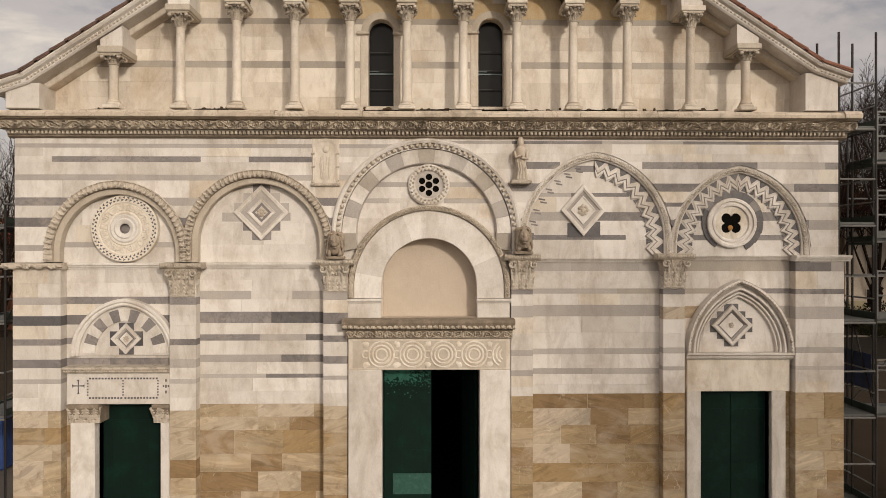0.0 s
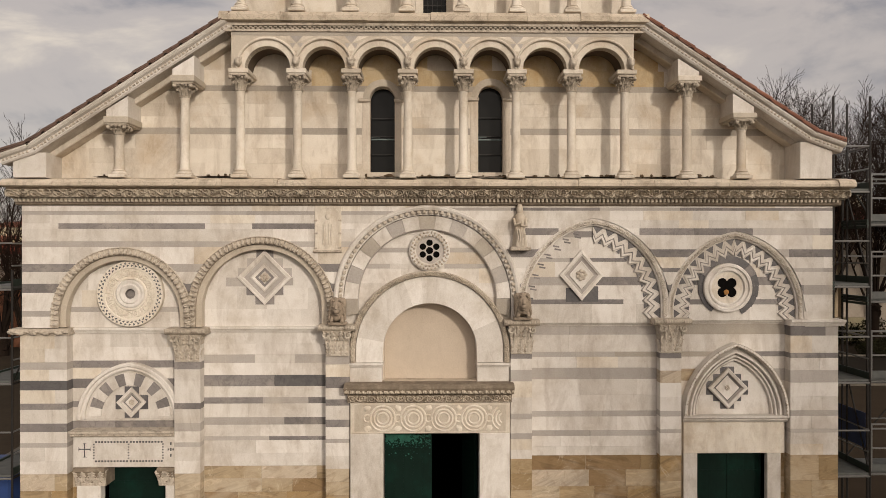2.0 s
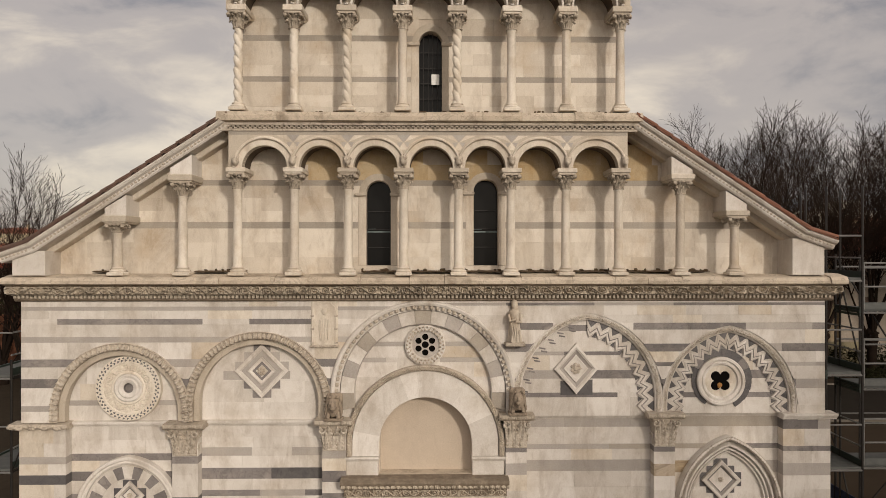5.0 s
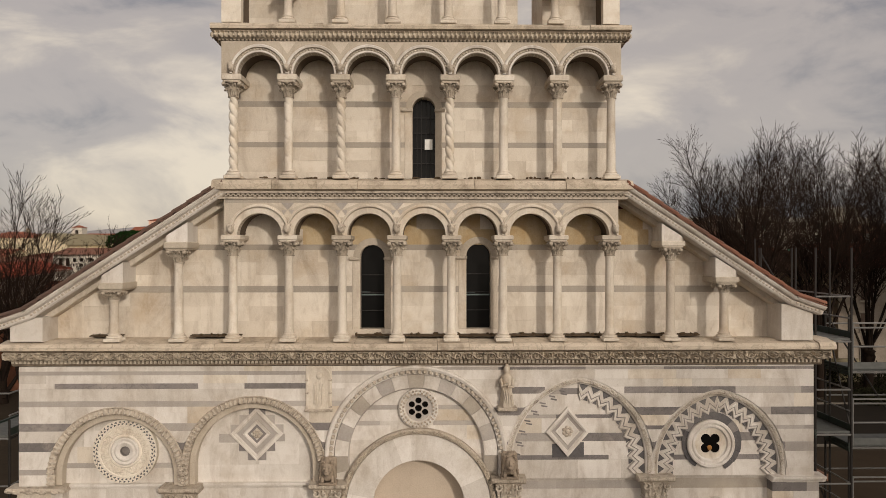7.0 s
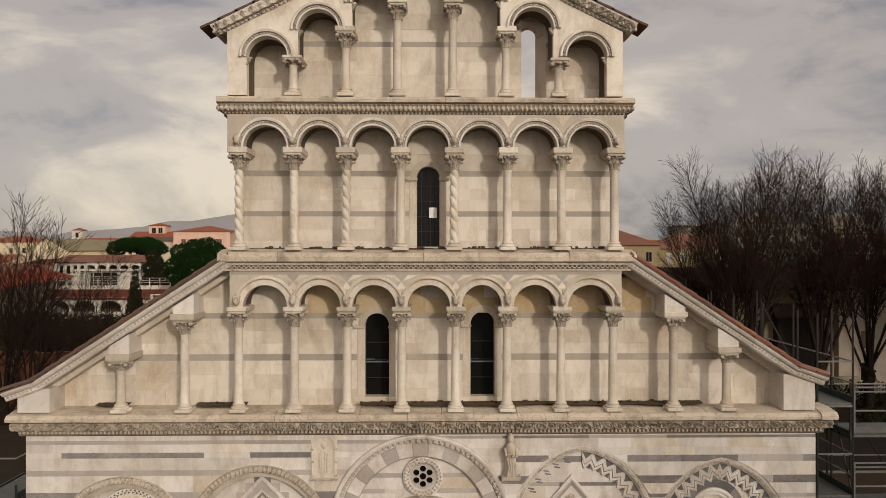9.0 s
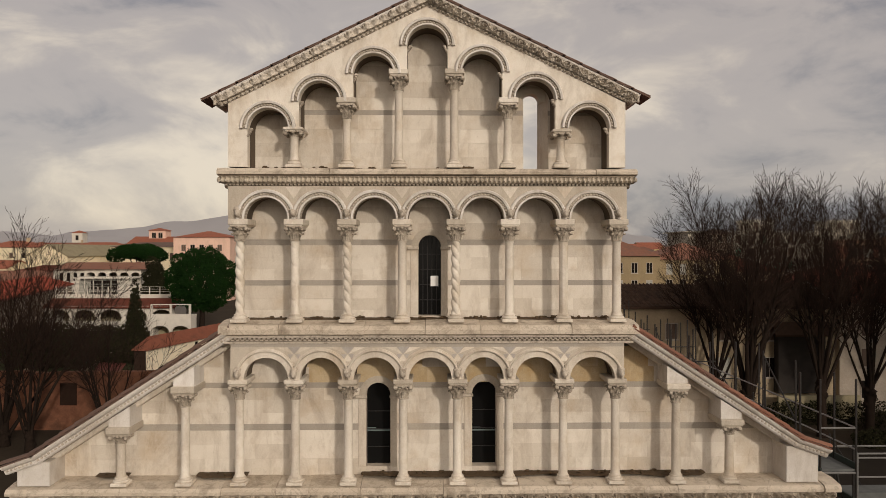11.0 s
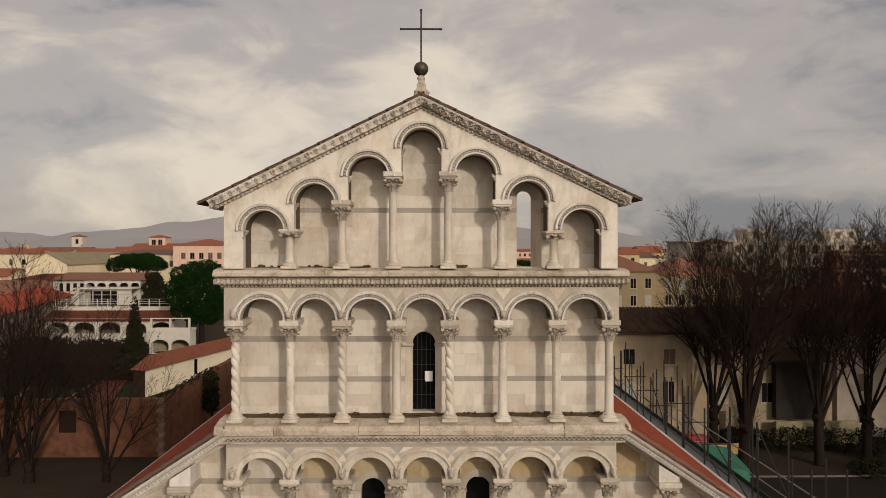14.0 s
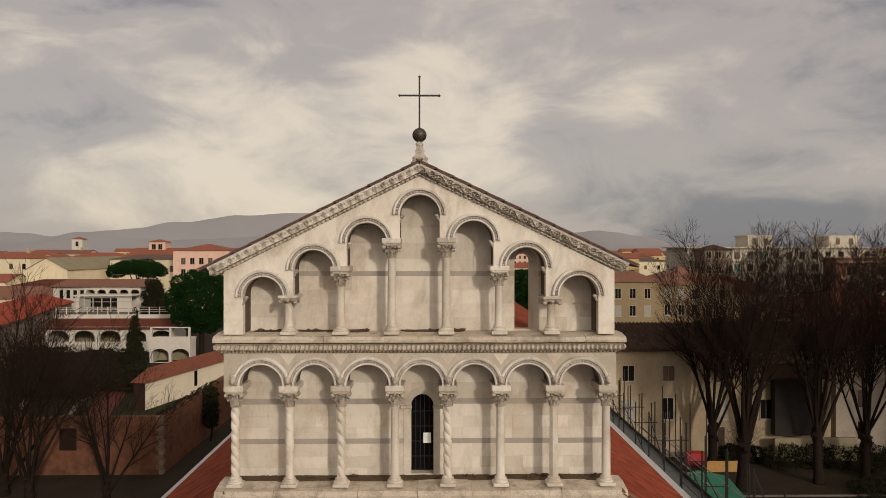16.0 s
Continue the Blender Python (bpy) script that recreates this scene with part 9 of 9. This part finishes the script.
def rail_frame(x0, x1, y, z):
    """A pale tubular guard frame standing on a deck."""
    t = thing("guard_frame", "pale galvanised guard frame on a scaffold deck", "guard rail", "guard frames")
    for a in (x0, (x0 + x1) / 2, x1):
        part("upright", M().tube([(a, y, z), (a, y, z + 1.08)], 0.02, 6), STEEL, t)
    for h in (0.52, 1.06):
        part("rail", M().tube([(x0, y, z + h), (x1, y, z + h)], 0.021, 6), STEEL, t)
    part("toe_plate", M().box(x0, x1, y - 0.015, y + 0.01, z + 0.0, z + 0.16), BOARD, t)


for z in (2.45, 4.55, 6.35, 8.10):
    rail_frame(10.05, 13.3, 0.86, z)
stack = thing("board_stack", "upright scaffold boards leaning inside the scaffold", "boards")
for i in range(6):
    part("board", M().merge(M().rbox(-0.1, 0.1, -0.02, 0.02, 0, 1.7, 0.004), Matrix.Translation((9.25 + 0.11 * i, 3.2 + 0.25 * i, 6.70)) @ pose(0, 0, 0, 8, -4 + 3 * (i % 3), 30)), BOARD if i % 2 else RUST, stack)
for a, b in (((9.98, 1.9, 2.4), (13.4, 1.9, 6.3)), ((11.9, 1.9, 6.3), (9.98, 1.9, 9.3)), ((13.4, 1.9, 6.3), (11.9, 1.9, 8.05))):
    tagged(part("brace_tube", M().tube([a, b], 0.02, 6), RUST, None, "dark diagonal steel tube clamped across the scaffold"), category="brace", group="scaffold braces")
q1 = random.Random(61)
for i in range(16):
    y = 3.5 + 1.9 * (i % 13)
    x = 9.12 if i % 3 else 9.95
    z = 8.85 if i % 2 else 9.3
    tagged(part("brace_tube", M().tube([(x, y, z), (x, y + 1.9 * (1 + i % 2), z + (1.5 if i % 4 < 2 else 0.02))], 0.02, 6), RUST, None, "steel tube clamped between the upper scaffold posts"), category="brace", group="scaffold braces")
for i in range(10):
    y = 3.5 + 1.9 * (i + 2)
    tagged(part("brace_tube", M().tube([(9.05, y, 9.75 + 0.25 * (i % 3)), (10.05, y, 9.75 + 0.25 * (i % 3))], 0.02, 6), RUST, None, "steel tube clamped between the upper scaffold posts"), category="brace", group="scaffold braces")
for i in range(9):
    x, y = 9.0 + q1.uniform(0, 1.3), 5.0 + 2.6 * i
    tagged(part("scaffold_pole", M().tube([(x, y, 0), (x, y, 10.2 + q1.uniform(0.3, 1.5))], 0.024, 6), RUST, None, "tall dark steel scaffold pole standing beside the aisle"), category="pole", group="scaffold poles")
GREEN = plain("green_tarpaulin", (0.008, 0.13, 0.07), 0.55, vary=0.35)
tagged(part("tarpaulin", M().add([(12.4, 16.8, 6.2), (14.8, 16.8, 6.0), (14.9, 19.4, 6.3), (13.6, 19.8, 6.45), (12.3, 19.5, 6.3), (12.4, 16.75, 4.7), (14.8, 16.75, 4.7), (14.9, 19.45, 4.7), (12.3, 19.55, 4.7), (13.6, 18.0, 6.05)],
                                 [(0, 1, 9), (1, 2, 9), (2, 3, 9), (3, 4, 9), (4, 0, 9), (0, 5, 6, 1), (1, 6, 7, 2), (4, 8, 5, 0), (2, 7, 8, 4, 3)]), GREEN, None, "green tarpaulin over a scaffold deck"), category="tarpaulin")
scaffold("scaffold", "scaffold deck that carries the green tarpaulin", (12.4, 14.8), (16.9, 19.3), (4.5,), 7.4, rails=False)
planks = thing("plank_stack", "stack of reddish boards on the ground", "planks")
for i in range(7):
    part("plank", M().box(16.6 + 0.34 * i, 16.9 + 0.34 * i, 18.0, 22.0, 0.02, 0.3 + 0.06 * (i % 3)), plain("reddish_boards", (0.16, 0.075, 0.045), 0.8, vary=0.4) if i == 0 else bpy.data.materials["reddish_boards"], planks)
tagged(part("container", M().rbox(21.0, 22.6, 42.0, 42.9, 0, 1.0, 0.04), plain("red_paint", (0.36, 0.012, 0.015), 0.5), None, "red painted site container by the old house"), category="container")
tagged(part("site_fence", M().box(21.9, 24.4, 40.4, 40.46, 0.0, 0.85), plain("ochre_boards", (0.40, 0.22, 0.06), 0.7, vary=0.35), None, "low ochre boarded site fence by the street"), category="fence")


# low roofs of the town beyond, seen over the nearer houses
def far_roofs():
    q = random.Random(77)
    walls = [P_YELLOW, P_CREAM, P_PINK, P_WHITE, P_CREAM]
    for i in range(46):
        left = i < 34
        y = q.uniform(190, 520)
        x = -y * q.uniform(0.33, 0.66) if left else y * q.uniform(0.27, 0.42)
        w, d, h = q.uniform(11, 26), q.uniform(9, 14), q.uniform(10.5, 15.5)
        t = house("town_house", "small far town house with a low tiled roof", (x, y, 0), w, d, h, q.choice(walls), q.choice((TILE, TILE, TILE_MID, TILE_DARK)), q.uniform(1.2, 2.2), q.choice(("gable", "hip", "end")), turn=q.uniform(-25, 25), group="town houses")
        n = max(2, int(w / 4.5))
        for k in range(n):
            u = -w / 2 + w * (k + 0.5) / n
            part("window", M().box(u - 0.6, u + 0.6, -0.04, 0.02, h - 3.4, h - 1.7), (SHUT_BROWN, DARKPANE)[k % 2], t)
        if i % 4 == 0:
            part("chimney", M().box(w * 0.2, w * 0.2 + 0.9, d * 0.4, d * 0.4 + 0.8, h, h + 3.2), P_BEIGE, t)


far_roofs()



# unseen trees added behind the camera, whose bare crowns thin the low sun
for k, x, y, s, turn in ((4, 17.0, -24.0, 0.95, 40), (4, 23.6, -24.0, 0.98, 160)):
    plant(k, x, y, s, turn, "unseen bare tree added behind the camera to thin sunlight")
